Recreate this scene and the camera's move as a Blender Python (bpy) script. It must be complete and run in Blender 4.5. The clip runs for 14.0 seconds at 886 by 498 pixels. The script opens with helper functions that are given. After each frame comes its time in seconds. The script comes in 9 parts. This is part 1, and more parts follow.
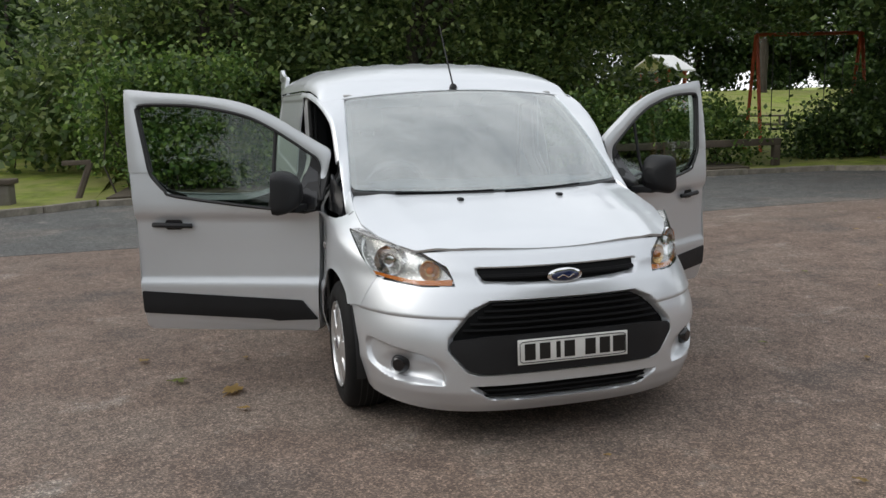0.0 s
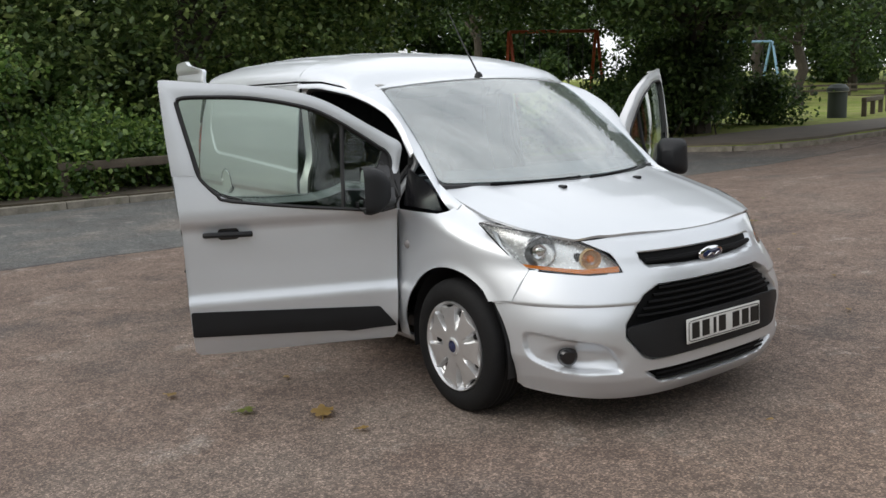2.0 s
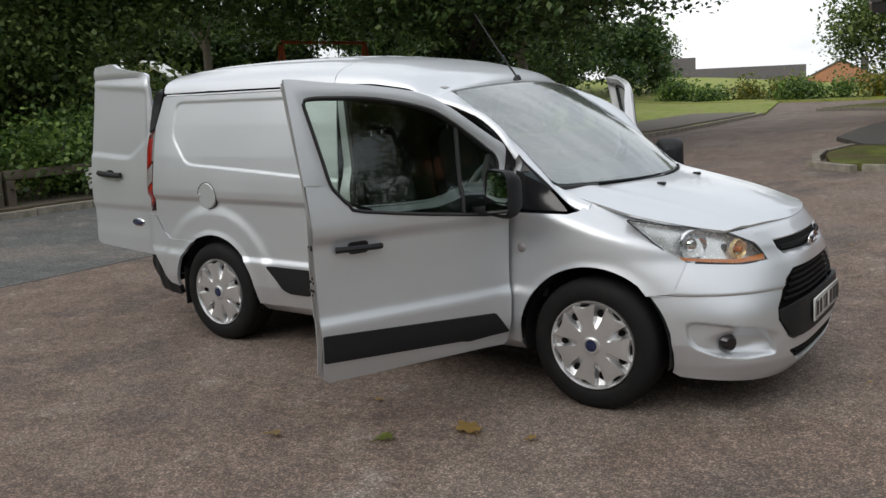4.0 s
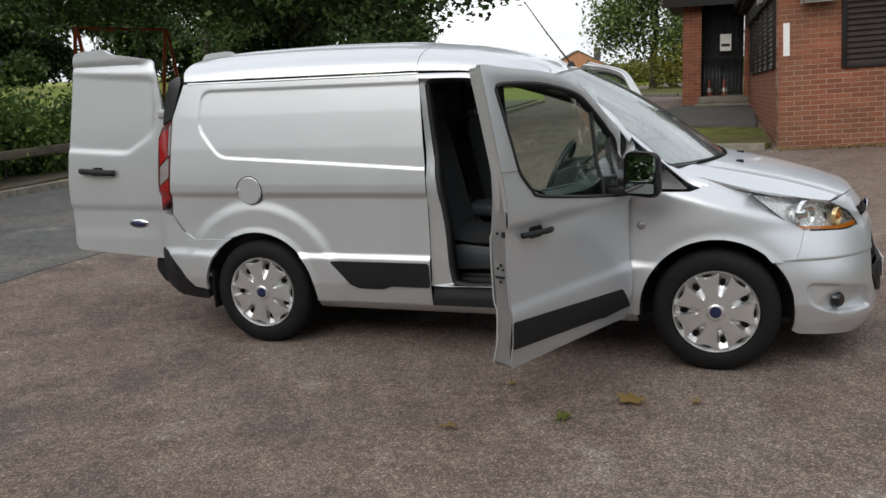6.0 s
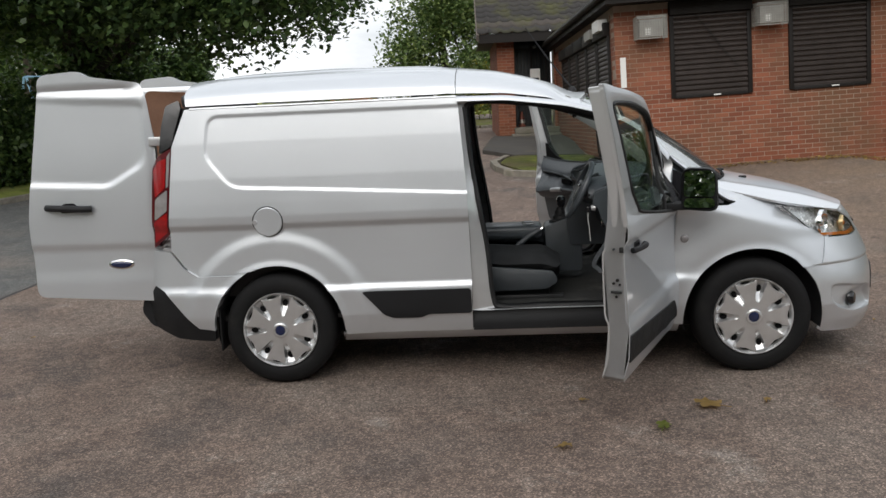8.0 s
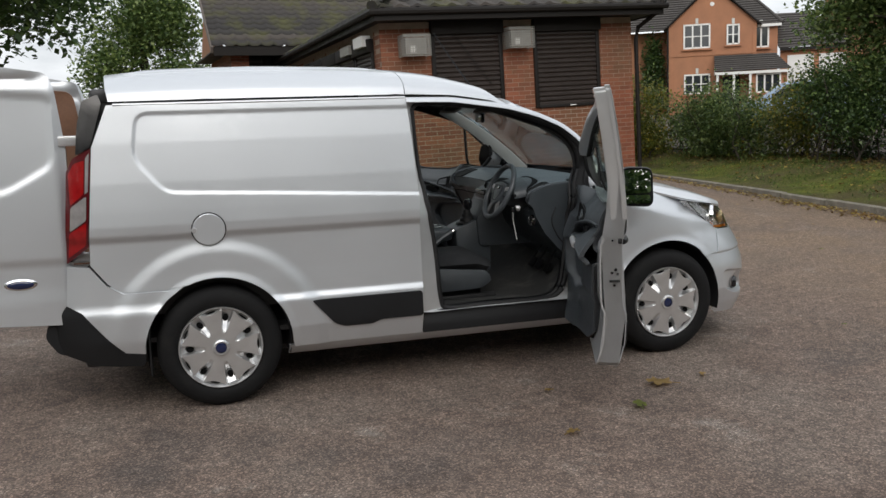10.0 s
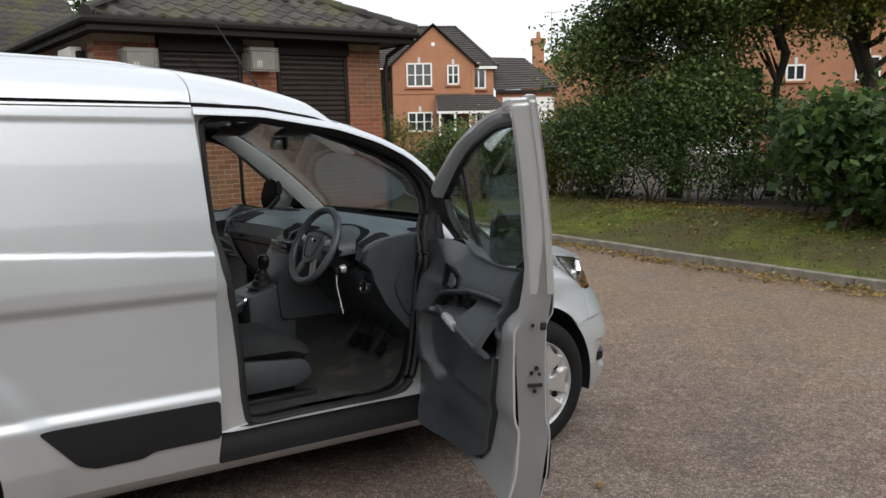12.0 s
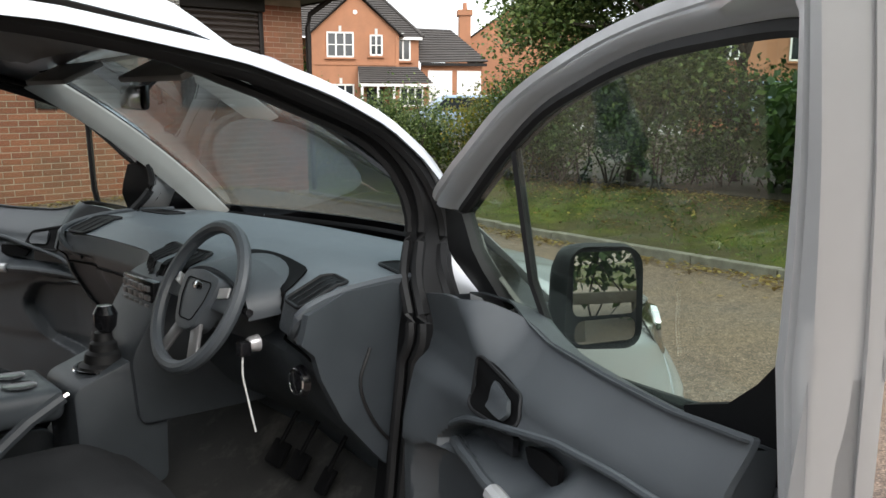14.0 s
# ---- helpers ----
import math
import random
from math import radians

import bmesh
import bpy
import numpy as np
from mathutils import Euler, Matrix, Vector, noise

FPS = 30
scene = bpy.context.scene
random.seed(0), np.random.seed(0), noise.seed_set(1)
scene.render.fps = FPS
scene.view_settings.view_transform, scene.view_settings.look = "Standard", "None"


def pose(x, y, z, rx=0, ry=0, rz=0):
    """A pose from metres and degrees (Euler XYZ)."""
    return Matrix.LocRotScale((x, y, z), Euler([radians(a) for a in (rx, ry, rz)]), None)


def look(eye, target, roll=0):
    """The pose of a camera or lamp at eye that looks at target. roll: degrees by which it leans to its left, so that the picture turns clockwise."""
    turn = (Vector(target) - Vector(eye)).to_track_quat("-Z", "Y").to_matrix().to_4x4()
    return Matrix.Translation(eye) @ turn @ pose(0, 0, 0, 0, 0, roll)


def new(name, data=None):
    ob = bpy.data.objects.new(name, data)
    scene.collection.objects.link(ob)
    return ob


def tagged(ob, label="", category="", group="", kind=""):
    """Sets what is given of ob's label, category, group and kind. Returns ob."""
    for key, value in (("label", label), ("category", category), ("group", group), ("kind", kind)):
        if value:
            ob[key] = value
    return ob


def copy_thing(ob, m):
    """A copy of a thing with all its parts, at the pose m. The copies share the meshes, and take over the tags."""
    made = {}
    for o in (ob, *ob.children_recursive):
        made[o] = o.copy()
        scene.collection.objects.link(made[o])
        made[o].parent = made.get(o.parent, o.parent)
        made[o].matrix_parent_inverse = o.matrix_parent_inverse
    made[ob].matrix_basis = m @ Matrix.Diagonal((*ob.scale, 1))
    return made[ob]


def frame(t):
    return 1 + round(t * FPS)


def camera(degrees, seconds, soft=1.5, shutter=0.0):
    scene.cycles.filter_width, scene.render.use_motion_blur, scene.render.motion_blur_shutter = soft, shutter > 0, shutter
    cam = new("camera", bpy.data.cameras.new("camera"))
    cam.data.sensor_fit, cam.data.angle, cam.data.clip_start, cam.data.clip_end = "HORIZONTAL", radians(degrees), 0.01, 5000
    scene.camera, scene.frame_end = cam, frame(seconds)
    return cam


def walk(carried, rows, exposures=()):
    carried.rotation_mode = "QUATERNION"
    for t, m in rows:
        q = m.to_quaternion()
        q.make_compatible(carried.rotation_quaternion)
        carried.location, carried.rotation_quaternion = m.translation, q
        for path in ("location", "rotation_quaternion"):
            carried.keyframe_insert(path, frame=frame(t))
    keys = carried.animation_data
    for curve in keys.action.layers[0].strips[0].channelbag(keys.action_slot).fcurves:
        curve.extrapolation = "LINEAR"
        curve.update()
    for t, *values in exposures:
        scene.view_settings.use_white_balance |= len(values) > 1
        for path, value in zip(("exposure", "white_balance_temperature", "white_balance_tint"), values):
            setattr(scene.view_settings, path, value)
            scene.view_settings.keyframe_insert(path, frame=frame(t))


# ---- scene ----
cam = camera(53.9, 14.0)
PATH = [
    (0, (6.932, -1.52, 1.51), (5.031, -0.993, 1.18), -1.3),
    (0.5, (6.764, -1.946, 1.511), (4.91, -1.28, 1.168), -0.5),
    (1, (6.511, -2.377, 1.512), (4.673, -1.665, 1.175), -1.9),
    (1.5, (6.263, -2.856, 1.523), (4.551, -1.881, 1.177), -2.2),
    (2, (5.928, -3.232, 1.518), (4.318, -2.1, 1.163), -2.2),
    (2.2, (5.788, -3.384, 1.532), (4.195, -2.229, 1.174), -2.3),
    (4.3, (4.194, -4.696, 1.539), (3.109, -3.055, 1.18), -2.8),
    (4.5, (4.029, -4.773, 1.541), (2.973, -3.114, 1.174), -3.1),
    (5, (3.601, -5.01, 1.538), (2.698, -3.265, 1.163), -2.5),
    (5.5, (3.217, -5.248, 1.579), (2.475, -3.432, 1.189), -2.4),
    (6, (2.776, -5.444, 1.598), (2.13, -3.593, 1.2), -2.6),
    (6.5, (2.371, -5.636, 1.601), (1.849, -3.747, 1.2), -2.6),
    (7, (1.987, -5.752, 1.61), (1.583, -3.831, 1.225), -2.4),
    (7.2, (1.856, -5.727, 1.613), (1.495, -3.796, 1.236), -2.7),
    (9.3, (0.214, -5.664, 1.568), (0.516, -3.71, 1.261), -1.9),
    (9.5, (0.058, -5.689, 1.578), (0.423, -3.747, 1.266), -2.1),
    (10, (-0.162, -5.489, 1.551), (0.411, -3.601, 1.224), -1.5),
    (10.5, (-0.29, -5.154, 1.539), (0.41, -3.303, 1.254), -1.1),
    (11, (-0.329, -4.773, 1.526), (0.572, -3.009, 1.246), -0.4),
    (11.5, (-0.216, -4.339, 1.503), (0.856, -2.675, 1.215), -0.0),
    (12, (-0.039, -3.888, 1.494), (1.119, -2.277, 1.238), 0.2),
    (12.5, (0.162, -3.456, 1.484), (1.427, -1.93, 1.216), 0.0),
    (13, (0.419, -3.034, 1.484), (1.738, -1.557, 1.2), -0.1),
    (13.5, (0.624, -2.599, 1.46), (1.989, -1.165, 1.179), 0.6),
    (14, (0.881, -2.252, 1.437), (2.184, -0.765, 1.13), 1.3),
]
walk(cam, [(t, look(eye, target, roll)) for t, eye, target, roll in PATH], [(0, 0.2), (1, 0.3), (2, 0.35), (4.5, 0.05), (5.5, 0.08), (7, 0.22), (9.5, 0.1), (11, 0.15), (12, 0.35), (12.5, 0.5), (13, 0.68), (13.5, 0.88), (14, 1.08)])


# ---- world, sun, exposure ----
scene.view_settings.exposure = 0.0


def make_world():
    """A bright overcast sky: the sky model seen through a broken layer of pale cloud."""
    w = bpy.data.worlds.new("world")
    scene.world = w
    w.use_nodes = True
    nt = w.node_tree
    nt.nodes.clear()
    out = nt.nodes.new("ShaderNodeOutputWorld")
    bg = nt.nodes.new("ShaderNodeBackground")
    sky = nt.nodes.new("ShaderNodeTexSky")
    sky.sky_type = "NISHITA"
    sky.sun_disc = False
    sky.sun_elevation = radians(32)
    sky.sun_rotation = radians(194)
    sky.air_density, sky.dust_density, sky.ozone_density = 1.0, 4.0, 1.0
    co = nt.nodes.new("ShaderNodeTexCoord")
    mp = nt.nodes.new("ShaderNodeMapping")
    mp.inputs["Scale"].default_value = (1.6, 1.6, 5.0)
    nz = nt.nodes.new("ShaderNodeTexNoise")
    nz.inputs["Scale"].default_value = 1.7
    nz.inputs["Detail"].default_value = 7.0
    nz.inputs["Roughness"].default_value = 0.6
    ramp = nt.nodes.new("ShaderNodeValToRGB")
    ramp.color_ramp.elements[0].position, ramp.color_ramp.elements[0].color = 0.3, (5.6, 5.9, 6.3, 1)
    ramp.color_ramp.elements[1].position, ramp.color_ramp.elements[1].color = 0.62, (10.5, 10.7, 10.9, 1)
    mix = nt.nodes.new("ShaderNodeMix")
    mix.data_type = "RGBA"
    mix.inputs[0].default_value = 0.86
    nt.links.new(co.outputs["Generated"], mp.inputs["Vector"])
    nt.links.new(mp.outputs["Vector"], nz.inputs["Vector"])
    nt.links.new(nz.outputs["Fac"], ramp.inputs["Fac"])
    nt.links.new(sky.outputs["Color"], mix.inputs[6])
    nt.links.new(ramp.outputs["Color"], mix.inputs[7])
    nt.links.new(mix.outputs[2], bg.inputs["Color"])
    bg.inputs["Strength"].default_value = 0.122
    nt.links.new(bg.outputs["Background"], out.inputs["Surface"])


make_world()
sun_data = bpy.data.lights.new("sun", "SUN")
sun_data.energy, sun_data.angle, sun_data.color = 1.25, radians(50), (1.0, 0.97, 0.93)
sun = new("sun", sun_data)
sun.matrix_world = look((0, 0, 30), (4.0, 16.0, 19.0))


# ---- materials ----
def material(name):
    m = bpy.data.materials.new(name)
    m.use_nodes = True
    return m, m.node_tree, m.node_tree.nodes["Principled BSDF"]


def node(nt, kind, **sets):
    n = nt.nodes.new(kind)
    for key, value in sets.items():
        n.inputs[key].default_value = value
    return n


def ramp_of(nt, source, stops):
    r = nt.nodes.new("ShaderNodeValToRGB")
    e = r.color_ramp.elements
    while len(e) < len(stops):
        e.new(0.5)
    for item, (at, col) in zip(e, stops):
        item.position, item.color = at, (*col, 1)
    nt.links.new(source, r.inputs["Fac"])
    return r.outputs["Color"]


def mixed(nt, fac, a, b, blend="MIX"):
    m = nt.nodes.new("ShaderNodeMix")
    m.data_type, m.blend_type = "RGBA", blend
    for slot, value in ((0, fac), (6, a), (7, b)):
        if isinstance(value, (int, float)):
            m.inputs[slot].default_value = value
        elif isinstance(value, tuple):
            m.inputs[slot].default_value = (*value, 1)
        else:
            nt.links.new(value, m.inputs[slot])
    return m.outputs[2]


def coords(nt, world=False):
    if world:
        return nt.nodes.new("ShaderNodeNewGeometry").outputs["Position"]
    return nt.nodes.new("ShaderNodeTexCoord").outputs["Object"]


def noise_of(nt, scale, detail=4.0, rough=0.55, vec=None):
    n = node(nt, "ShaderNodeTexNoise", Scale=scale, Detail=detail, Roughness=rough)
    nt.links.new(vec if vec is not None else coords(nt), n.inputs["Vector"])
    return n.outputs["Fac"]


def bumped(nt, bsdf, height, strength, distance):
    b = node(nt, "ShaderNodeBump", Strength=strength, Distance=distance)
    nt.links.new(height, b.inputs["Height"])
    nt.links.new(b.outputs["Normal"], bsdf.inputs["Normal"])


def surface(name, col, rough=0.5, metal=0.0, vary=0.12, scale=6.0, grain=120.0, bump=0.0, coat=0.0, spec=0.5, dirt=None):
    """A plain surface with large and fine variation of tone, fine relief, and optional grime."""
    m, nt, b = material(name)
    big, fine = noise_of(nt, scale), noise_of(nt, grain, 2.0)
    lo, hi = tuple(c * (1 - vary) for c in col), tuple(min(1, c * (1 + vary)) for c in col)
    c1 = ramp_of(nt, big, [(0.3, lo), (0.7, hi)])
    c2 = mixed(nt, 0.25 * min(1, vary * 4), c1, ramp_of(nt, fine, [(0.35, lo), (0.65, hi)]))
    if dirt:
        c2 = mixed(nt, ramp_of(nt, noise_of(nt, scale * 0.7, 6.0, 0.7), [(0.52, (0, 0, 0)), (0.75, (0.6, 0.6, 0.6))]), c2, dirt)
    nt.links.new(c2, b.inputs["Base Color"])
    r = ramp_of(nt, big, [(0.3, (rough * 0.9,) * 3), (0.7, (min(1, rough * 1.12),) * 3)])
    nt.links.new(r, b.inputs["Roughness"])
    b.inputs["Metallic"].default_value = metal
    b.inputs["Coat Weight"].default_value = coat
    b.inputs["Coat Roughness"].default_value = 0.06
    b.inputs["Specular IOR Level"].default_value = spec
    if bump:
        bumped(nt, b, fine, bump, 0.002)
    return m


def make_paint():
    """Silver metallic paint under a clear lacquer, with fine flakes and a film of dust."""
    m, nt, b = material("silver_paint")
    flake = noise_of(nt, 1400.0, 1.0)
    big = noise_of(nt, 2.2, 4.0)
    c = mixed(nt, 0.3, ramp_of(nt, big, [(0.3, (0.66, 0.688, 0.722)), (0.7, (0.69, 0.718, 0.752))]), ramp_of(nt, flake, [(0.35, (0.57, 0.595, 0.625)), (0.7, (0.76, 0.785, 0.815))]))
    nt.links.new(c, b.inputs["Base Color"])
    b.inputs["Metallic"].default_value = 0.66
    nt.links.new(ramp_of(nt, big, [(0.3, (0.42,) * 3), (0.7, (0.46,) * 3)]), b.inputs["Roughness"])
    b.inputs["Coat Weight"].default_value = 0.75
    b.inputs["Coat Roughness"].default_value = 0.03
    bumped(nt, b, noise_of(nt, 5.0, 1.0), 0.012, 0.01)
    return m


def make_glass(name, tint, gloss_ior=1.5, rough=0.0, haze=0.0):
    """A pane: tinted see-through with a reflection that grows towards grazing, and a pale haze that stands in for
    reflected sky.
    """
    m, nt, b = material(name)
    nt.nodes.remove(b)
    tr = node(nt, "ShaderNodeBsdfTransparent", Color=(*tint, 1))
    gl = node(nt, "ShaderNodeBsdfGlossy", Roughness=rough)
    lw = node(nt, "ShaderNodeLayerWeight", Blend=0.5)
    power = nt.nodes.new("ShaderNodeMath")
    power.operation = "POWER"
    power.inputs[1].default_value = 4.0
    nt.links.new(lw.outputs["Facing"], power.inputs[0])
    fr = nt.nodes.new("ShaderNodeMapRange")
    fr.inputs[3].default_value, fr.inputs[4].default_value = ((gloss_ior - 1) / (gloss_ior + 1)) ** 2, 0.9
    nt.links.new(power.outputs[0], fr.inputs[0])
    mx = nt.nodes.new("ShaderNodeMixShader")
    nt.links.new(fr.outputs[0], mx.inputs[0])
    see = tr.outputs[0]
    if haze:
        df = node(nt, "ShaderNodeBsdfDiffuse", Color=(0.62, 0.63, 0.62, 1))
        dm = nt.nodes.new("ShaderNodeMixShader")
        nt.links.new(ramp_of(nt, noise_of(nt, 3.0, 5.0), [(0.3, (haze * 0.7,) * 3), (0.7, (haze * 1.3,) * 3)]), dm.inputs[0])
        nt.links.new(see, dm.inputs[1])
        nt.links.new(df.outputs[0], dm.inputs[2])
        see = dm.outputs[0]
    nt.links.new(see, mx.inputs[1])
    nt.links.new(gl.outputs[0], mx.inputs[2])
    nt.links.new(mx.outputs[0], nt.nodes["Material Output"].inputs["Surface"])
    return m


def make_tarmac():
    """Worn reddish tarmac with pale chippings; a greyer strip lies behind the van, divided by a dark joint."""
    m, nt, b = material("tarmac")
    pos = coords(nt, True)
    sep = nt.nodes.new("ShaderNodeSeparateXYZ")
    nt.links.new(pos, sep.inputs[0])
    wob = noise_of(nt, 0.6, 3.0, 0.5, pos)
    stones = node(nt, "ShaderNodeTexVoronoi", Scale=135.0)
    nt.links.new(pos, stones.inputs["Vector"])
    fine = noise_of(nt, 160.0, 3.0, 0.6, pos)
    big = noise_of(nt, 0.5, 5.0, 0.6, pos)
    mid = noise_of(nt, 3.5, 5.0, 0.65, pos)
    red = ramp_of(nt, mid, [(0.28, (0.135, 0.1, 0.083)), (0.5, (0.188, 0.14, 0.115)), (0.75, (0.242, 0.186, 0.155))])
    grey = ramp_of(nt, mid, [(0.28, (0.095, 0.098, 0.098)), (0.72, (0.15, 0.153, 0.15))])
    add = nt.nodes.new("ShaderNodeMath")
    add.operation = "MULTIPLY_ADD"
    nt.links.new(wob, add.inputs[0])
    add.inputs[1].default_value = 0.25
    nt.links.new(sep.outputs[0], add.inputs[2])
    edge = nt.nodes.new("ShaderNodeMapRange")
    nt.links.new(add.outputs[0], edge.inputs[0])
    edge.inputs[1].default_value, edge.inputs[2].default_value = -3.10, -3.02
    far = nt.nodes.new("ShaderNodeMapRange")
    nt.links.new(sep.outputs[1], far.inputs[0])
    far.inputs[1].default_value, far.inputs[2].default_value = 11.0, 13.5
    red_part = nt.nodes.new("ShaderNodeMath")
    red_part.operation = "MAXIMUM"
    nt.links.new(edge.outputs[0], red_part.inputs[0])
    nt.links.new(far.outputs[0], red_part.inputs[1])
    base = mixed(nt, red_part.outputs[0], grey, red)
    worn = ramp_of(nt, big, [(0.5, (0, 0, 0)), (0.72, (0.75, 0.75, 0.75))])
    base = mixed(nt, worn, base, (0.25, 0.212, 0.182))
    dark = ramp_of(nt, noise_of(nt, 0.9, 5.0, 0.6, pos), [(0.3, (0.7, 0.7, 0.7)), (0.47, (0, 0, 0))])
    base = mixed(nt, dark, base, (0.09, 0.082, 0.078))
    patches = ramp_of(nt, noise_of(nt, 1.7, 6.0, 0.75, pos), [(0.58, (0, 0, 0)), (0.7, (0.62, 0.62, 0.62))])
    base = mixed(nt, patches, base, (0.36, 0.33, 0.295))
    # pale sandy stretch, worn by turning wheels, before the verge
    sand = nt.nodes.new("ShaderNodeMapRange")
    nt.links.new(sep.outputs[0], sand.inputs[0])
    sand.inputs[1].default_value, sand.inputs[2].default_value = 3.4, 6.0
    sandy = mixed(nt, sand.outputs[0], (0, 0, 0), ramp_of(nt, noise_of(nt, 1.1, 6.0, 0.7, pos), [(0.34, (0.25, 0.25, 0.25)), (0.6, (0.9, 0.9, 0.9))]))
    base = mixed(nt, sandy, base, (0.245, 0.176, 0.122))
    chips = ramp_of(nt, stones.outputs["Color"], [(0.3, (0.3, 0.3, 0.3)), (0.62, (0.82, 0.82, 0.82)), (0.88, (2.2, 2.12, 2.0))])
    base = mixed(nt, 0.9, base, ramp_of(nt, noise_of(nt, 17.0, 5.0, 0.75, pos), [(0.3, (0.6, 0.6, 0.6)), (0.7, (1.4, 1.4, 1.4))]), "MULTIPLY")
    col = mixed(nt, 0.62, base, chips, "MULTIPLY")
    seam = nt.nodes.new("ShaderNodeMapRange")
    away = nt.nodes.new("ShaderNodeMath")
    away.operation = "ADD"
    nt.links.new(add.outputs[0], away.inputs[0])
    away.inputs[1].default_value = 3.06
    ab = nt.nodes.new("ShaderNodeMath")
    ab.operation = "ABSOLUTE"
    nt.links.new(away.outputs[0], ab.inputs[0])
    nt.links.new(ab.outputs[0], seam.inputs[0])
    seam.inputs[1].default_value, seam.inputs[2].default_value = 0.008, 0.03
    col = mixed(nt, seam.outputs[0], (0.03, 0.03, 0.03), col)
    nt.links.new(col, b.inputs["Base Color"])
    b.inputs["Roughness"].default_value = 0.85
    b.inputs["Specular IOR Level"].default_value = 0.35
    h = mixed(nt, 0.5, stones.outputs["Distance"], fine)
    bumped(nt, b, h, 0.7, 0.006)
    return m


def make_grass(name="grass", lo=(0.045, 0.07, 0.016), hi=(0.12, 0.15, 0.035), soil=(0.1, 0.085, 0.05)):
    m, nt, b = material(name)
    pos = coords(nt, True)
    fine = noise_of(nt, 45.0, 6.0, 0.7, pos)
    big = noise_of(nt, 0.7, 5.0, 0.65, pos)
    c = ramp_of(nt, fine, [(0.3, lo), (0.7, hi)])
    c = mixed(nt, 0.85, c, ramp_of(nt, noise_of(nt, 2.6, 5.0, 0.65, pos), [(0.36, (0.45, 0.5, 0.42)), (0.64, (1.35, 1.3, 1.1))]), "MULTIPLY")
    c = mixed(nt, ramp_of(nt, big, [(0.4, (0, 0, 0)), (0.57, (0.85, 0.85, 0.85))]), c, soil)
    nt.links.new(c, b.inputs["Base Color"])
    b.inputs["Roughness"].default_value = 0.9
    b.inputs["Specular IOR Level"].default_value = 0.2
    bumped(nt, b, fine, 0.9, 0.03)
    return m


def make_leaf(name, stops, gloss=0.45):
    """Foliage: each leaf has its own tone, and lets some light through."""
    m, nt, b = material(name)
    geo = nt.nodes.new("ShaderNodeNewGeometry")
    pos = geo.outputs["Position"]
    c = ramp_of(nt, geo.outputs["Random Per Island"], stops)
    c = mixed(nt, 0.55, c, ramp_of(nt, noise_of(nt, 0.5, 3.0, 0.6, pos), [(0.3, (0.45, 0.5, 0.4)), (0.7, (1.35, 1.3, 1.1))]), "MULTIPLY")
    nt.links.new(c, b.inputs["Base Color"])
    b.inputs["Roughness"].default_value = gloss
    b.inputs["Specular IOR Level"].default_value = 0.5
    tl = nt.nodes.new("ShaderNodeBsdfTranslucent")
    nt.links.new(c, tl.inputs["Color"])
    mx = nt.nodes.new("ShaderNodeMixShader")
    mx.inputs[0].default_value = 0.45
    nt.links.new(b.outputs[0], mx.inputs[1])
    nt.links.new(tl.outputs[0], mx.inputs[2])
    nt.links.new(mx.outputs[0], nt.nodes["Material Output"].inputs["Surface"])
    return m


def make_brick(name, stops, stain_colour=(0.13, 0.085, 0.045), stain_scale=0.8):
    m, nt, b = material(name)
    geo = nt.nodes.new("ShaderNodeNewGeometry")
    info = nt.nodes.new("ShaderNodeObjectInfo")
    mixr = nt.nodes.new("ShaderNodeMath")
    mixr.operation = "ADD"
    nt.links.new(geo.outputs["Random Per Island"], mixr.inputs[0])
    nt.links.new(info.outputs["Random"], mixr.inputs[1])
    fr = nt.nodes.new("ShaderNodeMath")
    fr.operation = "FRACT"
    nt.links.new(mixr.outputs[0], fr.inputs[0])
    c = ramp_of(nt, fr.outputs[0], stops)
    fine = noise_of(nt, 60.0, 5.0, 0.7, geo.outputs["Position"])
    c = mixed(nt, 0.5, c, ramp_of(nt, fine, [(0.3, (0.7, 0.7, 0.7)), (0.7, (1.25, 1.25, 1.25))]), "MULTIPLY")
    stain = noise_of(nt, stain_scale, 5.0, 0.65, geo.outputs["Position"])
    c = mixed(nt, ramp_of(nt, stain, [(0.46, (0, 0, 0)), (0.68, (0.65, 0.65, 0.65))]), c, stain_colour)
    nt.links.new(c, b.inputs["Base Color"])
    b.inputs["Roughness"].default_value = 0.88
    bumped(nt, b, fine, 0.5, 0.004)
    return m


PAINT = make_paint()
FRAME_PAINT = surface("door_frame_paint", (0.56, 0.58, 0.60), 0.4, 0.5, 0.05, 3.0, 900.0, 0.0, 0.35)
INNER_PAINT = surface("inner_silver_paint", (0.62, 0.627, 0.635), 0.34, 0.5, 0.05, 5.0, 900.0, 0.02, 0.5)
TRIM = surface("black_textured_plastic", (0.013, 0.0135, 0.015), 0.55, 0.0, 0.15, 8.0, 700.0, 0.25, 0.0, 0.32)
GLOSS_BLACK = surface("gloss_black_plastic", (0.012, 0.012, 0.014), 0.22, 0.0, 0.1, 5.0, 300.0, 0.0, 0.3)
RUBBER = surface("tyre_rubber", (0.009, 0.009, 0.0095), 0.75, 0.0, 0.25, 14.0, 260.0, 0.3, 0.0, 0.25, (0.022, 0.021, 0.019))
SEAL = surface("rubber_seal", (0.012, 0.012, 0.013), 0.6, 0.0, 0.2, 9.0, 300.0, 0.1)
COVER = surface("silver_wheel_cover_plastic", (0.7, 0.705, 0.71), 0.3, 0.75, 0.08, 9.0, 600.0, 0.05, 0.2)
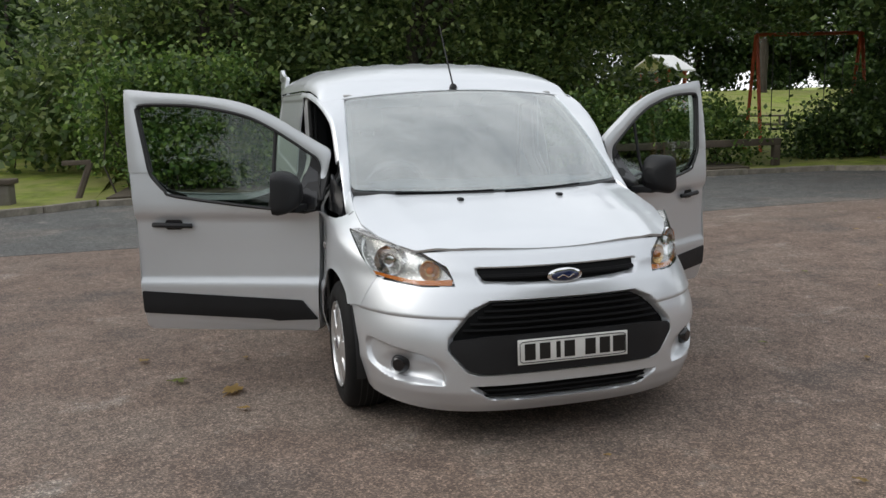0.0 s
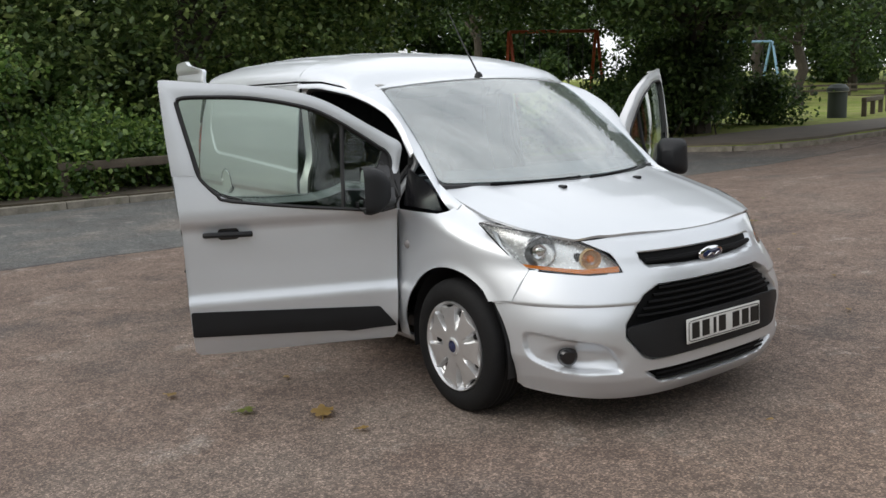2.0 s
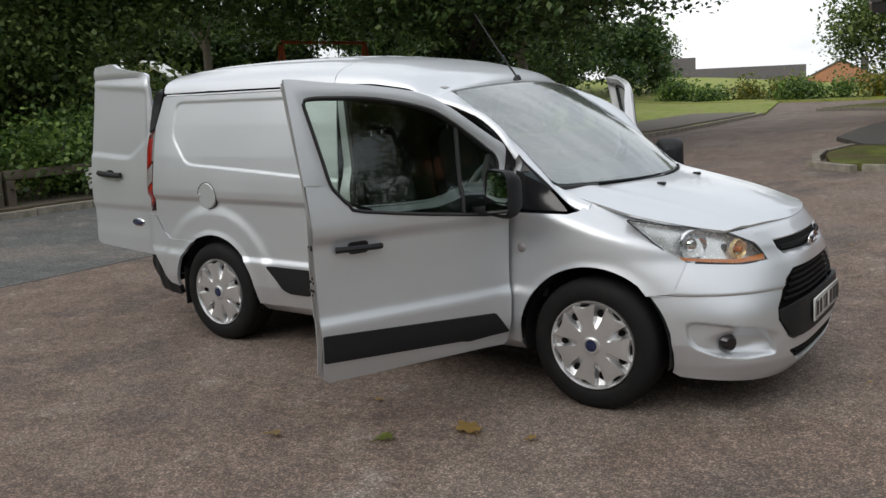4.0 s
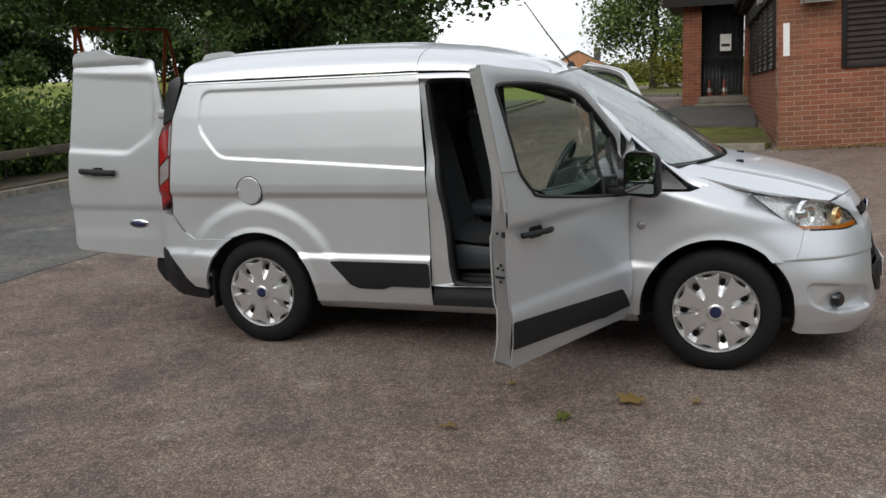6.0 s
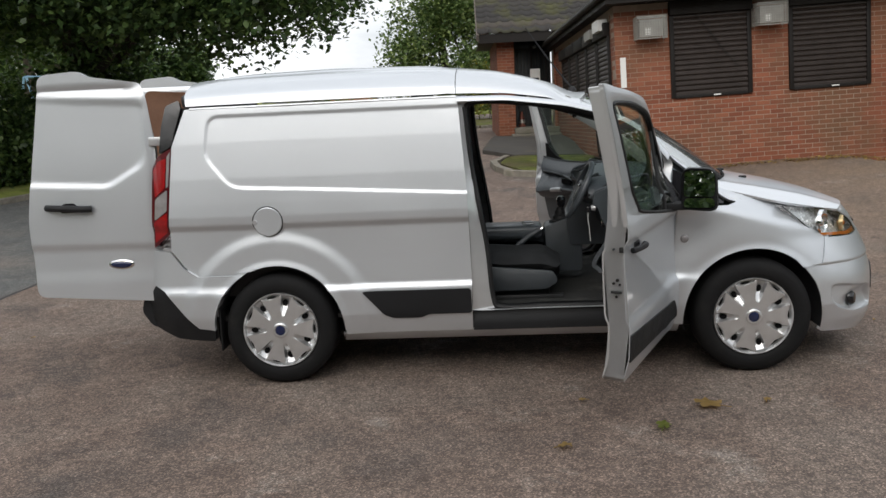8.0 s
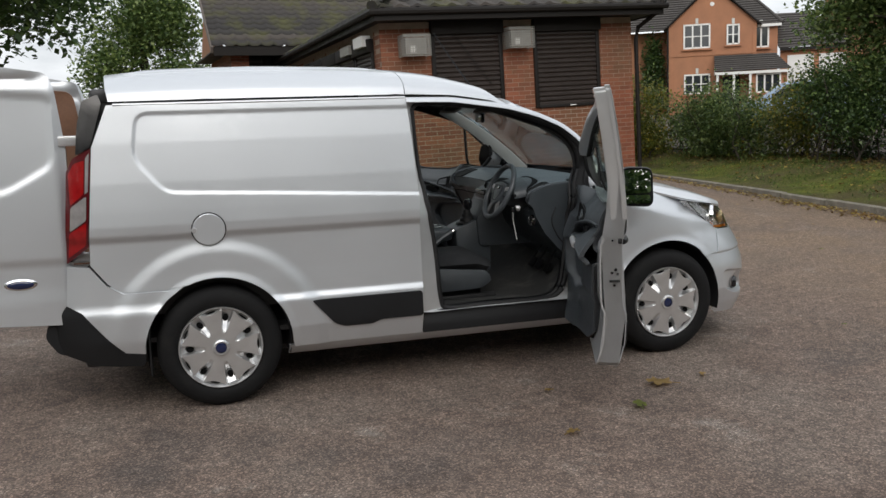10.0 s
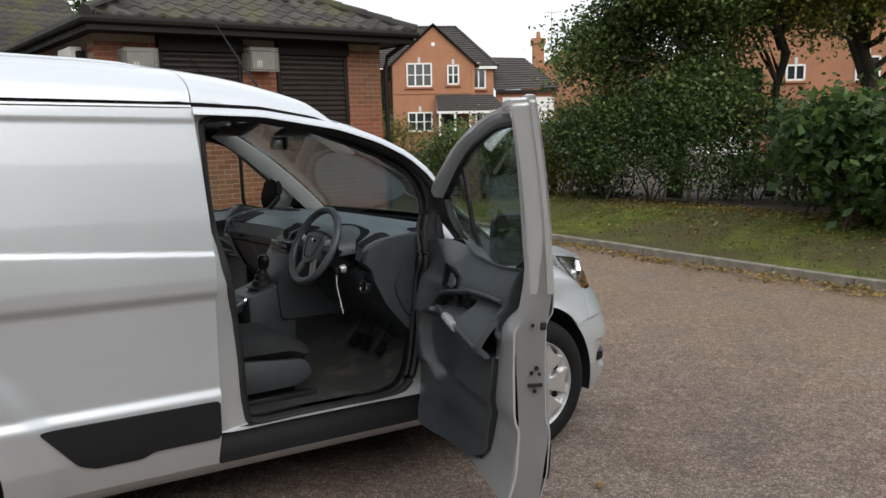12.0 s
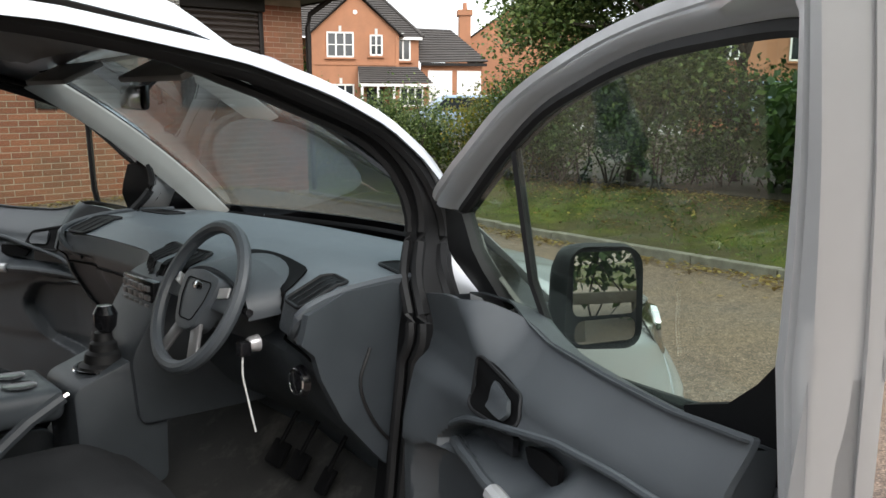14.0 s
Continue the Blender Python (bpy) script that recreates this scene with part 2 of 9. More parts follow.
STEEL = surface("dark_steel", (0.06, 0.06, 0.062), 0.5, 0.7, 0.2, 12.0, 200.0, 0.1)
CHROME = surface("chrome", (0.85, 0.85, 0.86), 0.08, 1.0, 0.03, 8.0, 300.0)
BADGE_BLUE = surface("blue_badge_enamel", (0.012, 0.02, 0.07), 0.2, 0.0, 0.1, 40.0, 300.0, 0.0, 0.8)
PLATE_WHITE = surface("white_number_plate", (0.72, 0.72, 0.7), 0.3, 0.0, 0.04, 10.0, 200.0, 0.0, 0.5)
INK = surface("black_ink", (0.01, 0.01, 0.01), 0.45, 0.0, 0.1)
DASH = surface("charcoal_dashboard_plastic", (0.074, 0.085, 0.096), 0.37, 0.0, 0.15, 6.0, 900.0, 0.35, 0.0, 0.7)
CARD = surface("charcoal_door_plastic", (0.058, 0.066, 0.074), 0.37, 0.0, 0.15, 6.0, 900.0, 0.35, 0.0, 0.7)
# Knee colour darkened for footwell shade; dash-top colour paled for sky sheen.
KNEE = surface("shaded_cab_plastic", (0.056, 0.065, 0.074), 0.4, 0.0, 0.2, 6.0, 900.0, 0.35, 0.0, 0.6)
DASH_TOP = surface("sky_sheen_dash_plastic", (0.135, 0.158, 0.178), 0.42, 0.0, 0.12, 6.0, 900.0, 0.4, 0.0, 0.6)
FABRIC = surface("dark_seat_fabric", (0.03, 0.031, 0.033), 0.95, 0.0, 0.3, 10.0, 900.0, 0.6, 0.0, 0.15)
MAT_FLOOR = surface("dusty_rubber_floor_mat", (0.036, 0.036, 0.035), 0.85, 0.0, 0.3, 9.0, 300.0, 0.4, 0.0, 0.3, (0.14, 0.132, 0.12))
HEADLINING = surface("grey_headlining", (0.3, 0.3, 0.29), 0.95, 0.0, 0.08, 8.0, 600.0, 0.3)
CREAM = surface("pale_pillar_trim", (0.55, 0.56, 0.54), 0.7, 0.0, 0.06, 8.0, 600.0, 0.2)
PLY = surface("brown_plywood", (0.17, 0.085, 0.05), 0.6, 0.0, 0.25, 5.0, 60.0, 0.1)
SILVER_TRIM = surface("satin_silver_plastic", (0.6, 0.6, 0.61), 0.3, 0.5, 0.05, 9.0)
SATIN_GREY = surface("satin_grey_plastic", (0.2, 0.2, 0.205), 0.35, 0.3, 0.05, 9.0)
VOID = surface("black_grille_plastic", (0.005, 0.005, 0.0055), 0.6, 0.0, 0.15, 8.0, 300.0, 0.0, 0.0, 0.12)
PAPER = surface("white_paper", (0.75, 0.75, 0.72), 0.8, 0.0, 0.06)
MIRROR, _nt, _b = material("mirror_glass")
_b.inputs["Base Color"].default_value, _b.inputs["Metallic"].default_value, _b.inputs["Roughness"].default_value = (0.8, 0.82, 0.82, 1), 1.0, 0.01
GLASS = make_glass("tinted_window_glass", (0.8, 0.87, 0.82), 1.5)
# Pale diffuse haze in the windscreen's colour imitates bright sky on the glass.
SCREEN = make_glass("windscreen_glass", (0.8, 0.88, 0.89), 2.9, 0.0, 0.14)
CLEAR = make_glass("clear_lens", (0.93, 0.94, 0.94), 1.45)
REFLECTOR = surface("lamp_reflector", (0.88, 0.88, 0.88), 0.26, 0.6, 0.12, 60.0, 120.0)
# The bulb's amber reflection is put into the bowl's own colour.
AMBER_GLOW_BOWL = surface("amber_glow_reflector", (0.88, 0.66, 0.36), 0.25, 0.6, 0.15, 60.0, 120.0)
DARK_RED = surface("dark_red_lens_border", (0.09, 0.008, 0.012), 0.15, 0.0, 0.2, 25.0, 150.0, 0.0, 0.7)
AMBER = surface("amber_lens", (0.6, 0.17, 0.015), 0.25, 0.0, 0.12, 40.0, 200.0, 0.05, 0.6)
RED_LENS = surface("red_lens", (0.3, 0.006, 0.008), 0.18, 0.0, 0.2, 25.0, 150.0, 0.08, 0.7)
WHITE_LENS = surface("frosted_white_lens", (0.33, 0.31, 0.31), 0.2, 0.2, 0.15, 30.0, 150.0, 0.1, 0.6)
TARMAC = make_tarmac()
GRASS = make_grass("verge_grass", (0.05, 0.065, 0.016), (0.19, 0.21, 0.045), (0.1, 0.08, 0.042))
LAWN = make_grass("lawn", (0.14, 0.2, 0.036), (0.3, 0.36, 0.08), (0.27, 0.27, 0.1))
SOIL = surface("leafy_soil", (0.075, 0.06, 0.042), 0.95, 0.0, 0.4, 2.0, 30.0, 0.8)
CONCRETE = surface("mossy_concrete", (0.18, 0.165, 0.142), 0.9, 0.0, 0.25, 3.0, 80.0, 0.6, 0.0, 0.3, (0.1, 0.105, 0.045))
DARK_LEAF = make_leaf("dark_tree_leaves", [(0.0, (0.026, 0.054, 0.019)), (0.6, (0.062, 0.112, 0.035)), (1.0, (0.16, 0.235, 0.075))])
MID_LEAF = make_leaf("green_tree_leaves", [(0.0, (0.045, 0.083, 0.027)), (0.55, (0.12, 0.185, 0.06)), (1.0, (0.31, 0.38, 0.14))])
BUSH_LEAF = make_leaf("bramble_leaves", [(0.0, (0.036, 0.08, 0.02)), (0.55, (0.105, 0.19, 0.045)), (1.0, (0.27, 0.37, 0.1))])
ROUND_LEAF = make_leaf("large_round_leaves", [(0.0, (0.028, 0.06, 0.018)), (0.6, (0.075, 0.135, 0.042)), (1.0, (0.17, 0.26, 0.08))])
GOLD_LEAF = make_leaf("yellowing_leaves", [(0.0, (0.075, 0.105, 0.025)), (0.6, (0.17, 0.2, 0.042)), (1.0, (0.36, 0.28, 0.045))])
DEAD_LEAF = make_leaf("fallen_leaves", [(0.0, (0.13, 0.07, 0.03)), (0.6, (0.33, 0.22, 0.08)), (1.0, (0.5, 0.4, 0.12))])
BARK = surface("bark", (0.055, 0.045, 0.035), 0.95, 0.0, 0.4, 5.0, 40.0, 0.9)
BRICK = make_brick("red_brick", [(0.0, (0.195, 0.062, 0.033)), (0.5, (0.245, 0.079, 0.041)), (1.0, (0.3, 0.105, 0.056))])
MORTAR = surface("mortar", (0.34, 0.26, 0.205), 0.95, 0.0, 0.2, 6.0, 120.0, 0.5)
HOUSE_BRICK = surface("orange_house_brick", (0.36, 0.17, 0.095), 0.9, 0.0, 0.14, 1.5, 9.0, 0.0)
TILE = make_brick("mossy_roof_tile", [(0.0, (0.03, 0.028, 0.027)), (0.5, (0.048, 0.043, 0.04)), (1.0, (0.07, 0.06, 0.052))], (0.085, 0.088, 0.02), 1.3)
HOUSE_TILE = surface("brown_house_tile", (0.07, 0.064, 0.06), 0.9, 0.0, 0.2, 2.0, 12.0, 0.3)
SHUTTER = surface("dark_brown_shutter", (0.028, 0.02, 0.017), 0.45, 0.1, 0.2, 4.0, 200.0, 0.1)
FASCIA = surface("dark_brown_fascia", (0.013, 0.011, 0.01), 0.6, 0.0, 0.2, 3.0, 100.0, 0.1, 0.0, 0.25)
WHITE_PAINT = surface("white_paint", (0.78, 0.78, 0.76), 0.5, 0.0, 0.05, 2.0)
CAGE = surface("galvanised_mesh", (0.38, 0.37, 0.34), 0.5, 0.6, 0.15, 9.0)
DARK_GLASS = surface("dark_window_glass", (0.03, 0.035, 0.04), 0.08, 0.0, 0.2, 1.0, 10.0, 0.0, 0.0, 0.9)
TIMBER = surface("weathered_timber", (0.11, 0.09, 0.07), 0.9, 0.0, 0.3, 4.0, 50.0, 0.7, 0.0, 0.3, (0.07, 0.075, 0.035))
# Cone orange, darkened in the colour for the shade of the porch.
SHADED_ORANGE = surface("shaded_orange_plastic", (0.17, 0.045, 0.025), 0.6, 0.0, 0.3, 9.0)
ORANGE = surface("orange_red_steel_paint", (0.5, 0.09, 0.03), 0.5, 0.0, 0.15, 5.0)
BLUE_PAINT = surface("pale_blue_steel_paint", (0.2, 0.36, 0.5), 0.5, 0.0, 0.1, 5.0)
BLUE_CAR = surface("pale_blue_car_paint", (0.32, 0.42, 0.55), 0.3, 0.4, 0.06, 3.0, 300.0, 0.0, 0.6)
GREY_PANEL = surface("grey_green_sign_back", (0.05, 0.06, 0.055), 0.6, 0.1, 0.1, 3.0)


# ---- mesh tools ----
def part(name, bm, mats, parent=None, label="", smooth=True, sharp=0.55):
    """Links a bmesh as one mesh object under a thing or a part."""
    if smooth:
        for f in bm.faces:
            f.smooth = True
        for e in bm.edges:
            if len(e.link_faces) != 2 or e.calc_face_angle(0) > sharp:
                e.smooth = False
    me = bpy.data.meshes.new(name)
    bm.to_mesh(me)
    bm.free()
    for m in mats if isinstance(mats, (list, tuple)) else [mats]:
        me.materials.append(m)
    ob = new(name, me)
    if parent is not None:
        ob.parent = parent
    if label:
        tagged(ob, label)
    return ob


def thing(name, label, category, at=(0, 0, 0), rz=0.0, group="", kind=""):
    ob = new(name)
    ob.matrix_basis = pose(*at, 0, 0, rz)
    return tagged(ob, label, category, group, kind)


def clip_half(poly, axis, value, keep_low):
    out = []
    for i in range(len(poly)):
        a, b = poly[i - 1], poly[i]
        ia = a[axis] <= value if keep_low else a[axis] >= value
        ib = b[axis] <= value if keep_low else b[axis] >= value
        if ia != ib:
            t = (value - a[axis]) / (b[axis] - a[axis])
            p = [a[0] + t * (b[0] - a[0]), a[1] + t * (b[1] - a[1])]
            p[axis] = value
            out.append(tuple(p))
        if ib:
            out.append(b)
    return out


def cells(poly, du, dv):
    """The outline cut into small grid cells."""
    us, vs = [p[0] for p in poly], [p[1] for p in poly]
    n = max(1, math.ceil((max(us) - min(us)) / du))
    for i in range(n):
        lo, hi = min(us) + (max(us) - min(us)) * i / n, min(us) + (max(us) - min(us)) * (i + 1) / n
        column = clip_half(clip_half(poly, 0, lo, False), 0, hi, True)
        if len(column) < 3:
            continue
        cv = [p[1] for p in column]
        k0, k1 = math.floor(min(cv) / dv), math.ceil(max(cv) / dv)
        for k in range(k0, k1):
            c = clip_half(clip_half(column, 1, k * dv, False), 1, (k + 1) * dv, True)
            if len(c) > 2:
                yield c


def panel(poly, fn, du=0.03, dv=0.03, thick=0.004, out=1.0, bm=None):
    """A shell over an outline in (u, v), laid on the surface fn; out: which side of it is outside."""
    bm = bm or bmesh.new()
    front, back, seen = {}, {}, []

    def place(u, v):
        e = 1e-3
        p = Vector(fn(u, v))
        n = (Vector(fn(u + e, v)) - Vector(fn(u - e, v))).cross(Vector(fn(u, v + e)) - Vector(fn(u, v - e)))
        n = n.normalized() * out if n.length > 1e-12 else Vector((0, 0, 1))
        return p, p - n * thick

    faces = []
    for c in cells(poly, du, dv):
        keys = []
        for u, v in c:
            k = (round(u * 20000), round(v * 20000))
            if not keys or (keys[-1] != k):
                keys.append(k)
            if k not in front:
                p, q = place(u, v)
                front[k], back[k] = bm.verts.new(p), bm.verts.new(q)
        if len(keys) > 1 and keys[0] == keys[-1]:
            keys.pop()
        if len(set(keys)) < 3 or len(set(keys)) != len(keys):
            continue
        faces.append(keys)
    edges = {}
    for keys in faces:
        try:
            bm.faces.new([front[k] for k in keys])
            bm.faces.new([back[k] for k in reversed(keys)])
        except ValueError:
            continue
        for i in range(len(keys)):
            a, b = keys[i - 1], keys[i]
            if (b, a) in edges:
                del edges[(b, a)]
            else:
                edges[(a, b)] = 1
    for a, b in edges:
        try:
            bm.faces.new([front[b], front[a], back[a], back[b]])
        except ValueError:
            pass
    bmesh.ops.recalc_face_normals(bm, faces=bm.faces)
    return bm


def spline(pts, n=8, closed=False):
    """A smooth curve through points of any dimension."""
    P = [np.array(p, float) for p in pts]
    out, m = [], len(P)
    for i in range(m if closed else m - 1):
        if closed:
            p0, p1, p2, p3 = P[i - 1], P[i], P[(i + 1) % m], P[(i + 2) % m]
        else:
            p1, p2 = P[i], P[i + 1]
            p0, p3 = P[i - 1] if i else 2 * p1 - p2, P[i + 2] if i + 2 < m else 2 * p2 - p1
        for k in range(n):
            t = k / n
            out.append(tuple(0.5 * (2 * p1 + (p2 - p0) * t + (2 * p0 - 5 * p1 + 4 * p2 - p3) * t * t + (3 * p1 - p0 - 3 * p2 + p3) * t**3)))
    if not closed:
        out.append(tuple(P[-1]))
    return out


def rounded(poly, r, n=5):
    """A polygon with its corners rounded."""
    out = []
    for i, p in enumerate(poly):
        p, a, b = Vector(p), Vector(poly[i - 1]), Vector(poly[(i + 1) % len(poly)])
        rr = min(r, (a - p).length * 0.45, (b - p).length * 0.45)
        s, e = p + (a - p).normalized() * rr, p + (b - p).normalized() * rr
        for k in range(n + 1):
            t = k / n
            out.append(tuple(s * (1 - t) ** 2 + p * 2 * t * (1 - t) + e * t * t))
    return out


def band(a, b, across=4, thick=0.004, bulge=0.0, inward=(0, 0, 0)):
    """A strip between two 3D curves of equal length, thickened towards inward."""
    bm = bmesh.new()
    inw = Vector(inward)
    rows = [[], []]
    for p, q in zip(a, b):
        p, q = Vector(p), Vector(q)
        line = []
        for k in range(across + 1):
            t = k / across
            line.append(p.lerp(q, t) - inw.normalized() * (bulge * 4 * t * (1 - t)) if inw.length else p.lerp(q, t))
        rows[0].append([bm.verts.new(v) for v in line])
        rows[1].append([bm.verts.new(v + inw.normalized() * thick) for v in line])
    m, n = len(rows[0]), across + 1
    for i in range(m - 1):
        for k in range(n - 1):
            for s in (0, 1):
                r = rows[s]
                bm.faces.new([r[i][k], r[i + 1][k], r[i + 1][k + 1], r[i][k + 1]])
        for k in (0, n - 1):
            bm.faces.new([rows[0][i][k], rows[0][i + 1][k], rows[1][i + 1][k], rows[1][i][k]])
    for i in (0, m - 1):
        for k in range(n - 1):
            bm.faces.new([rows[0][i][k], rows[0][i][k + 1], rows[1][i][k + 1], rows[1][i][k]])
    bmesh.ops.recalc_face_normals(bm, faces=bm.faces)
    return bm


def tube(path, r, n=8, closed=False, bm=None, taper=None):
    """A round bar along a path."""
    bm = bm or bmesh.new()
    P = [Vector(p) for p in path]
    rings = []
    for i, p in enumerate(P):
        d = (P[(i + 1) % len(P)] - P[i - 1]) if closed or 0 < i < len(P) - 1 else (P[1] - P[0] if i == 0 else P[-1] - P[-2])
        d.normalize()
        ref = Vector((0, 0, 1)) if abs(d.z) < 0.9 else Vector((1, 0, 0))
        u = d.cross(ref).normalized()
        v = d.cross(u)
        rr = r if taper is None else r + (taper - r) * i / (len(P) - 1)
        rings.append([bm.verts.new(p + (u * math.cos(2 * math.pi * k / n) + v * math.sin(2 * math.pi * k / n)) * rr) for k in range(n)])
    for i in range(len(P) if closed else len(P) - 1):
        a, b = rings[i], rings[(i + 1) % len(P)]
        for k in range(n):
            bm.faces.new([a[k], a[(k + 1) % n], b[(k + 1) % n], b[k]])
    if not closed:
        bm.faces.new(rings[0])
        bm.faces.new(rings[-1])
    bmesh.ops.recalc_face_normals(bm, faces=bm.faces)
    return bm


def lathe(profile, n=48, bm=None, wave=None):
    """A turned body round the y axis: profile rows (radius, y)."""
    bm = bm or bmesh.new()
    rings = []
    for r, y in profile:
        if r < 1e-6:
            rings.append([bm.verts.new((0, y, 0))])
        else:
            rings.append([bm.verts.new((r * math.cos(2 * math.pi * k / n), y + (wave(r, 2 * math.pi * k / n) if wave else 0), r * math.sin(2 * math.pi * k / n))) for k in range(n)])
    for a, b in zip(rings, rings[1:]):
        for k in range(n):
            q = [a[k % len(a)], a[(k + 1) % len(a)], b[(k + 1) % len(b)], b[k % len(b)]]
            q = [v for i, v in enumerate(q) if v not in q[:i]]
            if len(q) > 2:
                bm.faces.new(q)
    bmesh.ops.recalc_face_normals(bm, faces=bm.faces)
    return bm


def block(x0, x1, y0, y1, z0, z1, bevel=0.0, seg=2, bm=None, turn=None):
    """A box with softened edges."""
    own = bmesh.new()
    bmesh.ops.create_cube(own, size=1.0, matrix=Matrix.Translation(((x0 + x1) / 2, (y0 + y1) / 2, (z0 + z1) / 2)) @ Matrix.Diagonal((x1 - x0, y1 - y0, z1 - z0, 1)))
    if bevel:
        bmesh.ops.bevel(own, geom=own.edges[:], offset=bevel, segments=seg, affect="EDGES", profile=0.5)
    if turn is not None:
        own.transform(turn)
    if bm is None:
        return own
    return merge(bm, own)


def merge(bm, other):
    me = bpy.data.meshes.new("merge")
    other.to_mesh(me)
    other.free()
    bm.from_mesh(me)
    bpy.data.meshes.remove(me)
    return bm


def extruded(poly, axis, lo, hi, bevel=0.0, seg=2):
    """A prism: an outline in the two other axes (in order), drawn along one axis."""
    bm = bmesh.new()

    def at(p, w):
        q = list(p)
        q.insert("xyz".index(axis), w)
        return bm.verts.new(q)

    a, b = [at(p, lo) for p in poly], [at(p, hi) for p in poly]
    bm.faces.new(a)
    bm.faces.new(b)
    for i in range(len(poly)):
        bm.faces.new([a[i - 1], a[i], b[i], b[i - 1]])
    bmesh.ops.recalc_face_normals(bm, faces=bm.faces)
    if bevel:
        bmesh.ops.bevel(bm, geom=bm.edges[:], offset=bevel, segments=seg, affect="EDGES", profile=0.5, clamp_overlap=True)
    return bm


def smooth_step(t):
    t = min(1.0, max(0.0, t))
    return t * t * (3 - 2 * t)


def inside_depth(poly, u, v):
    """How far (u, v) lies inside an outline (negative: outside)."""
    best, odd = 1e9, False
    for i in range(len(poly)):
        (ax, ay), (bx, by) = poly[i - 1], poly[i]
        dx, dy = bx - ax, by - ay
        t = min(1, max(0, ((u - ax) * dx + (v - ay) * dy) / (dx * dx + dy * dy + 1e-12)))
        best = min(best, math.hypot(u - ax - t * dx, v - ay - t * dy))
        if (ay > v) != (by > v) and u < (bx - ax) * (v - ay) / (by - ay) + ax:
            odd = not odd
    return best if odd else -best


def table(xs, ys, soft=0.0):
    """A smooth function through a few values."""
    X = np.linspace(xs[0], xs[-1], 400)
    Y = np.interp(X, xs, ys)
    if soft:
        w = max(1, int(soft / (X[1] - X[0])))
        k = np.hanning(2 * w + 3)
        Y = np.convolve(np.pad(Y, w + 1, mode="edge"), k / k.sum(), mode="valid")
    return lambda t: float(np.interp(t, X, Y))


# ---- the van: x runs from the rear axle to the nose, y to its own left ----
AXLE, HUB_Y, HUB_Z, TYRE_R = 2.662, 0.885, 0.32, 0.322
side_profile = table([0.2, 0.27, 0.33, 0.40, 0.535, 0.55, 0.58, 0.72, 0.86, 0.908, 0.938, 0.985, 1.06, 1.2, 1.4, 1.58, 1.70], [0.845, 0.868, 0.885, 0.903, 0.909, 0.908, 0.893, 0.888, 0.887, 0.887, 0.907, 0.909, 0.903, 0.889, 0.860, 0.827, 0.80], 0.007)
roof_mid = table([-0.6, -0.45, -0.2, 0.3, 0.8, 1.05, 1.28, 1.5, 1.75, 1.9], [1.745, 1.768, 1.785, 1.795, 1.785, 1.77, 1.742, 1.69, 1.605, 1.55], 0.12)
rail_y = table([-0.7, 0.0, 1.05, 1.66, 2.01, 2.24, 2.37, 2.52, 2.62], [0.82, 0.828, 0.826, 0.80, 0.775, 0.785, 0.795, 0.808, 0.812], 0.06)
rail_z = table([-0.7, 1.05, 1.33, 1.66, 1.85, 2.01, 2.13, 2.24, 2.37, 2.52, 2.62], [1.59, 1.595, 1.59, 1.545, 1.495, 1.43, 1.345, 1.20, 1.10, 0.975, 0.965], 0.05)
hood_edge_y = table([2.3, 2.42, 2.6, 2.81, 3.0, 3.11, 3.215, 3.28], [0.74, 0.755, 0.782, 0.785, 0.735, 0.68, 0.604, 0.54], 0.03)
hood_edge_z = table([2.3, 2.42, 2.6, 2.81, 3.0, 3.215, 3.36], [1.07, 1.045, 1.0, 0.945, 0.905, 0.86, 0.85], 0.05)
hood_mid = table([2.3, 2.6, 2.76, 3.0, 3.2, 3.3, 3.345, 3.37], [1.12, 1.065, 1.035, 0.985, 0.93, 0.893, 0.872, 0.857], 0.03)
nose_x = table([0.1, 0.16, 0.2, 0.26, 0.32, 0.45, 0.55, 0.7, 0.78, 0.85, 0.9, 1.0], [3.38, 3.44, 3.475, 3.50, 3.497, 3.495, 3.487, 3.455, 3.425, 3.37, 3.30, 3.15], 0.02)
nose_n = table([0.0, 0.5, 0.74, 1.1], [3.2, 3.2, 2.35, 2.3], 0.05)
NOSE_0 = 2.5


def side_y(x, z):
    """Half the body's width at a place of its side."""
    w = side_profile(z)
    if x > 2.25:
        top = hood_edge_z(min(max(x, 2.42), 3.2)) + 0.01
        wing = 0.897 - 0.115 * smooth_step((z - top + 0.15) / 0.15) ** 1.4
        if z < 0.5:
            wing = min(wing, side_profile(z) + 0.004)
        t = smooth_step((x - 2.25) / 0.2)
        w = w * (1 - t) + wing * t
    for cx, crest, flare, run in ((0.0, 0.585, 0.015, 0.085), (AXLE, 0.60, 0.011, 0.17)):
        r = math.hypot(x - cx, z - HUB_Z)
        if z > 0.2:
            w += (flare * smooth_step((crest - r) / run) + 0.008 * smooth_step((0.42 - r) / 0.05)) * smooth_step((0.98 - z) / 0.1)
    if x < -0.2:
        w -= 0.05 * (((-0.2 - x) / 0.6) ** 2.4)
    if x > NOSE_0:
        xf, n = nose_x(z), nose_n(z)
        t = min(0.999, (x - NOSE_0) / (xf - NOSE_0))
        w *= (1 - t**n) ** (1 / n)
    return w


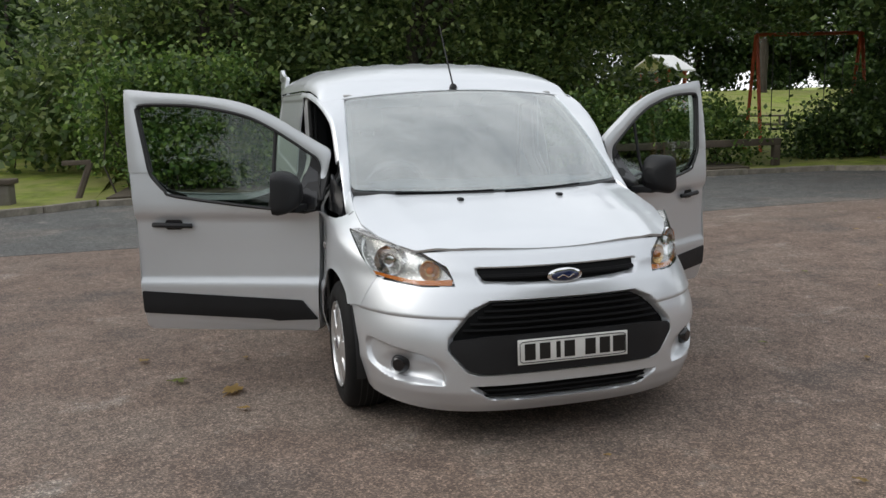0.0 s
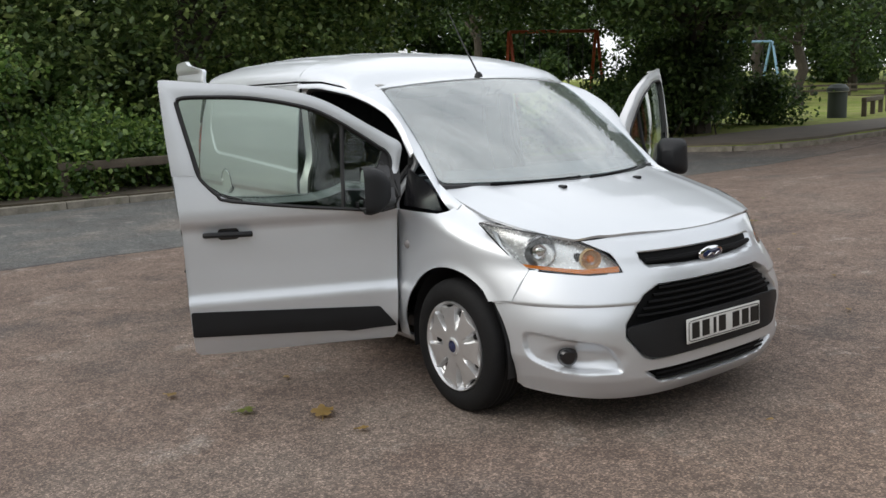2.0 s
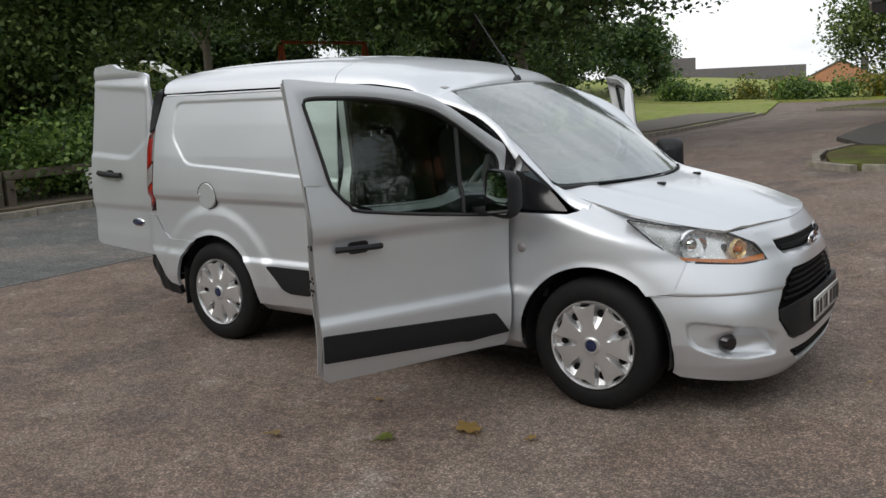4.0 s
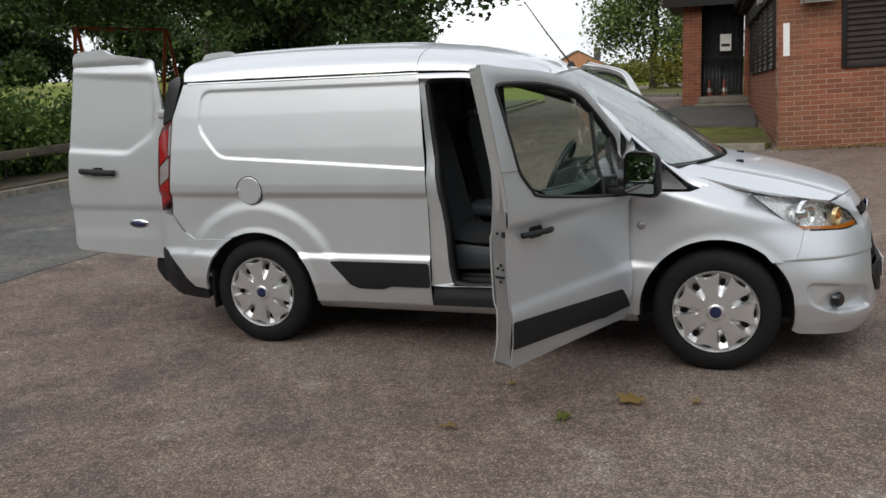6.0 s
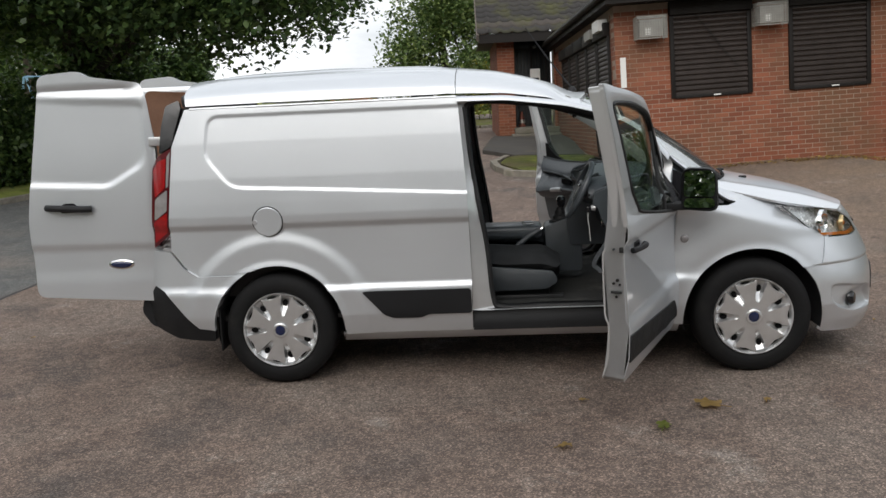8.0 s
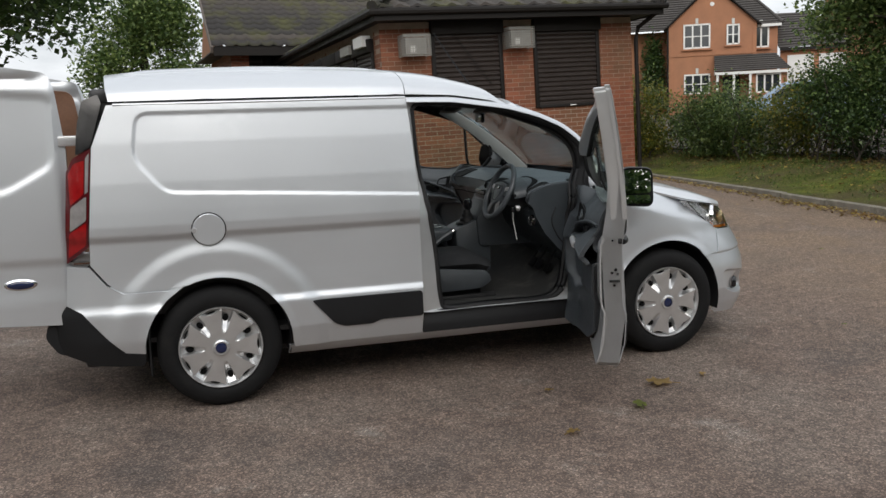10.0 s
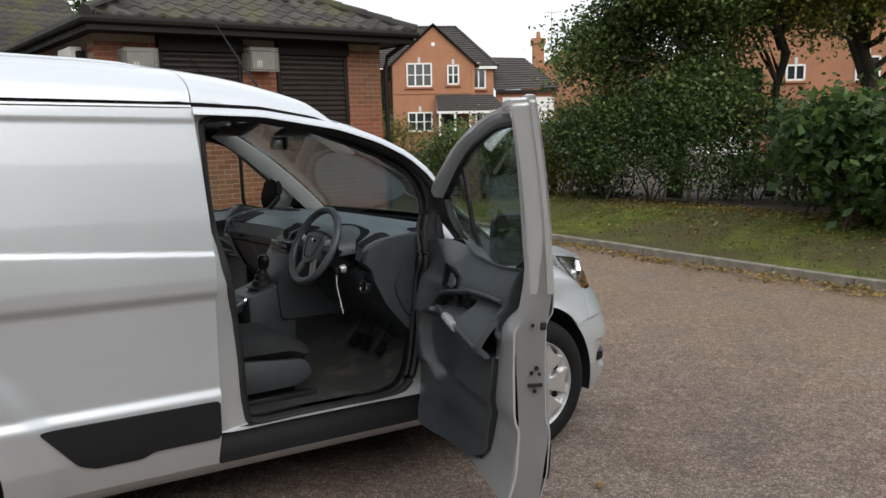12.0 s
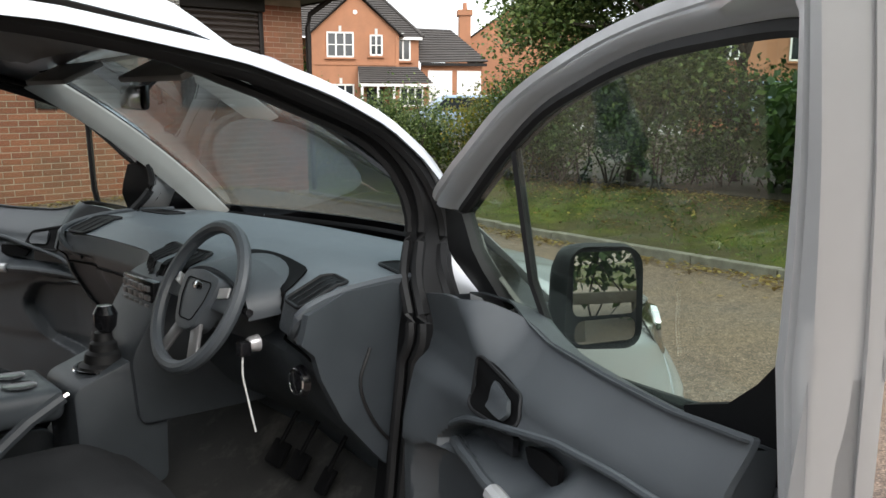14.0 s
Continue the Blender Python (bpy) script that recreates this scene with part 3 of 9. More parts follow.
def nose(phi, z, lift=0.0):
    """The front's surface: phi runs from -1 (its right flank) over 0 (the middle) to 1."""
    th, n, xf = abs(phi) * math.pi / 2, nose_n(z), nose_x(z)
    w = 0.897 if z > 0.5 else min(0.897, side_profile(z) + 0.004)
    c, s = max(0.0, math.cos(th)) ** (2 / n), math.sin(th) ** (2 / n)
    x, y = NOSE_0 + (xf - NOSE_0 + lift) * c, (w + lift) * s
    return (x, math.copysign(y, phi), z)


def phi_y(y, z):
    w = 0.897 if z > 0.5 else min(0.897, side_profile(z) + 0.004)
    return math.copysign(math.asin(min(1, (abs(y) / w)) ** (nose_n(z) / 2)) / (math.pi / 2), y)


def phi_x(x, z):
    return math.acos(min(1, (x - NOSE_0) / (nose_x(z) - NOSE_0)) ** (nose_n(z) / 2)) / (math.pi / 2)


def roof_z(x, y):
    ys, zs, zc, n = rail_y(x), rail_z(x), roof_mid(x), 2.7
    t = min(1.0, abs(y) / ys)
    z = zs + (zc - zs) * max(0.0, 1 - t**n) ** (1 / n)
    if x < 1.0 and abs(y) < 0.66:
        rib = 0.5 - 0.5 * math.cos(2 * math.pi * (y + 0.11) / 0.22)
        z += 0.006 * smooth_step((1.0 - x) / 0.1) * smooth_step((x + 0.4) / 0.1) * smooth_step((rib - 0.55) / 0.2)
    return z


def hood_z(x, y):
    ye, ze, zc = hood_edge_y(min(x, 3.28)), hood_edge_z(x), hood_mid(x)
    t = min(1.0, abs(y) / ye)
    crease = 0.62 - 0.12 * (x - 2.5)
    d = abs(y) - crease
    return zc - (zc - ze) * t**2.6 + 0.007 * math.exp(-((d / 0.05) ** 2))


def screen_pt(s, v, lift=0.0):
    """The windscreen: s from -1 to 1 across, v from 0 (base) to 1 (top)."""
    base = np.array([2.67 - 0.26 * s * s, 0.765 * s, 1.055 + 0.01 * s * s])
    top = np.array([1.835 - 0.085 * s * s, 0.672 * s, 1.585 - 0.04 * s * s])
    p = base * (1 - v) + top * v
    b = 0.03 * 4 * v * (1 - v) + lift
    return (p[0] + 0.55 * b, p[1], p[2] + 0.83 * b)


RECESS = rounded([(1.30, 1.545), (1.30, 1.062), (0.3, 1.122), (-0.22, 1.15), (-0.365, 1.33), (-0.335, 1.545)], 0.06)


def skin_y(x, z):
    """The load bay's side with its pressed panel."""
    return side_y(x, z) - 0.006 * smooth_step(inside_depth(RECESS, x, z) / 0.011 + 0.5) if x < 1.2 and 1.0 < z < 1.6 else side_y(x, z)


van = thing("van", "silver panel van with open doors, parked on tarmac", "van")


def arc(cx, r, a0, a1, n=22):
    return [(cx + r * math.cos(radians(a0 + (a1 - a0) * k / n)), HUB_Z + r * math.sin(radians(a0 + (a1 - a0) * k / n))) for k in range(n + 1)]


QUARTER = [(1.065, 1.5945), (1.085, 1.32), (1.102, 1.07), (1.11, 0.61), (1.105, 0.285), (0.385, 0.285)] + arc(0.0, 0.378, -5, 118)[1:-1] + [(-0.27, 0.655), (-0.46, 0.655), (-0.53, 0.70), (-0.605, 0.80), (-0.60, 0.90), (-0.553, 1.385), (-0.47, 1.590)]
WING = [(2.212, 0.948), (2.205, 0.75), (2.185, 0.29), (2.275, 0.285)] + arc(AXLE, 0.385, 184, 47)[1:-1] + [(2.93, 0.585), (3.04, 0.60), (3.075, 0.735), (2.935, 0.83), (2.812, 0.93), (2.7, 0.972), (2.61, 0.992), (2.57, 0.955), (2.525, 0.943)]
for side, tag in ((-1, "right"), (1, "left")):
    fn = lambda x, z, s=side: (x, s * skin_y(x, z), z)
    part("quarter_panel", panel(QUARTER, fn, 0.009, 0.008, 0.006, -side), PAINT, van)
    part("arch_backing", panel([(-0.165, 0.665), (-0.30, 0.69), (-0.50, 0.70), (-0.55, 0.66), (-0.46, 0.62), (-0.245, 0.61)], lambda x, z, s=side: (x, s * (side_y(x, z) - 0.006), z), 0.03, 0.02, 0.004, -side), PAINT, van)
    part("arch_backing", panel([(2.905, 0.622), (2.945, 0.582), (3.05, 0.588), (3.11, 0.735), (3.05, 0.75), (3.005, 0.63)], lambda x, z, s=side: (x, s * (side_y(x, z) - 0.006), z), 0.03, 0.02, 0.004, -side), PAINT, van)
    part("front_wing", panel(WING, lambda x, z, s=side: (x, s * side_y(x, z), z), 0.016, 0.016, 0.006, -side), PAINT, van)
    low = [(1.102, 0.535), (1.106, 0.392), (0.86, 0.392), (0.82, 0.372), (0.66, 0.372), (0.605, 0.395), (0.485, 0.535)]
    part("rubbing_strip", panel(rounded(low, 0.02), lambda x, z, s=side: (x, s * (side_y(x, z) + 0.007), z), 0.04, 0.03, 0.012, -side), TRIM, van, "black textured plastic side strip")
    part("sill", band([(x, side * 0.87, 0.288) for x in np.linspace(0.36, 2.26, 9)], [(x, side * 0.80, 0.225) for x in np.linspace(0.36, 2.26, 9)], 3, 0.03, 0.008, (0, -side, 0)), PAINT, van)
    part("sill_cover", panel([(1.11, 0.285), (1.115, 0.40), (1.2, 0.405), (2.19, 0.395), (2.185, 0.285)], lambda x, z, s=side: (x, s * (0.862 + 0.02 * smooth_step((0.40 - z) / 0.08)), z), 0.05, 0.02, 0.03, -side), TRIM, van, "black plastic sill cover under the door opening")
    tri = [(2.225, 0.958), (2.515, 0.952), (2.365, 1.082), (2.232, 1.15)]
    part("quarter_trim", panel(rounded(tri, 0.012), lambda x, z, s=side: (x, s * (side_y(x, z) * 0.35 + 0.65 * (rail_y(x) - (z - rail_z(x)) * 0.16) + 0.004), z), 0.03, 0.03, 0.012, -side), GLOSS_BLACK, van, "black triangular pillar trim")
    # pillar strip from the roof down to the wing, beside the windscreen
    xs = np.linspace(0.0, 1.0, 26)
    outer = [(1.75 + 0.86 * t, side * (rail_y(1.75 + 0.86 * t) + 0.004), rail_z(1.75 + 0.86 * t) - 0.016 * smooth_step((t - 0.86) / 0.14)) for t in xs]
    inner = [screen_pt(side * 1.0, 1 - min(1, t * 1.12)) if t < 0.89 else (2.41 + 1.9 * (t - 0.89), side * (0.765 + 0.16 * (t - 0.89)), 1.065 - 0.56 * (t - 0.89) - 0.016 * smooth_step((t - 0.9) / 0.1)) for t in xs]
    part("windscreen_pillar", band(outer, inner, 6, 0.02, 0.007, (0.1, -side * 0.6, -0.7)), PAINT, van)
    # silver cant rail and pillar face above the door gap
    xs = np.linspace(1.062, 2.225, 30)
    part("cant_rail", band([(x, side * (rail_y(x) + 0.003), rail_z(x) + 0.001) for x in xs], [(x - 0.012 * smooth_step((x - 1.9) / 0.3), side * (rail_y(x) + 0.02), rail_z(x) - 0.026) for x in xs], 4, 0.008, 0.004, (0, -side, 0)), PAINT, van)
    seal = [(1.105, 1.50), (1.13, 1.21), (1.2, 0.76), (1.225, 0.47), (1.275, 0.405), (1.5, 0.405), (1.72, 0.405), (1.87, 0.405), (1.955, 0.435), (2.0, 0.52), (2.03, 0.75), (2.042, 0.86), (2.052, 0.97), (2.075, 1.06), (2.135, 1.17), (2.11, 1.29), (2.01, 1.39), (1.84, 1.456), (1.66, 1.507), (1.33, 1.555), (1.16, 1.56), (1.112, 1.54)]
    edge = [(1.07, 1.555), (1.088, 1.25), (1.108, 0.85), (1.11, 0.45), (1.12, 0.40), (1.4, 0.40), (1.6, 0.40), (1.75, 0.40), (2.1, 0.40), (2.185, 0.42), (2.20, 0.75), (2.206, 0.85), (2.213, 0.948), (2.225, 1.10), (2.236, 1.20), (2.14, 1.335), (2.01, 1.43), (1.85, 1.493), (1.66, 1.545), (1.33, 1.59), (1.12, 1.596), (1.07, 1.59)]
    flank = lambda x, z, d: (1 - smooth_step((z - 0.96) / 0.22)) * side_y(x, max(z, 0.62)) + smooth_step((z - 0.96) / 0.22) * min(side_y(x, z), rail_y(x) + d)
    tubey = lambda x, z: flank(x, z, 0.012) - 0.045
    s3 = [(x, side * tubey(x, z), z) for x, z in spline(seal, 5, True)]
    e3 = [(x, side * (flank(x, z, 0.014) - 0.012), z - 0.024 * smooth_step((z - 1.15) / 0.1)) for x, z in spline(edge, 5, True)]
    part("door_surround", band(e3 + e3[:1], s3 + s3[:1], 2, 0.015, 0.0, (0, -side, 0)), INNER_PAINT, van)
    part("door_seal", tube(s3, 0.015, 7, True), SEAL, van, "black rubber door seal")
    mid = [tuple(np.array(a) * 0.55 + np.array(c) * 0.45 + np.array((0, side * 0.004, 0))) for a, c in zip(s3, e3) if a[2] > 1.0 and (a[0] > 1.6 or (a[2] > 1.52 and a[0] > 1.2))]
    post = [(a, c) for a, c in zip(s3, e3) if a[0] > 1.97 and 0.86 < a[2] < 1.34]
    part("pillar_seal", band([(x, y + side * 0.006, z) for (x, y, z), c in post], [tuple(np.array(a) * 0.42 + np.array(c) * 0.58 + np.array((0, side * 0.008, 0))) for a, c in post], 3, 0.006, 0.006, (0, side, 0)), SEAL, van, "wide black rubber seal on the door post")
    part("outer_door_seal", tube(mid, 0.016, 7), SEAL, van, "black rubber door seal")
    part("inner_door_seal", tube([(x - 0.016 * smooth_step((x - 1.6) / 0.2), y - side * 0.028, z - 0.02 * smooth_step((x - 1.5) / 0.2) * smooth_step((z - 1.15) / 0.1)) for x, y, z in s3], 0.011, 6, True), SEAL, van, "black rubber door seal")
    in3 = [(x - 0.02 * smooth_step((x - 1.6) / 0.2) * smooth_step((z - 1.0) / 0.15), y - side * (0.10 - 0.08 * smooth_step((x - 1.5) / 0.2) * smooth_step((z - 1.0) / 0.15)), z - 0.014 * smooth_step((x - 1.6) / 0.2) * smooth_step((z - 1.0) / 0.15)) for x, y, z in s3]
    part("opening_lining", band(s3 + s3[:1], in3 + in3[:1], 2, 0.006, 0.0, (0, 0, 0)), TRIM, van)
    # black corner above the rear lamp, and the lamp itself
    corner = [(-0.492, 1.60), (-0.556, 1.39), (-0.63, 1.35), (-0.612, 1.50), (-0.582, 1.615), (-0.507, 1.645)]
    part("corner_trim", panel(rounded(corner, 0.012), lambda x, z, s=side: (x, s * (min(side_y(x, z), 0.82 - (z - 1.58) * 0.35 if z > 1.58 else 9) + 0.001), z), 0.03, 0.03, 0.03, -side), GLOSS_BLACK, van)
    lamp = thing("rear_lamp", "", "", (0, 0, 0))
    lamp.parent = van
    lf = lambda x, z, s=side: (x, s * (side_y(x, z) - 0.003 - 2.2 * max(0, -x - 0.62) ** 2), z)
    part("lens_body", panel(rounded([(-0.557, 1.383), (-0.59, 1.05), (-0.606, 0.893), (-0.717, 0.81), (-0.705, 1.0), (-0.68, 1.27), (-0.645, 1.335)], 0.008), lambda x, z: (x, lf(x, z)[1] - side * 0.004, z), 0.02, 0.02, 0.05, -side), DARK_RED, lamp)
    part("reversing_strip", panel([(-0.566, 1.36), (-0.585, 1.17), (-0.60, 1.16), (-0.585, 1.335)], lf, 0.02, 0.02, 0.05, -side), WHITE_LENS, lamp)
    part("upper_lens", panel(rounded([(-0.592, 1.325), (-0.606, 1.16), (-0.672, 1.105), (-0.672, 1.26), (-0.64, 1.31)], 0.01), lf, 0.02, 0.02, 0.05, -side), RED_LENS, lamp)
    part("middle_lens", panel(rounded([(-0.594, 1.15), (-0.604, 1.03), (-0.685, 0.975), (-0.672, 1.095)], 0.012), lf, 0.02, 0.02, 0.05, -side), WHITE_LENS, lamp)
    part("lower_lens", panel(rounded([(-0.603, 1.02), (-0.614, 0.905), (-0.705, 0.84), (-0.69, 0.965)], 0.012), lf, 0.02, 0.02, 0.05, -side), RED_LENS, lamp)
    # wheel-arch liner
    for cx, r in ((0.0, 0.372), (AXLE, 0.378)):
        bm = bmesh.new()
        ring = [(cx + r * math.cos(radians(a)), HUB_Z + r * math.sin(radians(a))) for a in range(-12, 193, 6)]
        rows = [[bm.verts.new((x, side * yy, z)) for x, z in ring] for yy in (0.872, 0.66)]
        for k in range(len(ring) - 1):
            bm.faces.new([rows[0][k], rows[0][k + 1], rows[1][k + 1], rows[1][k]])
        bm.faces.new(rows[1])
        part("arch_liner", bm, SEAL, van)
    part("wing_repeater", lathe([(0.0, 0.012), (0.012, 0.011), (0.02, 0.006), (0.023, 0.0)], 20), WHITE_LENS, van).matrix_basis = Matrix.Translation((2.285, side * (side_y(2.285, 0.77) + 0.001), 0.77)) @ Matrix.Diagonal((1, side, 1, 1))
bm = lathe([(0.0, 0.0045), (0.078, 0.0045), (0.082, 0.002), (0.0825, -0.004)], 40)
part("fuel_flap", bm, PAINT, van).matrix_basis = Matrix.Translation((-0.022, -skin_y(-0.022, 0.951) + 0.001, 0.951)) @ Matrix.Diagonal((1, -1, 1, 1))
ring = [(-0.022 + 0.085 * math.cos(a), -skin_y(-0.022 + 0.085 * math.cos(a), 0.951 + 0.072 * math.sin(a)) - 0.0005, 0.951 + 0.085 * math.sin(a)) for a in np.linspace(0, 2 * math.pi, 37)[:-1]]
part("fuel_flap_gap", tube(ring, 0.0035, 5, True), SEAL, van)
part("fuel_flap_catch", lathe([(0.0, 0.008), (0.012, 0.007), (0.016, 0.0)], 14), SILVER_TRIM, van).matrix_basis = Matrix.Translation((-0.095, -skin_y(-0.095, 0.951) - 0.001, 0.951)) @ Matrix.Diagonal((1, -1, 1, 1))

# roof, bonnet, windscreen
front = [(1.832 - 0.085 * (y / 0.672) ** 2, y) for y in np.linspace(-0.66, 0.66, 25)]
edge_l = [(x, rail_y(x) - 0.0005) for x in np.linspace(1.75, 1.062, 12)]
edge_r = [(x, -y) for x, y in reversed(edge_l)]
def cab_roof_z(x, y):
    a = min(1.0, abs(y) / 0.672)
    head = 1.588 - 0.04 * a * a - 0.22 * max(0.0, abs(y) - 0.672)
    t = smooth_step(1 - (1.832 - 0.085 * a * a - x) / 0.2)
    return roof_z(x, y) * (1 - t) + head * t


part("cab_roof", panel([(1.06, -rail_y(1.06) + 0.0005)] + edge_r[1:] + front + edge_l, lambda x, y: (x, y, cab_roof_z(x, y)), 0.04, 0.02, 0.01), PAINT, van)
back = [(-0.50 + 0.03 * (y / 0.8) ** 2, y) for y in np.linspace(0.795, -0.795, 25)]
rl = [(x, -rail_y(x) + 0.0005) for x in np.linspace(-0.46, 1.056, 16)]
part("load_roof", panel(back + rl + [(x, -y) for x, y in reversed(rl)], lambda x, y: (x, y, roof_z(x, y)), 0.05, 0.012, 0.01), PAINT, van)
for s in (-1, 1):
    part("gutter_floor", tube([(x, s * (rail_y(x) - 0.009), rail_z(x) - 0.001) for x in np.linspace(-0.44, 1.06, 24)], 0.0095, 8), PAINT, van)
    part("roof_gutter", tube([(x, s * (rail_y(x) + 0.0005), rail_z(x) - 0.002) for x in np.linspace(-0.44, 1.06, 24)], 0.0014, 6), SEAL, van)
hr = [(2.675 - 0.26 * (y / 0.765) ** 2 + 0.012, y) for y in np.linspace(0.745, -0.745, 25)]
he = [(x, -hood_edge_y(x)) for x in np.linspace(2.47, 3.2, 18)]
hf = [(3.358 - 0.148 * (abs(y) / 0.6) ** 2.2, y) for y in np.linspace(-0.6, 0.6, 25)]
part("bonnet", panel(hr + he + hf + [(x, -y) for x, y in reversed(he)], lambda x, y: (x, y, hood_z(x, y)), 0.022, 0.022, 0.012), PAINT, van)
part("windscreen", panel([(s, v) for s, v in rounded([(-0.995, 0.012), (0.995, 0.012), (0.995, 0.985), (-0.995, 0.985)], 0.06)], lambda s, v: screen_pt(s, v, 0.001), 0.06, 0.06, 0.005), SCREEN, van, "reflective laminated windscreen").visible_shadow = False
bm = bmesh.new()
for a, b in (((-0.998, 0.0), (0.998, 0.045)), ((-0.998, 0.982), (0.998, 1.0))):
    panel([(a[0], a[1]), (b[0], a[1]), (b[0], b[1]), (a[0], b[1])], lambda s, v: screen_pt(s, v, -0.006), 0.06, 0.06, 0.003, bm=bm)
for s0, s1 in ((-0.998, -0.955), (0.955, 0.998)):
    panel([(s0, 0.0455), (s1, 0.0455), (s1, 0.9815), (s0, 0.9815)], lambda s, v: screen_pt(s, v, -0.006), 0.06, 0.06, 0.003, bm=bm)
part("screen_border", bm, GLOSS_BLACK, van)
top = [(screen_pt(s, -0.01)[0], screen_pt(s, 0)[1], screen_pt(s, 0)[2] - 0.004) for s in np.linspace(-0.99, 0.99, 21)]
low = [(2.71 - 0.26 * s * s, 0.755 * s, hood_z(2.71 - 0.26 * s * s, 0.755 * s) - 0.022) for s in np.linspace(-0.99, 0.99, 21)]
part("cowl", band(top, low, 3, 0.02, 0.0, (-0.3, 0, -1)), TRIM, van)
for s0, s1 in ((-0.72, -0.08), (0.0, 0.6)):
    pts = [screen_pt(s0 + (s1 - s0) * t, -0.012 + 0.012 * t, 0.008) for t in np.linspace(0, 1, 10)]
    part("wiper", tube(pts, 0.006, 6), VOID, van)
for s in (-1, 1):
    part("washer_jet", block(-0.022, 0.022, -0.014, 0.014, -0.004, 0.012, 0.006), TRIM, van).matrix_basis = Matrix.Translation((2.762, s * 0.267, hood_z(2.762, 0.267)))
bm = lathe([(0.0, 0.028), (0.012, 0.026), (0.022, 0.012), (0.026, -0.004)], 16)
bm.transform(Matrix.Rotation(radians(90), 4, "X") @ Matrix.Diagonal((1, 1, 1, 1)))
part("aerial_base", bm, TRIM, van).matrix_basis = Matrix.Translation((1.765, 0, roof_z(1.765, 0)))
part("aerial", tube([(1.765, 0, 1.61), (1.62, 0, 1.80), (1.48, 0.0, 2.0)], 0.006, 6, taper=0.003), TRIM, van, "thin black roof aerial")
# rear: lower bumper, frame round the load opening, load-bay shell
for s in (-1, 1):
    silver = [(-0.272, 0.648), (-0.462, 0.648), (-0.535, 0.692), (-0.612, 0.79), (-0.715, 0.80), (-0.735, 0.60), (-0.66, 0.56), (-0.56, 0.43), (-0.47, 0.342), (-0.375, 0.33)] + arc(0.0, 0.378, 172, 121, 8)
    part("rear_bumper_corner", panel(silver, lambda x, z, q=s: (x, q * (side_y(x, z) + 0.006 - 1.2 * max(0, -x - 0.62) ** 2), z), 0.02, 0.02, 0.02, -s), PAINT, van)
    black = [(-0.737, 0.597), (-0.662, 0.557), (-0.562, 0.427), (-0.472, 0.339), (-0.375, 0.327), (-0.385, 0.262), (-0.60, 0.275), (-0.78, 0.33), (-0.845, 0.385), (-0.85, 0.44)]
    part("rear_bumper_end", panel(rounded(black, 0.015), lambda x, z, q=s: (x, q * (side_y(max(x, -0.7), z) + 0.008 - 1.6 * max(0, -x - 0.6) ** 1.6), z), 0.02, 0.02, 0.03, -s), TRIM, van, "black textured rear bumper end")
part("rear_bumper", extruded(rounded([(-0.62, 0.30), (-0.80, 0.33), (-0.86, 0.42), (-0.84, 0.50), (-0.74, 0.555), (-0.62, 0.54)], 0.03), "y", -0.76, 0.76), TRIM, van)
bm = bmesh.new()
for s in (-1, 1):
    block(-0.60, -0.50, s * 0.70, s * 0.785, 0.55, 1.58, 0.02, bm=bm)
block(-0.56, -0.46, -0.62, 0.62, 1.60, 1.675, 0.02, bm=bm)
# The frame is silver paint; dark steel puts its shade into the colour.
part("shaded_rear_frame", bm, STEEL, van)
bm = bmesh.new()
for s in (-1, 1):
    block(-0.5, 0.84, s * 0.76 - 0.01, s * 0.76 + 0.01, 0.5, 1.6, bm=bm)
block(-0.5, 2.2, -0.80, 0.80, 0.36, 0.385, bm=bm)
part("load_floor", bm, STEEL, van)
part("bulkhead", extruded([(-0.79, 0.385), (0.79, 0.385), (0.77, 1.52), (0.66, 1.66), (-0.66, 1.66), (-0.77, 1.52)], "x", 0.80, 0.83), TRIM, van)
part("underbody", block(-0.7, 3.3, -0.62, 0.62, 0.2, 0.33, 0.03), STEEL, van)
bm = bmesh.new()
block(2.28, 3.2, -0.6, 0.6, 0.33, 0.8, 0.02, bm=bm)
block(2.2, 2.3, -0.80, 0.80, 0.385, 0.98, 0.02, bm=bm)
part("engine_bay", bm, STEEL, van)


# ---- the van's front ----
def both(pts):
    """A right-hand outline of (y, z) completed with its mirror image."""
    return [(phi_y(y, z), z) for y, z in pts] + [(phi_y(-y, z), z) for y, z in reversed(pts)]


MAIN_GRILLE = both([(-0.34, 0.655), (-0.42, 0.62), (-0.525, 0.505), (-0.53, 0.455), (-0.45, 0.36), (-0.40, 0.345)])
UPPER_SLOT = both([(-0.385, 0.79), (-0.385, 0.765), (-0.36, 0.735), (-0.15, 0.725)])
LOW_INTAKE = both([(-0.44, 0.285), (-0.36, 0.232), (-0.2, 0.222)])
FOG = [(phi_y(-0.837, 0.475), 0.475), (phi_y(-0.62, 0.425), 0.425), (phi_y(-0.56, 0.345), 0.345), (phi_y(-0.55, 0.30), 0.30), (phi_y(-0.76, 0.31), 0.31), (phi_y(-0.83, 0.36), 0.36)]
FOG = rounded(FOG, 0.05)
FOG_L = [(-p, z) for p, z in FOG]


def dip(poly, phi, z, soft):
    """1 inside an outline, falling to 0 across a soft edge."""
    if not in_box(poly, phi, z):
        return 0.0
    return smooth_step(inside_depth(poly, phi, z) / soft + 0.5)


BOXES = {}


def in_box(poly, u, v):
    if id(poly) not in BOXES:
        us, vs = [p[0] for p in poly], [p[1] for p in poly]
        BOXES[id(poly)] = (min(us) - 0.03, max(us) + 0.03, min(vs) - 0.03, max(vs) + 0.03)
    a, b, c, d = BOXES[id(poly)]
    return a < u < b and c < v < d


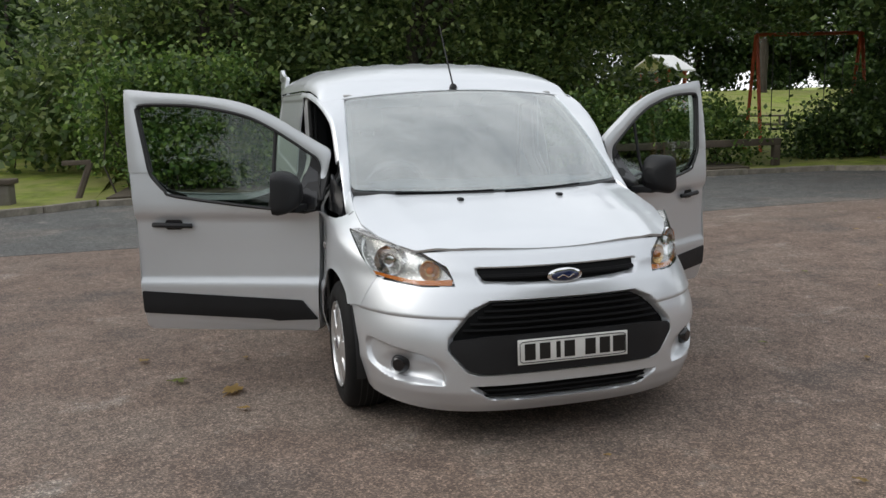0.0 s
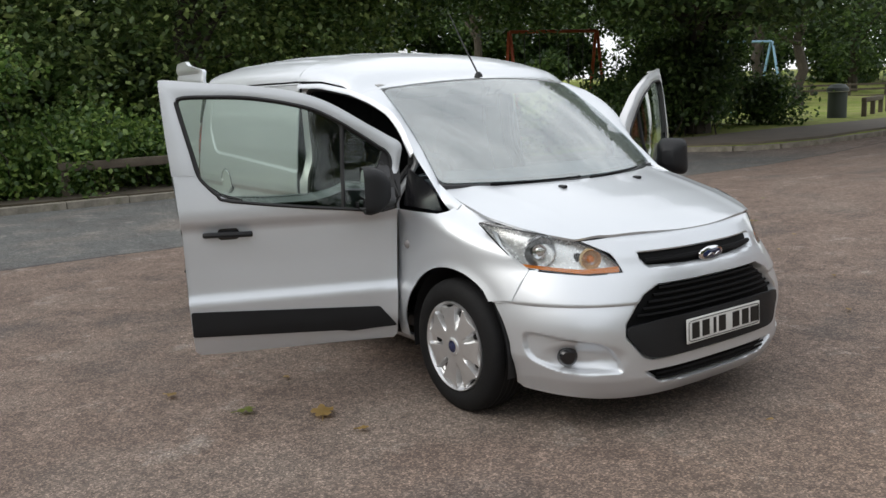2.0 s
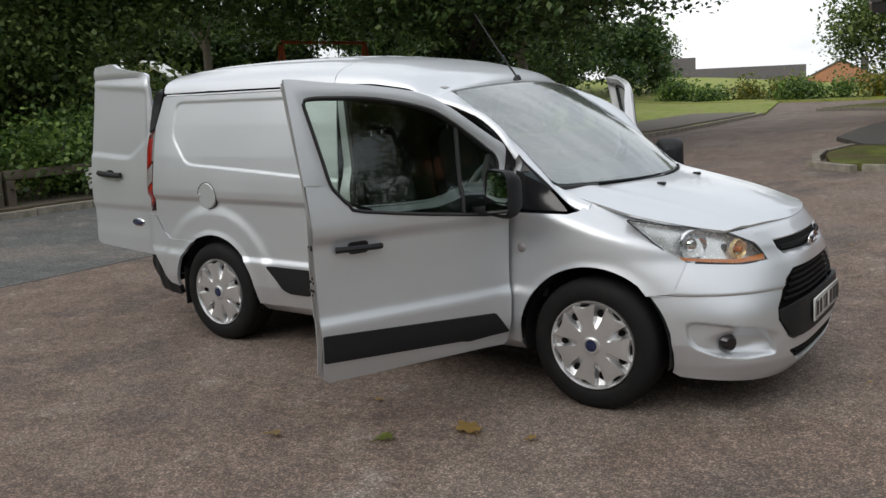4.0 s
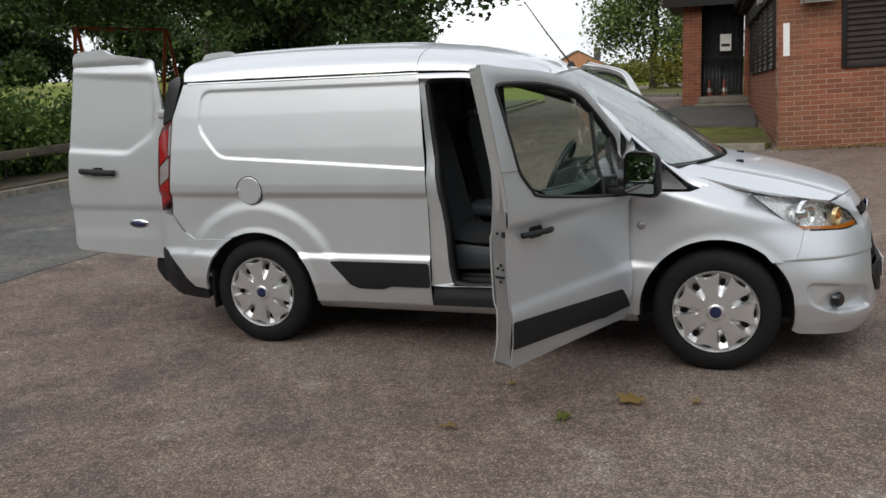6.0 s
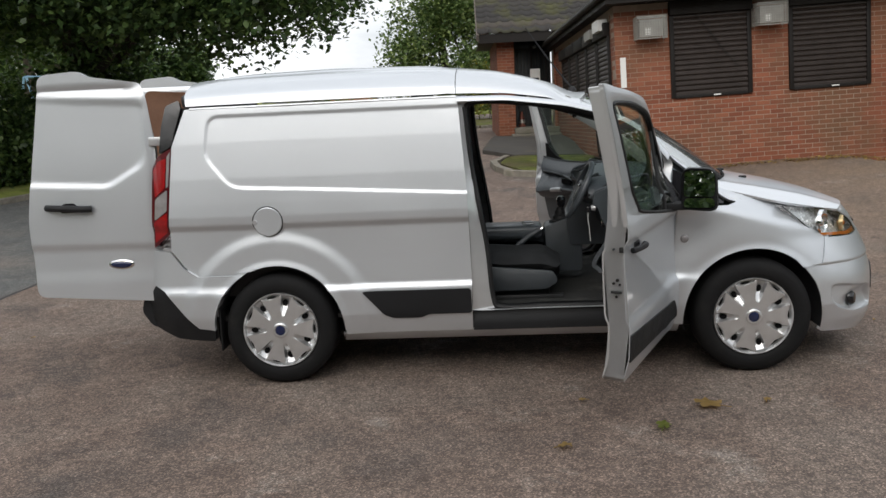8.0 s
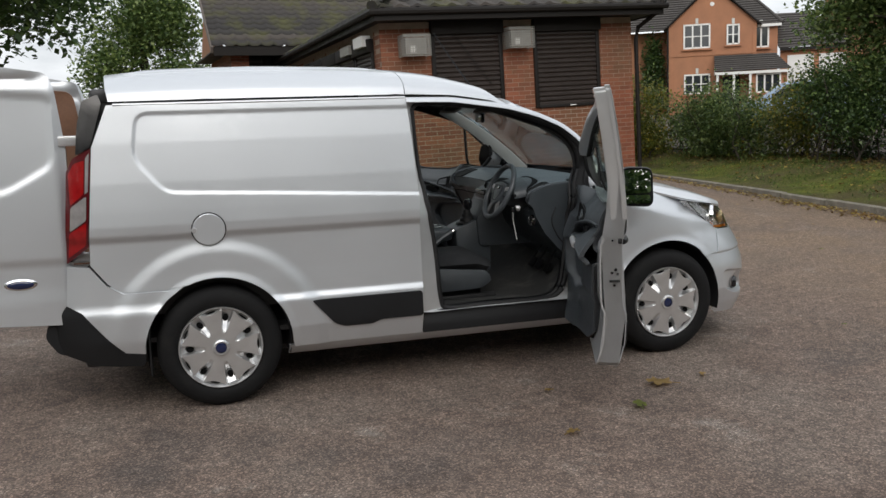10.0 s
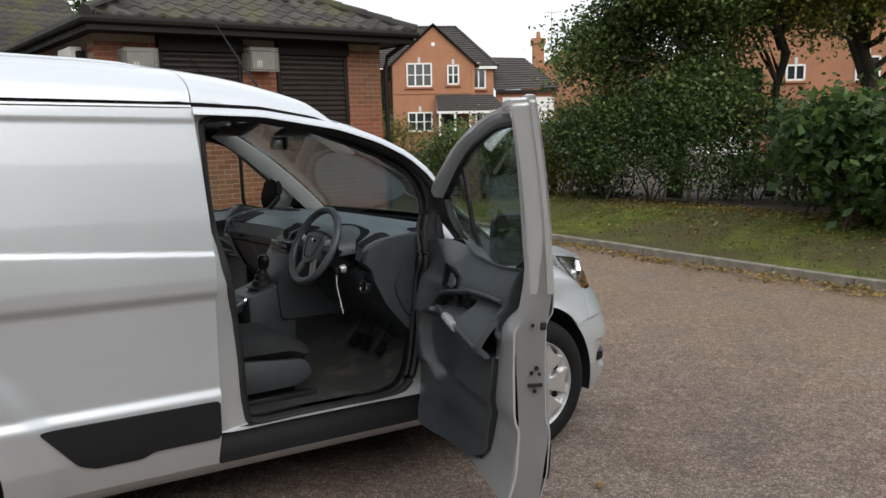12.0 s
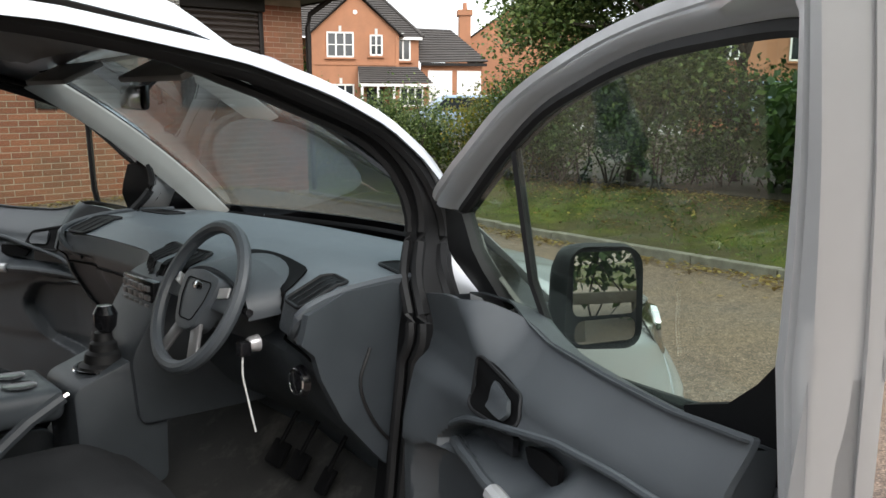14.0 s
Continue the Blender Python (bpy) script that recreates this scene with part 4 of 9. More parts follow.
def fascia(phi, z):
    dent = 0.0
    for poly, depth, soft in ((MAIN_GRILLE, 0.04, 0.018), (UPPER_SLOT, 0.03, 0.014), (LOW_INTAKE, 0.04, 0.014)):
        dent = max(dent, depth * dip(poly, phi, z, soft))
    for poly in (FOG, FOG_L):
        dent = max(dent, 0.02 * dip(poly, phi, z, 0.018))
    for s in (-1, 1):
        p = phi_y(s * 0.69, 0.36)
        d = math.hypot((phi - p) / 0.15, (z - 0.362) / 0.06)
        dent += 0.03 * smooth_step(1.3 - d)
    crest = z - 0.592
    ridge = 0.009 * (smooth_step((crest + 0.008) / 0.012) * smooth_step((0.2 - crest) / 0.19)) if 0.45 < z < 0.9 else 0.0
    return nose(phi, z, ridge - dent)


TOP_R = [(phi_x(3.04, 0.598), 0.598), (phi_x(3.078, 0.73), 0.73), (phi_y(-0.60, 0.712) * -1, 0.712), (phi_y(0.477, 0.718), 0.718), (phi_y(0.50, 0.80), 0.80), (phi_y(0.585, 0.852), 0.852), (phi_y(0.45, 0.863), 0.863), (phi_y(0.25, 0.866), 0.866)]
LOW_R = [(phi_x(3.034, 0.22), 0.22), (phi_x(3.047, 0.32), 0.32), (phi_x(3.036, 0.415), 0.415), (phi_x(2.997, 0.51), 0.51), (phi_x(2.938, 0.588), 0.588)]
BOTTOM = [(phi_y(y, z), z) for y, z in ((-0.8, 0.20), (-0.6, 0.17), (-0.3, 0.155), (0, 0.15), (0.3, 0.155), (0.6, 0.17), (0.8, 0.20))]
right_edge = [(-p, z) for p, z in TOP_R]
outline = right_edge[::-1] + [(-p, z) for p, z in LOW_R[::-1]] + BOTTOM + LOW_R + TOP_R
part("front_bumper", panel(outline, fascia, 0.0065, 0.0065, 0.006), PAINT, van)


def insert(poly, depth, name, mat, label="", thick=0.01):
    return part(name, panel(poly, lambda p, z: nose(p, z, -depth), 0.03, 0.03, thick), mat, van, label)


insert(MAIN_GRILLE, 0.03, "grille_backing", VOID)
insert(UPPER_SLOT, 0.02, "upper_grille_backing", VOID)
insert(LOW_INTAKE, 0.03, "lower_intake_backing", VOID)
for k in range(5):
    z = 0.535 + 0.026 * k
    y = 0.475 - 0.135 * (k / 4) ** 1.0
    part("grille_slat", tube([nose(phi_y(t * y, z), z, -0.012) for t in np.linspace(-1, 1, 25)], 0.0075, 6), VOID, van)
part("upper_grille_slat", tube([nose(phi_y(t * 0.365, 0.757), 0.757, -0.006) for t in np.linspace(-1, 1, 25)], 0.012, 6), VOID, van)
for z in (0.268, 0.245):
    part("intake_slat", tube([nose(phi_y(t * 0.39, z), z, -0.012) for t in np.linspace(-1, 1, 21)], 0.006, 6), VOID, van)
bar = both([(-0.37, 0.515), (-0.525, 0.495), (-0.53, 0.455), (-0.45, 0.362), (-0.38, 0.348)])
part("bumper_bar", panel(rounded(bar, 0.03), lambda p, z: nose(p, z, 0.004 + 0.012 * smooth_step((0.27 - abs(p)) / 0.1)), 0.03, 0.015, 0.02), TRIM, van, "black plastic bar across the grille")
plate = thing("number_plate", "", "")
plate.parent = van
plate.matrix_basis = pose(3.519, 0.01, 0.441, 0, -2, 0)
bm = block(-0.004, 0.004, -0.26, 0.26, -0.0555, 0.0555, 0.003)
part("plate", bm, PLATE_WHITE, plate, "white number plate")
for k, w in ((-3.1, 0.05), (-2.05, 0.05), (-1.1, 0.02), (-0.3, 0.05), (1.2, 0.05), (2.25, 0.05), (3.3, 0.06)):
    part("plain_bar", block(0.0045, 0.0055, k * 0.066 - w / 2 + 0.0, k * 0.066 + w / 2, -0.036, 0.036), INK, plate)
bm = bmesh.new()
loop = [(0.0055, 0.251 * math.copysign(min(1, abs(1.35 * math.cos(a))), math.cos(a)), 0.047 * math.copysign(min(1, abs(1.35 * math.sin(a))), math.sin(a))) for a in np.linspace(0, 2 * math.pi, 41)[:-1]]
part("plate_border", tube(loop, 0.0018, 4, True), INK, plate)


def oval(name, w, h, mat, d):
    b = lathe([(0.0, d), (0.85, d * 0.9), (1.0, 0.0), (1.0, -0.004)], 36)
    b.transform(Matrix.Diagonal((w, 1, h, 1)))
    return b


badge = thing("nose_badge", "", "")
badge.parent = van
badge.matrix_basis = Matrix.Translation((3.447, 0, 0.752)) @ Matrix.Rotation(radians(-90), 4, "Z") @ Matrix.Rotation(radians(-8), 4, "X")
part("badge_rim", oval("r", 0.082, 0.034, CHROME, 0.008), CHROME, badge, "chrome oval rim")
part("badge_face", oval("f", 0.073, 0.027, BADGE_BLUE, 0.012), BADGE_BLUE, badge, "dark blue oval face")
part("badge_mark", tube([(x, 0.0125, 0.006 * math.sin(x * 120)) for x in np.linspace(-0.04, 0.04, 15)], 0.0026, 5), CHROME, badge)

for s in (-1, 1):
    lamp = thing("headlamp", "", "")
    lamp.parent = van
    L = [(phi_x(2.815, 0.928), 0.928), (phi_x(2.95, 0.905), 0.905), (phi_x(3.08, 0.883), 0.883), (phi_y(0.607, 0.853), 0.853), (phi_y(0.525, 0.80), 0.80), (phi_y(0.476, 0.735), 0.735), (phi_y(0.49, 0.718), 0.718), (phi_y(0.62, 0.715), 0.715), (phi_x(3.05, 0.738), 0.738), (phi_x(2.935, 0.828), 0.828)]
    L = rounded([(s * p, z) for p, z in L], 0.012, 3)
    part("lamp_bowl", panel(L, lambda p, z: nose(p, z, -0.05), 0.03, 0.02, 0.004, 1), REFLECTOR, lamp)
    part("lamp_lens", panel(L, lambda p, z: nose(p, z, 0.003), 0.03, 0.02, 0.003, 1), CLEAR, lamp, "clear headlamp lens").visible_shadow = False
    walls = [nose(p, z, 0.0) for p, z in L]
    deep = [nose(p, z, -0.05) for p, z in L]
    part("lamp_wall", band(walls + walls[:1], deep + deep[:1], 2, 0.002, 0.0, (0, 0, 0)), REFLECTOR, lamp)
    rim = [nose(p, z, -0.003) for p, z in L]
    part("lamp_rim", tube(rim, 0.0035, 5, True), GLOSS_BLACK, lamp)
    c = Vector(nose(s * phi_x(3.1, 0.80), 0.805, -0.035))
    b = lathe([(0.0, -0.03), (0.04, -0.02), (0.066, 0.01), (0.07, 0.022), (0.074, 0.0)], 28)
    part("main_beam", b, CHROME, lamp).matrix_basis = Matrix.Translation(c) @ Matrix.Rotation(radians(-90 + s * 35), 4, "Z")
    b = lathe([(0.0, 0.02), (0.018, 0.017), (0.03, 0.006), (0.033, 0.0)], 24)
    part("projector", b, CHROME, lamp).matrix_basis = Matrix.Translation(c) @ Matrix.Rotation(radians(-90 + s * 35), 4, "Z")
    c2 = Vector(nose(s * phi_y(0.58, 0.775), 0.775, -0.035))
    b = lathe([(0.0, -0.015), (0.03, -0.005), (0.045, 0.02), (0.049, 0.0)], 24)
    part("indicator_bowl", b, AMBER_GLOW_BOWL, lamp, "polished indicator bowl").matrix_basis = Matrix.Translation(c2) @ Matrix.Rotation(radians(-90 + s * 25), 4, "Z")
    b = lathe([(0.0, 0.03), (0.012, 0.026), (0.017, 0.012), (0.017, -0.01)], 16)
    part("indicator_bulb", b, AMBER, lamp, "amber bulb").matrix_basis = Matrix.Translation(c2) @ Matrix.Rotation(radians(-90 + s * 25), 4, "Z")
    st = [(s * phi_y(0.485, 0.745), 0.745), (s * phi_y(0.49, 0.722), 0.722), (s * phi_y(0.62, 0.719), 0.719), (s * phi_x(3.06, 0.742), 0.742), (s * phi_x(3.04, 0.757), 0.757), (s * phi_y(0.62, 0.736), 0.736)]
    part("indicator_strip", panel(st, lambda p, z: nose(p, z, -0.004), 0.03, 0.02, 0.008, 1), AMBER, lamp, "amber strip")
    b = lathe([(0.0, 0.02), (0.028, 0.017), (0.04, 0.004), (0.045, -0.012)], 24)
    part("fog_lamp", b, GLOSS_BLACK, van, "round fog lamp in its recess").matrix_basis = Matrix.Translation(nose(phi_y(s * 0.74, 0.365), 0.365, -0.03)) @ Matrix.Rotation(radians(-90 + s * 35), 4, "Z")

# ---- wheels ----
def cover_wave(r, a):
    """Seven broad petals: V-shaped scoops between them, and a hollow arc outside each petal's tip."""
    step = 2 * math.pi / 7
    off = abs((a / step) % 1 - 0.5) * step * r
    half = 0.0085 + 0.15 * max(0.0, r - 0.075)
    fall = smooth_step((r - 0.072) / 0.07) - 0.5 * smooth_step((r - 0.155) / 0.035)
    groove = 0.03 * fall * smooth_step((half - off) / 0.007 + 0.35)
    tip = max(0.0, step * r / 2 - off)
    edge = 0.173 + 0.016 * min(1.0, tip / 0.05) ** 1.6
    hollow = 0.017 * smooth_step((r - edge) / 0.005) * smooth_step((0.2 - r) / 0.014) * (1 if off > half else 0)
    return -max(groove * smooth_step((0.199 - r) / 0.01), hollow)


def wheel_at(x, s):
    w = thing("wheel", "", "")
    w.parent = van
    w.matrix_basis = Matrix.Translation((x, s * HUB_Y, HUB_Z)) @ Matrix.Diagonal((1, -s, 1, 1)) if s > 0 else Matrix.Translation((x, s * HUB_Y, HUB_Z))
    prof = [(0.216, 0.0), (0.226, -0.012), (0.245, -0.019), (0.28, -0.017), (0.302, -0.006), (0.316, 0.008), (TYRE_R, 0.03), (TYRE_R + 0.002, 0.09), (TYRE_R, 0.165), (0.312, 0.19), (0.28, 0.205), (0.21, 0.19), (0.2, 0.1)]
    b = lathe(prof, 72)
    part("tyre", b, RUBBER, w, "worn black rubber tyre")
    b = bmesh.new()
    for yy in (0.045, 0.075, 0.105, 0.135):
        lathe([(TYRE_R + 0.0035, yy), (TYRE_R + 0.0035, yy + 0.006)], 72, b)
    part("tread_rib", b, SEAL, w)
    rings = [0.0, 0.032, 0.034, 0.05, 0.066, 0.072, 0.08, 0.09, 0.1, 0.11, 0.12, 0.13, 0.14, 0.148, 0.155, 0.162, 0.168, 0.172, 0.175, 0.178, 0.181, 0.184, 0.187, 0.19, 0.193, 0.196, 0.199, 0.202, 0.206]
    dish = lambda r: -0.012 + 0.02 * (r / 0.2) ** 2 * 0.2 - 0.006 * smooth_step((0.05 - r) / 0.03) - 0.008 * smooth_step((r - 0.185) / 0.015)
    b = lathe([(r, dish(r) if r < 0.205 else 0.004) for r in rings], 294, None, lambda r, a: -1.25 * cover_wave(r, a))
    b.transform(Matrix.Diagonal((1.065, 1, 1.065, 1)))
    part("wheel_cover", b, COVER, w, "silver plastic wheel cover with broad spokes")
    for k in range(7):
        a = (k + 0.5) * 2 * math.pi / 7
        b = lathe([(0.0, -0.002), (0.016, -0.001), (0.018, 0.004)], 14)
        b.transform(Matrix.Diagonal((1.1, 1, 0.85, 1)))
        part("cover_opening", b, VOID, w).matrix_basis = Matrix.Rotation(-a, 4, "Y") @ Matrix.Translation((0.158, 0.0165, 0.003))
        b = lathe([(0.0, -0.001), (0.012, 0.0), (0.014, 0.004)], 12)
        b.transform(Matrix.Diagonal((0.34, 1, 1.9, 1)))
        part("cover_opening", b, VOID, w).matrix_basis = Matrix.Rotation(-(a + math.pi / 7), 4, "Y") @ Matrix.Translation((0.193, 0.004, 0))
    b = lathe([(0.03, -0.021), (0.036, -0.022), (0.042, -0.019), (0.045, -0.012)], 28)
    part("hub_ring", b, COVER, w)
    b = lathe([(0.0, -0.023), (0.02, -0.022), (0.028, -0.019), (0.03, -0.014)], 24)
    part("wheel_badge", b, BADGE_BLUE, w, "dark blue centre cap")
    return w


for wx in (0.0, AXLE):
    for ws in (-1, 1):
        wheel_at(wx, ws)
part("mud_flap", block(-0.36, -0.35, -0.88, -0.72, 0.2, 0.46, 0.004), SEAL, van)


# ---- the van's doors ----
HINGE_X = 2.235
LOW_DOOR = [(2.215, 0.950), (2.203, 0.72), (2.185, 0.30), (2.165, 0.278), (1.205, 0.278), (1.178, 0.30), (1.168, 0.55), (1.165, 0.88), (1.155, 1.03), (1.146, 1.17), (1.268, 1.168), (1.30, 1.115), (1.345, 1.07), (1.415, 1.035), (1.925, 0.968)]
FR_OUT = spline([(1.140, 1.17), (1.125, 1.35), (1.112, 1.56), (1.112, 1.605), (1.13, 1.622), (1.30, 1.604), (1.535, 1.582), (1.75, 1.546), (1.915, 1.484), (2.09, 1.378), (2.19, 1.317), (2.262, 1.268), (2.258, 1.20), (2.236, 1.12)], 5)
FR_IN = spline([(1.262, 1.168), (1.222, 1.34), (1.188, 1.49), (1.188, 1.518), (1.215, 1.536), (1.34, 1.536), (1.528, 1.524), (1.73, 1.486), (1.875, 1.436), (2.04, 1.334), (2.13, 1.27), (2.19, 1.225), (2.205, 1.17), (2.198, 1.12)], 5)
GLASS_EDGE = [p for p in FR_IN if p[0] < 1.955] + [(1.958, 1.385), (1.935, 0.95), (1.90, 0.957), (1.415, 1.02), (1.34, 1.06), (1.29, 1.11)]
QUARTER_GLASS = [(1.975, 1.372), (1.95, 0.955), (2.19, 0.955), (2.198, 1.17), (2.18, 1.228), (2.12, 1.275)]


def door_y(x, z):
    return side_y(min(x, 2.25), z) - 0.062 * smooth_step((x - 1.7) / 0.45) * smooth_step((z - 0.99) / 0.17) - 0.02 * smooth_step((x - 2.05) / 0.2) * smooth_step((z - 1.0) / 0.15)


def hinged(s, angle):
    d = thing("front_door", "", "")
    d.parent = van
    tagged(d, "open front door, silver outside, black trim inside")
    d.matrix_basis = Matrix.Translation((HINGE_X, s * 0.885, 0)) @ Matrix.Rotation(radians(-s * angle), 4, "Z")
    return d


CARD_TOP = [(1.255, 1.072), (1.42, 1.052), (1.60, 1.045), (1.80, 1.045), (1.88, 1.06), (1.96, 1.088), (2.10, 1.074), (2.225, 1.05)]
card_top = table([x for x, _ in CARD_TOP], [z for _, z in CARD_TOP], 0.03)
POCKET = rounded([(2.075, 0.72), (2.06, 0.60), (1.99, 0.50), (1.80, 0.565), (1.70, 0.68), (1.76, 0.77), (1.99, 0.785), (2.05, 0.78)], 0.04)
HANDLE_CUP = rounded([(1.915, 0.998), (1.908, 0.915), (1.885, 0.903), (1.745, 0.908), (1.73, 0.925), (1.75, 0.965)], 0.014)


lip_z = table([1.30, 1.45, 1.62, 1.80, 1.90, 1.985, 2.01], [0.948, 0.945, 0.932, 0.902, 0.878, 0.838, 0.81], 0.02)
rim_z = table([1.30, 1.35, 1.50, 1.65, 1.80, 1.93, 2.01], [0.79, 0.792, 0.812, 0.829, 0.831, 0.818, 0.80], 0.03)
under_z = table([1.30, 1.35, 1.50, 1.62, 1.80, 2.01], [0.765, 0.745, 0.74, 0.755, 0.80, 0.79], 0.02)
ARM_REST = [(x, lip_z(x)) for x in np.linspace(2.005, 1.30, 30)] + [(x, under_z(x)) for x in np.linspace(1.315, 2.005, 24)]


def build_door(s, angle):
    d = hinged(s, angle)
    fn = lambda x, z, inn=0.0: (x - HINGE_X, s * (door_y(x, z) - 0.885 - inn), z)
    flat = lambda x, z, inn=0.0: (x - HINGE_X, s * (side_y(min(x, 2.25), z) - 0.885 - inn), z)
    part("door_skin", panel(LOW_DOOR, fn, 0.018, 0.018, 0.004, -s), PAINT, d)
    o = [fn(x, z) for x, z in FR_OUT]
    i = [fn(x, z) for x, z in FR_IN]
    part("window_frame", band(o, i, 3, 0.006, 0.006, (0, -s, 0)), FRAME_PAINT, d, "satin silver window frame")
    depth = lambda x: 0.042 + 0.034 * smooth_step((1.34 - x) / 0.14) + 0.018 * smooth_step((x - 1.75) / 0.4)
    kept = [k for k, (x, z) in enumerate(FR_OUT) if z > 1.262 or x < 1.5]
    FO, FI = [(1.155, 1.0)] + [FR_OUT[k] for k in kept], [(1.245, 1.0)] + [FR_IN[k] for k in kept]
    across = ((0.0, 0.001, 0), (0.0, 0.018, 0), (0.03, 0.023, 0), (0.10, 0.02, 0), (0.15, -0.006, 1), (0.19, 0.0, 1), (0.40, 0.0, 1), (0.425, -0.008, 1), (0.50, -0.008, 1), (0.525, 0.0, 1), (0.66, -0.002, 1), (0.78, 0.032, 0), (0.86, 0.027, 0), (1.0, 0.022, 0))
    lines = [[fn(a[0] + (c[0] - a[0]) * t, a[1] + (c[1] - a[1]) * t, inn + depth(a[0]) * deep) for t, inn, deep in across] for a, c in zip(FO, FI)]
    b = bmesh.new()
    grid = [[b.verts.new(p) for p in line] for line in lines]
    for r0, r1 in zip(grid, grid[1:]):
        for k in range(len(across) - 1):
            b.faces.new([r0[k], r1[k], r1[k + 1], r0[k + 1]])
    bmesh.ops.recalc_face_normals(b, faces=b.faces)
    part("frame_edge", b, INNER_PAINT, d, "silver pressed inner window frame", True, 0.9)
    part("inner_window_seal", tube([fn(x, z, 0.018) for x, z in FR_IN], 0.013, 7), SEAL, d)
    part("outer_window_seal", tube([fn(x, z, 0.0) for x, z in spline(FR_IN[::3] + [(2.2, 0.958), (1.925, 0.968), (1.415, 1.035), (1.345, 1.07), (1.30, 1.115)], 3, True)], 0.009, 6, True), SEAL, d)
    part("door_glass", panel(GLASS_EDGE, lambda x, z: fn(x, z, 0.014), 0.06, 0.06, 0.004, -s), GLASS, d, "lightly tinted side window").visible_shadow = False
    part("quarter_glass", panel(QUARTER_GLASS, lambda x, z: fn(x, z, 0.014), 0.06, 0.06, 0.004, -s), GLASS, d).visible_shadow = False
    part("window_divider", tube([fn(1.943 + 0.056 * (z - 0.95), z, 0.012) for z in np.linspace(0.95, 1.385, 6)], 0.011, 6), SEAL, d)
    # hollow shell: edge faces and inner sheet
    shell = [(x, z) for x, z in LOW_DOOR]
    shell = shell[:10]
    a, c = [fn(x, z, 0.002) for x, z in shell], [fn(x + 0.02, z, 0.10 - 0.024 * smooth_step((z - 0.98) / 0.19) if x < 2.0 else 0.085) for x, z in shell]
    part("door_edge", band(a, c, 4, 0.003, 0.0, (0, 0, 0)), INNER_PAINT, d, "silver door edge with latch")
    strip_in = [(1.178, 0.985), (1.275, 0.985), (1.33, 0.90), (1.43, 0.60), (1.52, 0.33), (1.68, 0.29), (1.205, 0.285), (1.192, 0.30), (1.185, 0.55), (1.182, 0.88)]
    part("inner_sheet", panel(rounded(strip_in, 0.012), lambda x, z: fn(x, z, 0.1 - 0.052 * smooth_step((z - 0.86) / 0.16) + 0.006 * smooth_step((0.9 - z) / 0.02)), 0.02, 0.03, 0.008, s), INNER_PAINT, d)
    part("sheet_bottom", panel(rounded([(2.17, 0.55), (2.15, 0.30), (1.45, 0.29), (1.35, 0.45)], 0.03), lambda x, z: fn(x, z, 0.085), 0.08, 0.08, 0.03, s), INNER_PAINT, d)
    part("corner_filler", panel([(1.20, 1.19), (1.25, 1.17), (1.30, 1.12), (1.36, 1.075), (1.46, 1.04), (1.46, 1.0), (1.21, 1.0)], lambda x, z: fn(x, z, 0.036), 0.05, 0.05, 0.02, s), VOID, d)
    # lower black strip
    strip = [(2.185, 0.348), (2.10, 0.457), (1.175, 0.505), (1.175, 0.378), (1.9, 0.345), (1.95, 0.335)]
    part("rubbing_strip", panel(rounded(strip, 0.012), lambda x, z: fn(x, z, -0.007), 0.05, 0.03, 0.012, -s), TRIM, d, "black textured plastic door strip")
    # inner trim
    trim = [(2.225, 1.045), (2.195, 0.95), (2.14, 0.86), (2.10, 0.785), (2.11, 0.765), (2.11, 0.55), (2.11, 0.38), (2.07, 0.305), (1.97, 0.285), (1.60, 0.315), (1.475, 0.37), (1.42, 0.52), (1.355, 0.70), (1.30, 0.89), (1.262, 0.98), (1.255, 1.06)] + [(x, z) for x, z in CARD_TOP]

    def face(x, z):
        return 0.07 + (0.108 - 0.085 * (1.9 - min(x, 1.95))) * smooth_step((card_top(x) - z) / 0.13 + 0.2 + 0.8 * smooth_step((x - 1.86) / 0.2))

    def trim_fn(x, z):
        inn = face(x, z)
        inn += (0.07 * smooth_step((1.0 - z) / 0.24) - 0.01 * smooth_step((0.78 - z) / 0.015)) * smooth_step((x - 1.92) / 0.2)
        inn -= 0.02 * smooth_step((0.5 - z) / 0.2) * smooth_step((2.1 - x) / 0.3)
        inn -= 0.08 * smooth_step(inside_depth(ARM_REST, x, z) / 0.012 - 0.5)
        inn -= 0.045 * smooth_step(inside_depth(POCKET, x, z) / 0.022 + 0.4)
        return flat(x, z, inn)

    part("door_card", panel(rounded(trim, 0.012, 3), trim_fn, 0.008, 0.008, 0.01, s), CARD, d, "charcoal plastic door lining")
    # flat front face of the lining
    zs = np.linspace(1.045, 0.36, 28)
    front_x = table([0.3, 0.765, 0.785, 0.86, 0.95, 1.045], [2.108, 2.108, 2.098, 2.138, 2.193, 2.223])
    front = [(front_x(z), z) for z in zs]
    part("card_front", band([trim_fn(x, z) for x, z in front], [flat(2.226, z, 0.08) for x, z in front], 2, 0.004, 0.0, (0, 0, 0)), CARD, d)
    rear_x = table([0.37, 0.52, 0.70, 0.89, 0.98, 1.06], [1.475, 1.42, 1.355, 1.30, 1.262, 1.255])
    rear = [(rear_x(z), z) for z in np.linspace(0.38, 1.055, 24)]
    part("card_rear", band([trim_fn(x + 0.004, z) for x, z in rear], [flat(x - 0.006, z, 0.09 - 0.045 * smooth_step((z - 0.86) / 0.16)) for x, z in rear], 2, 0.004, 0.0, (0, 0, 0)), CARD, d)
    xs = np.linspace(2.2, 1.26, 30)
    hi = [flat(x, card_top(x), 0.09) for x in xs]
    lo = [flat(x, card_top(x) - 0.03, 0.018) for x in xs]
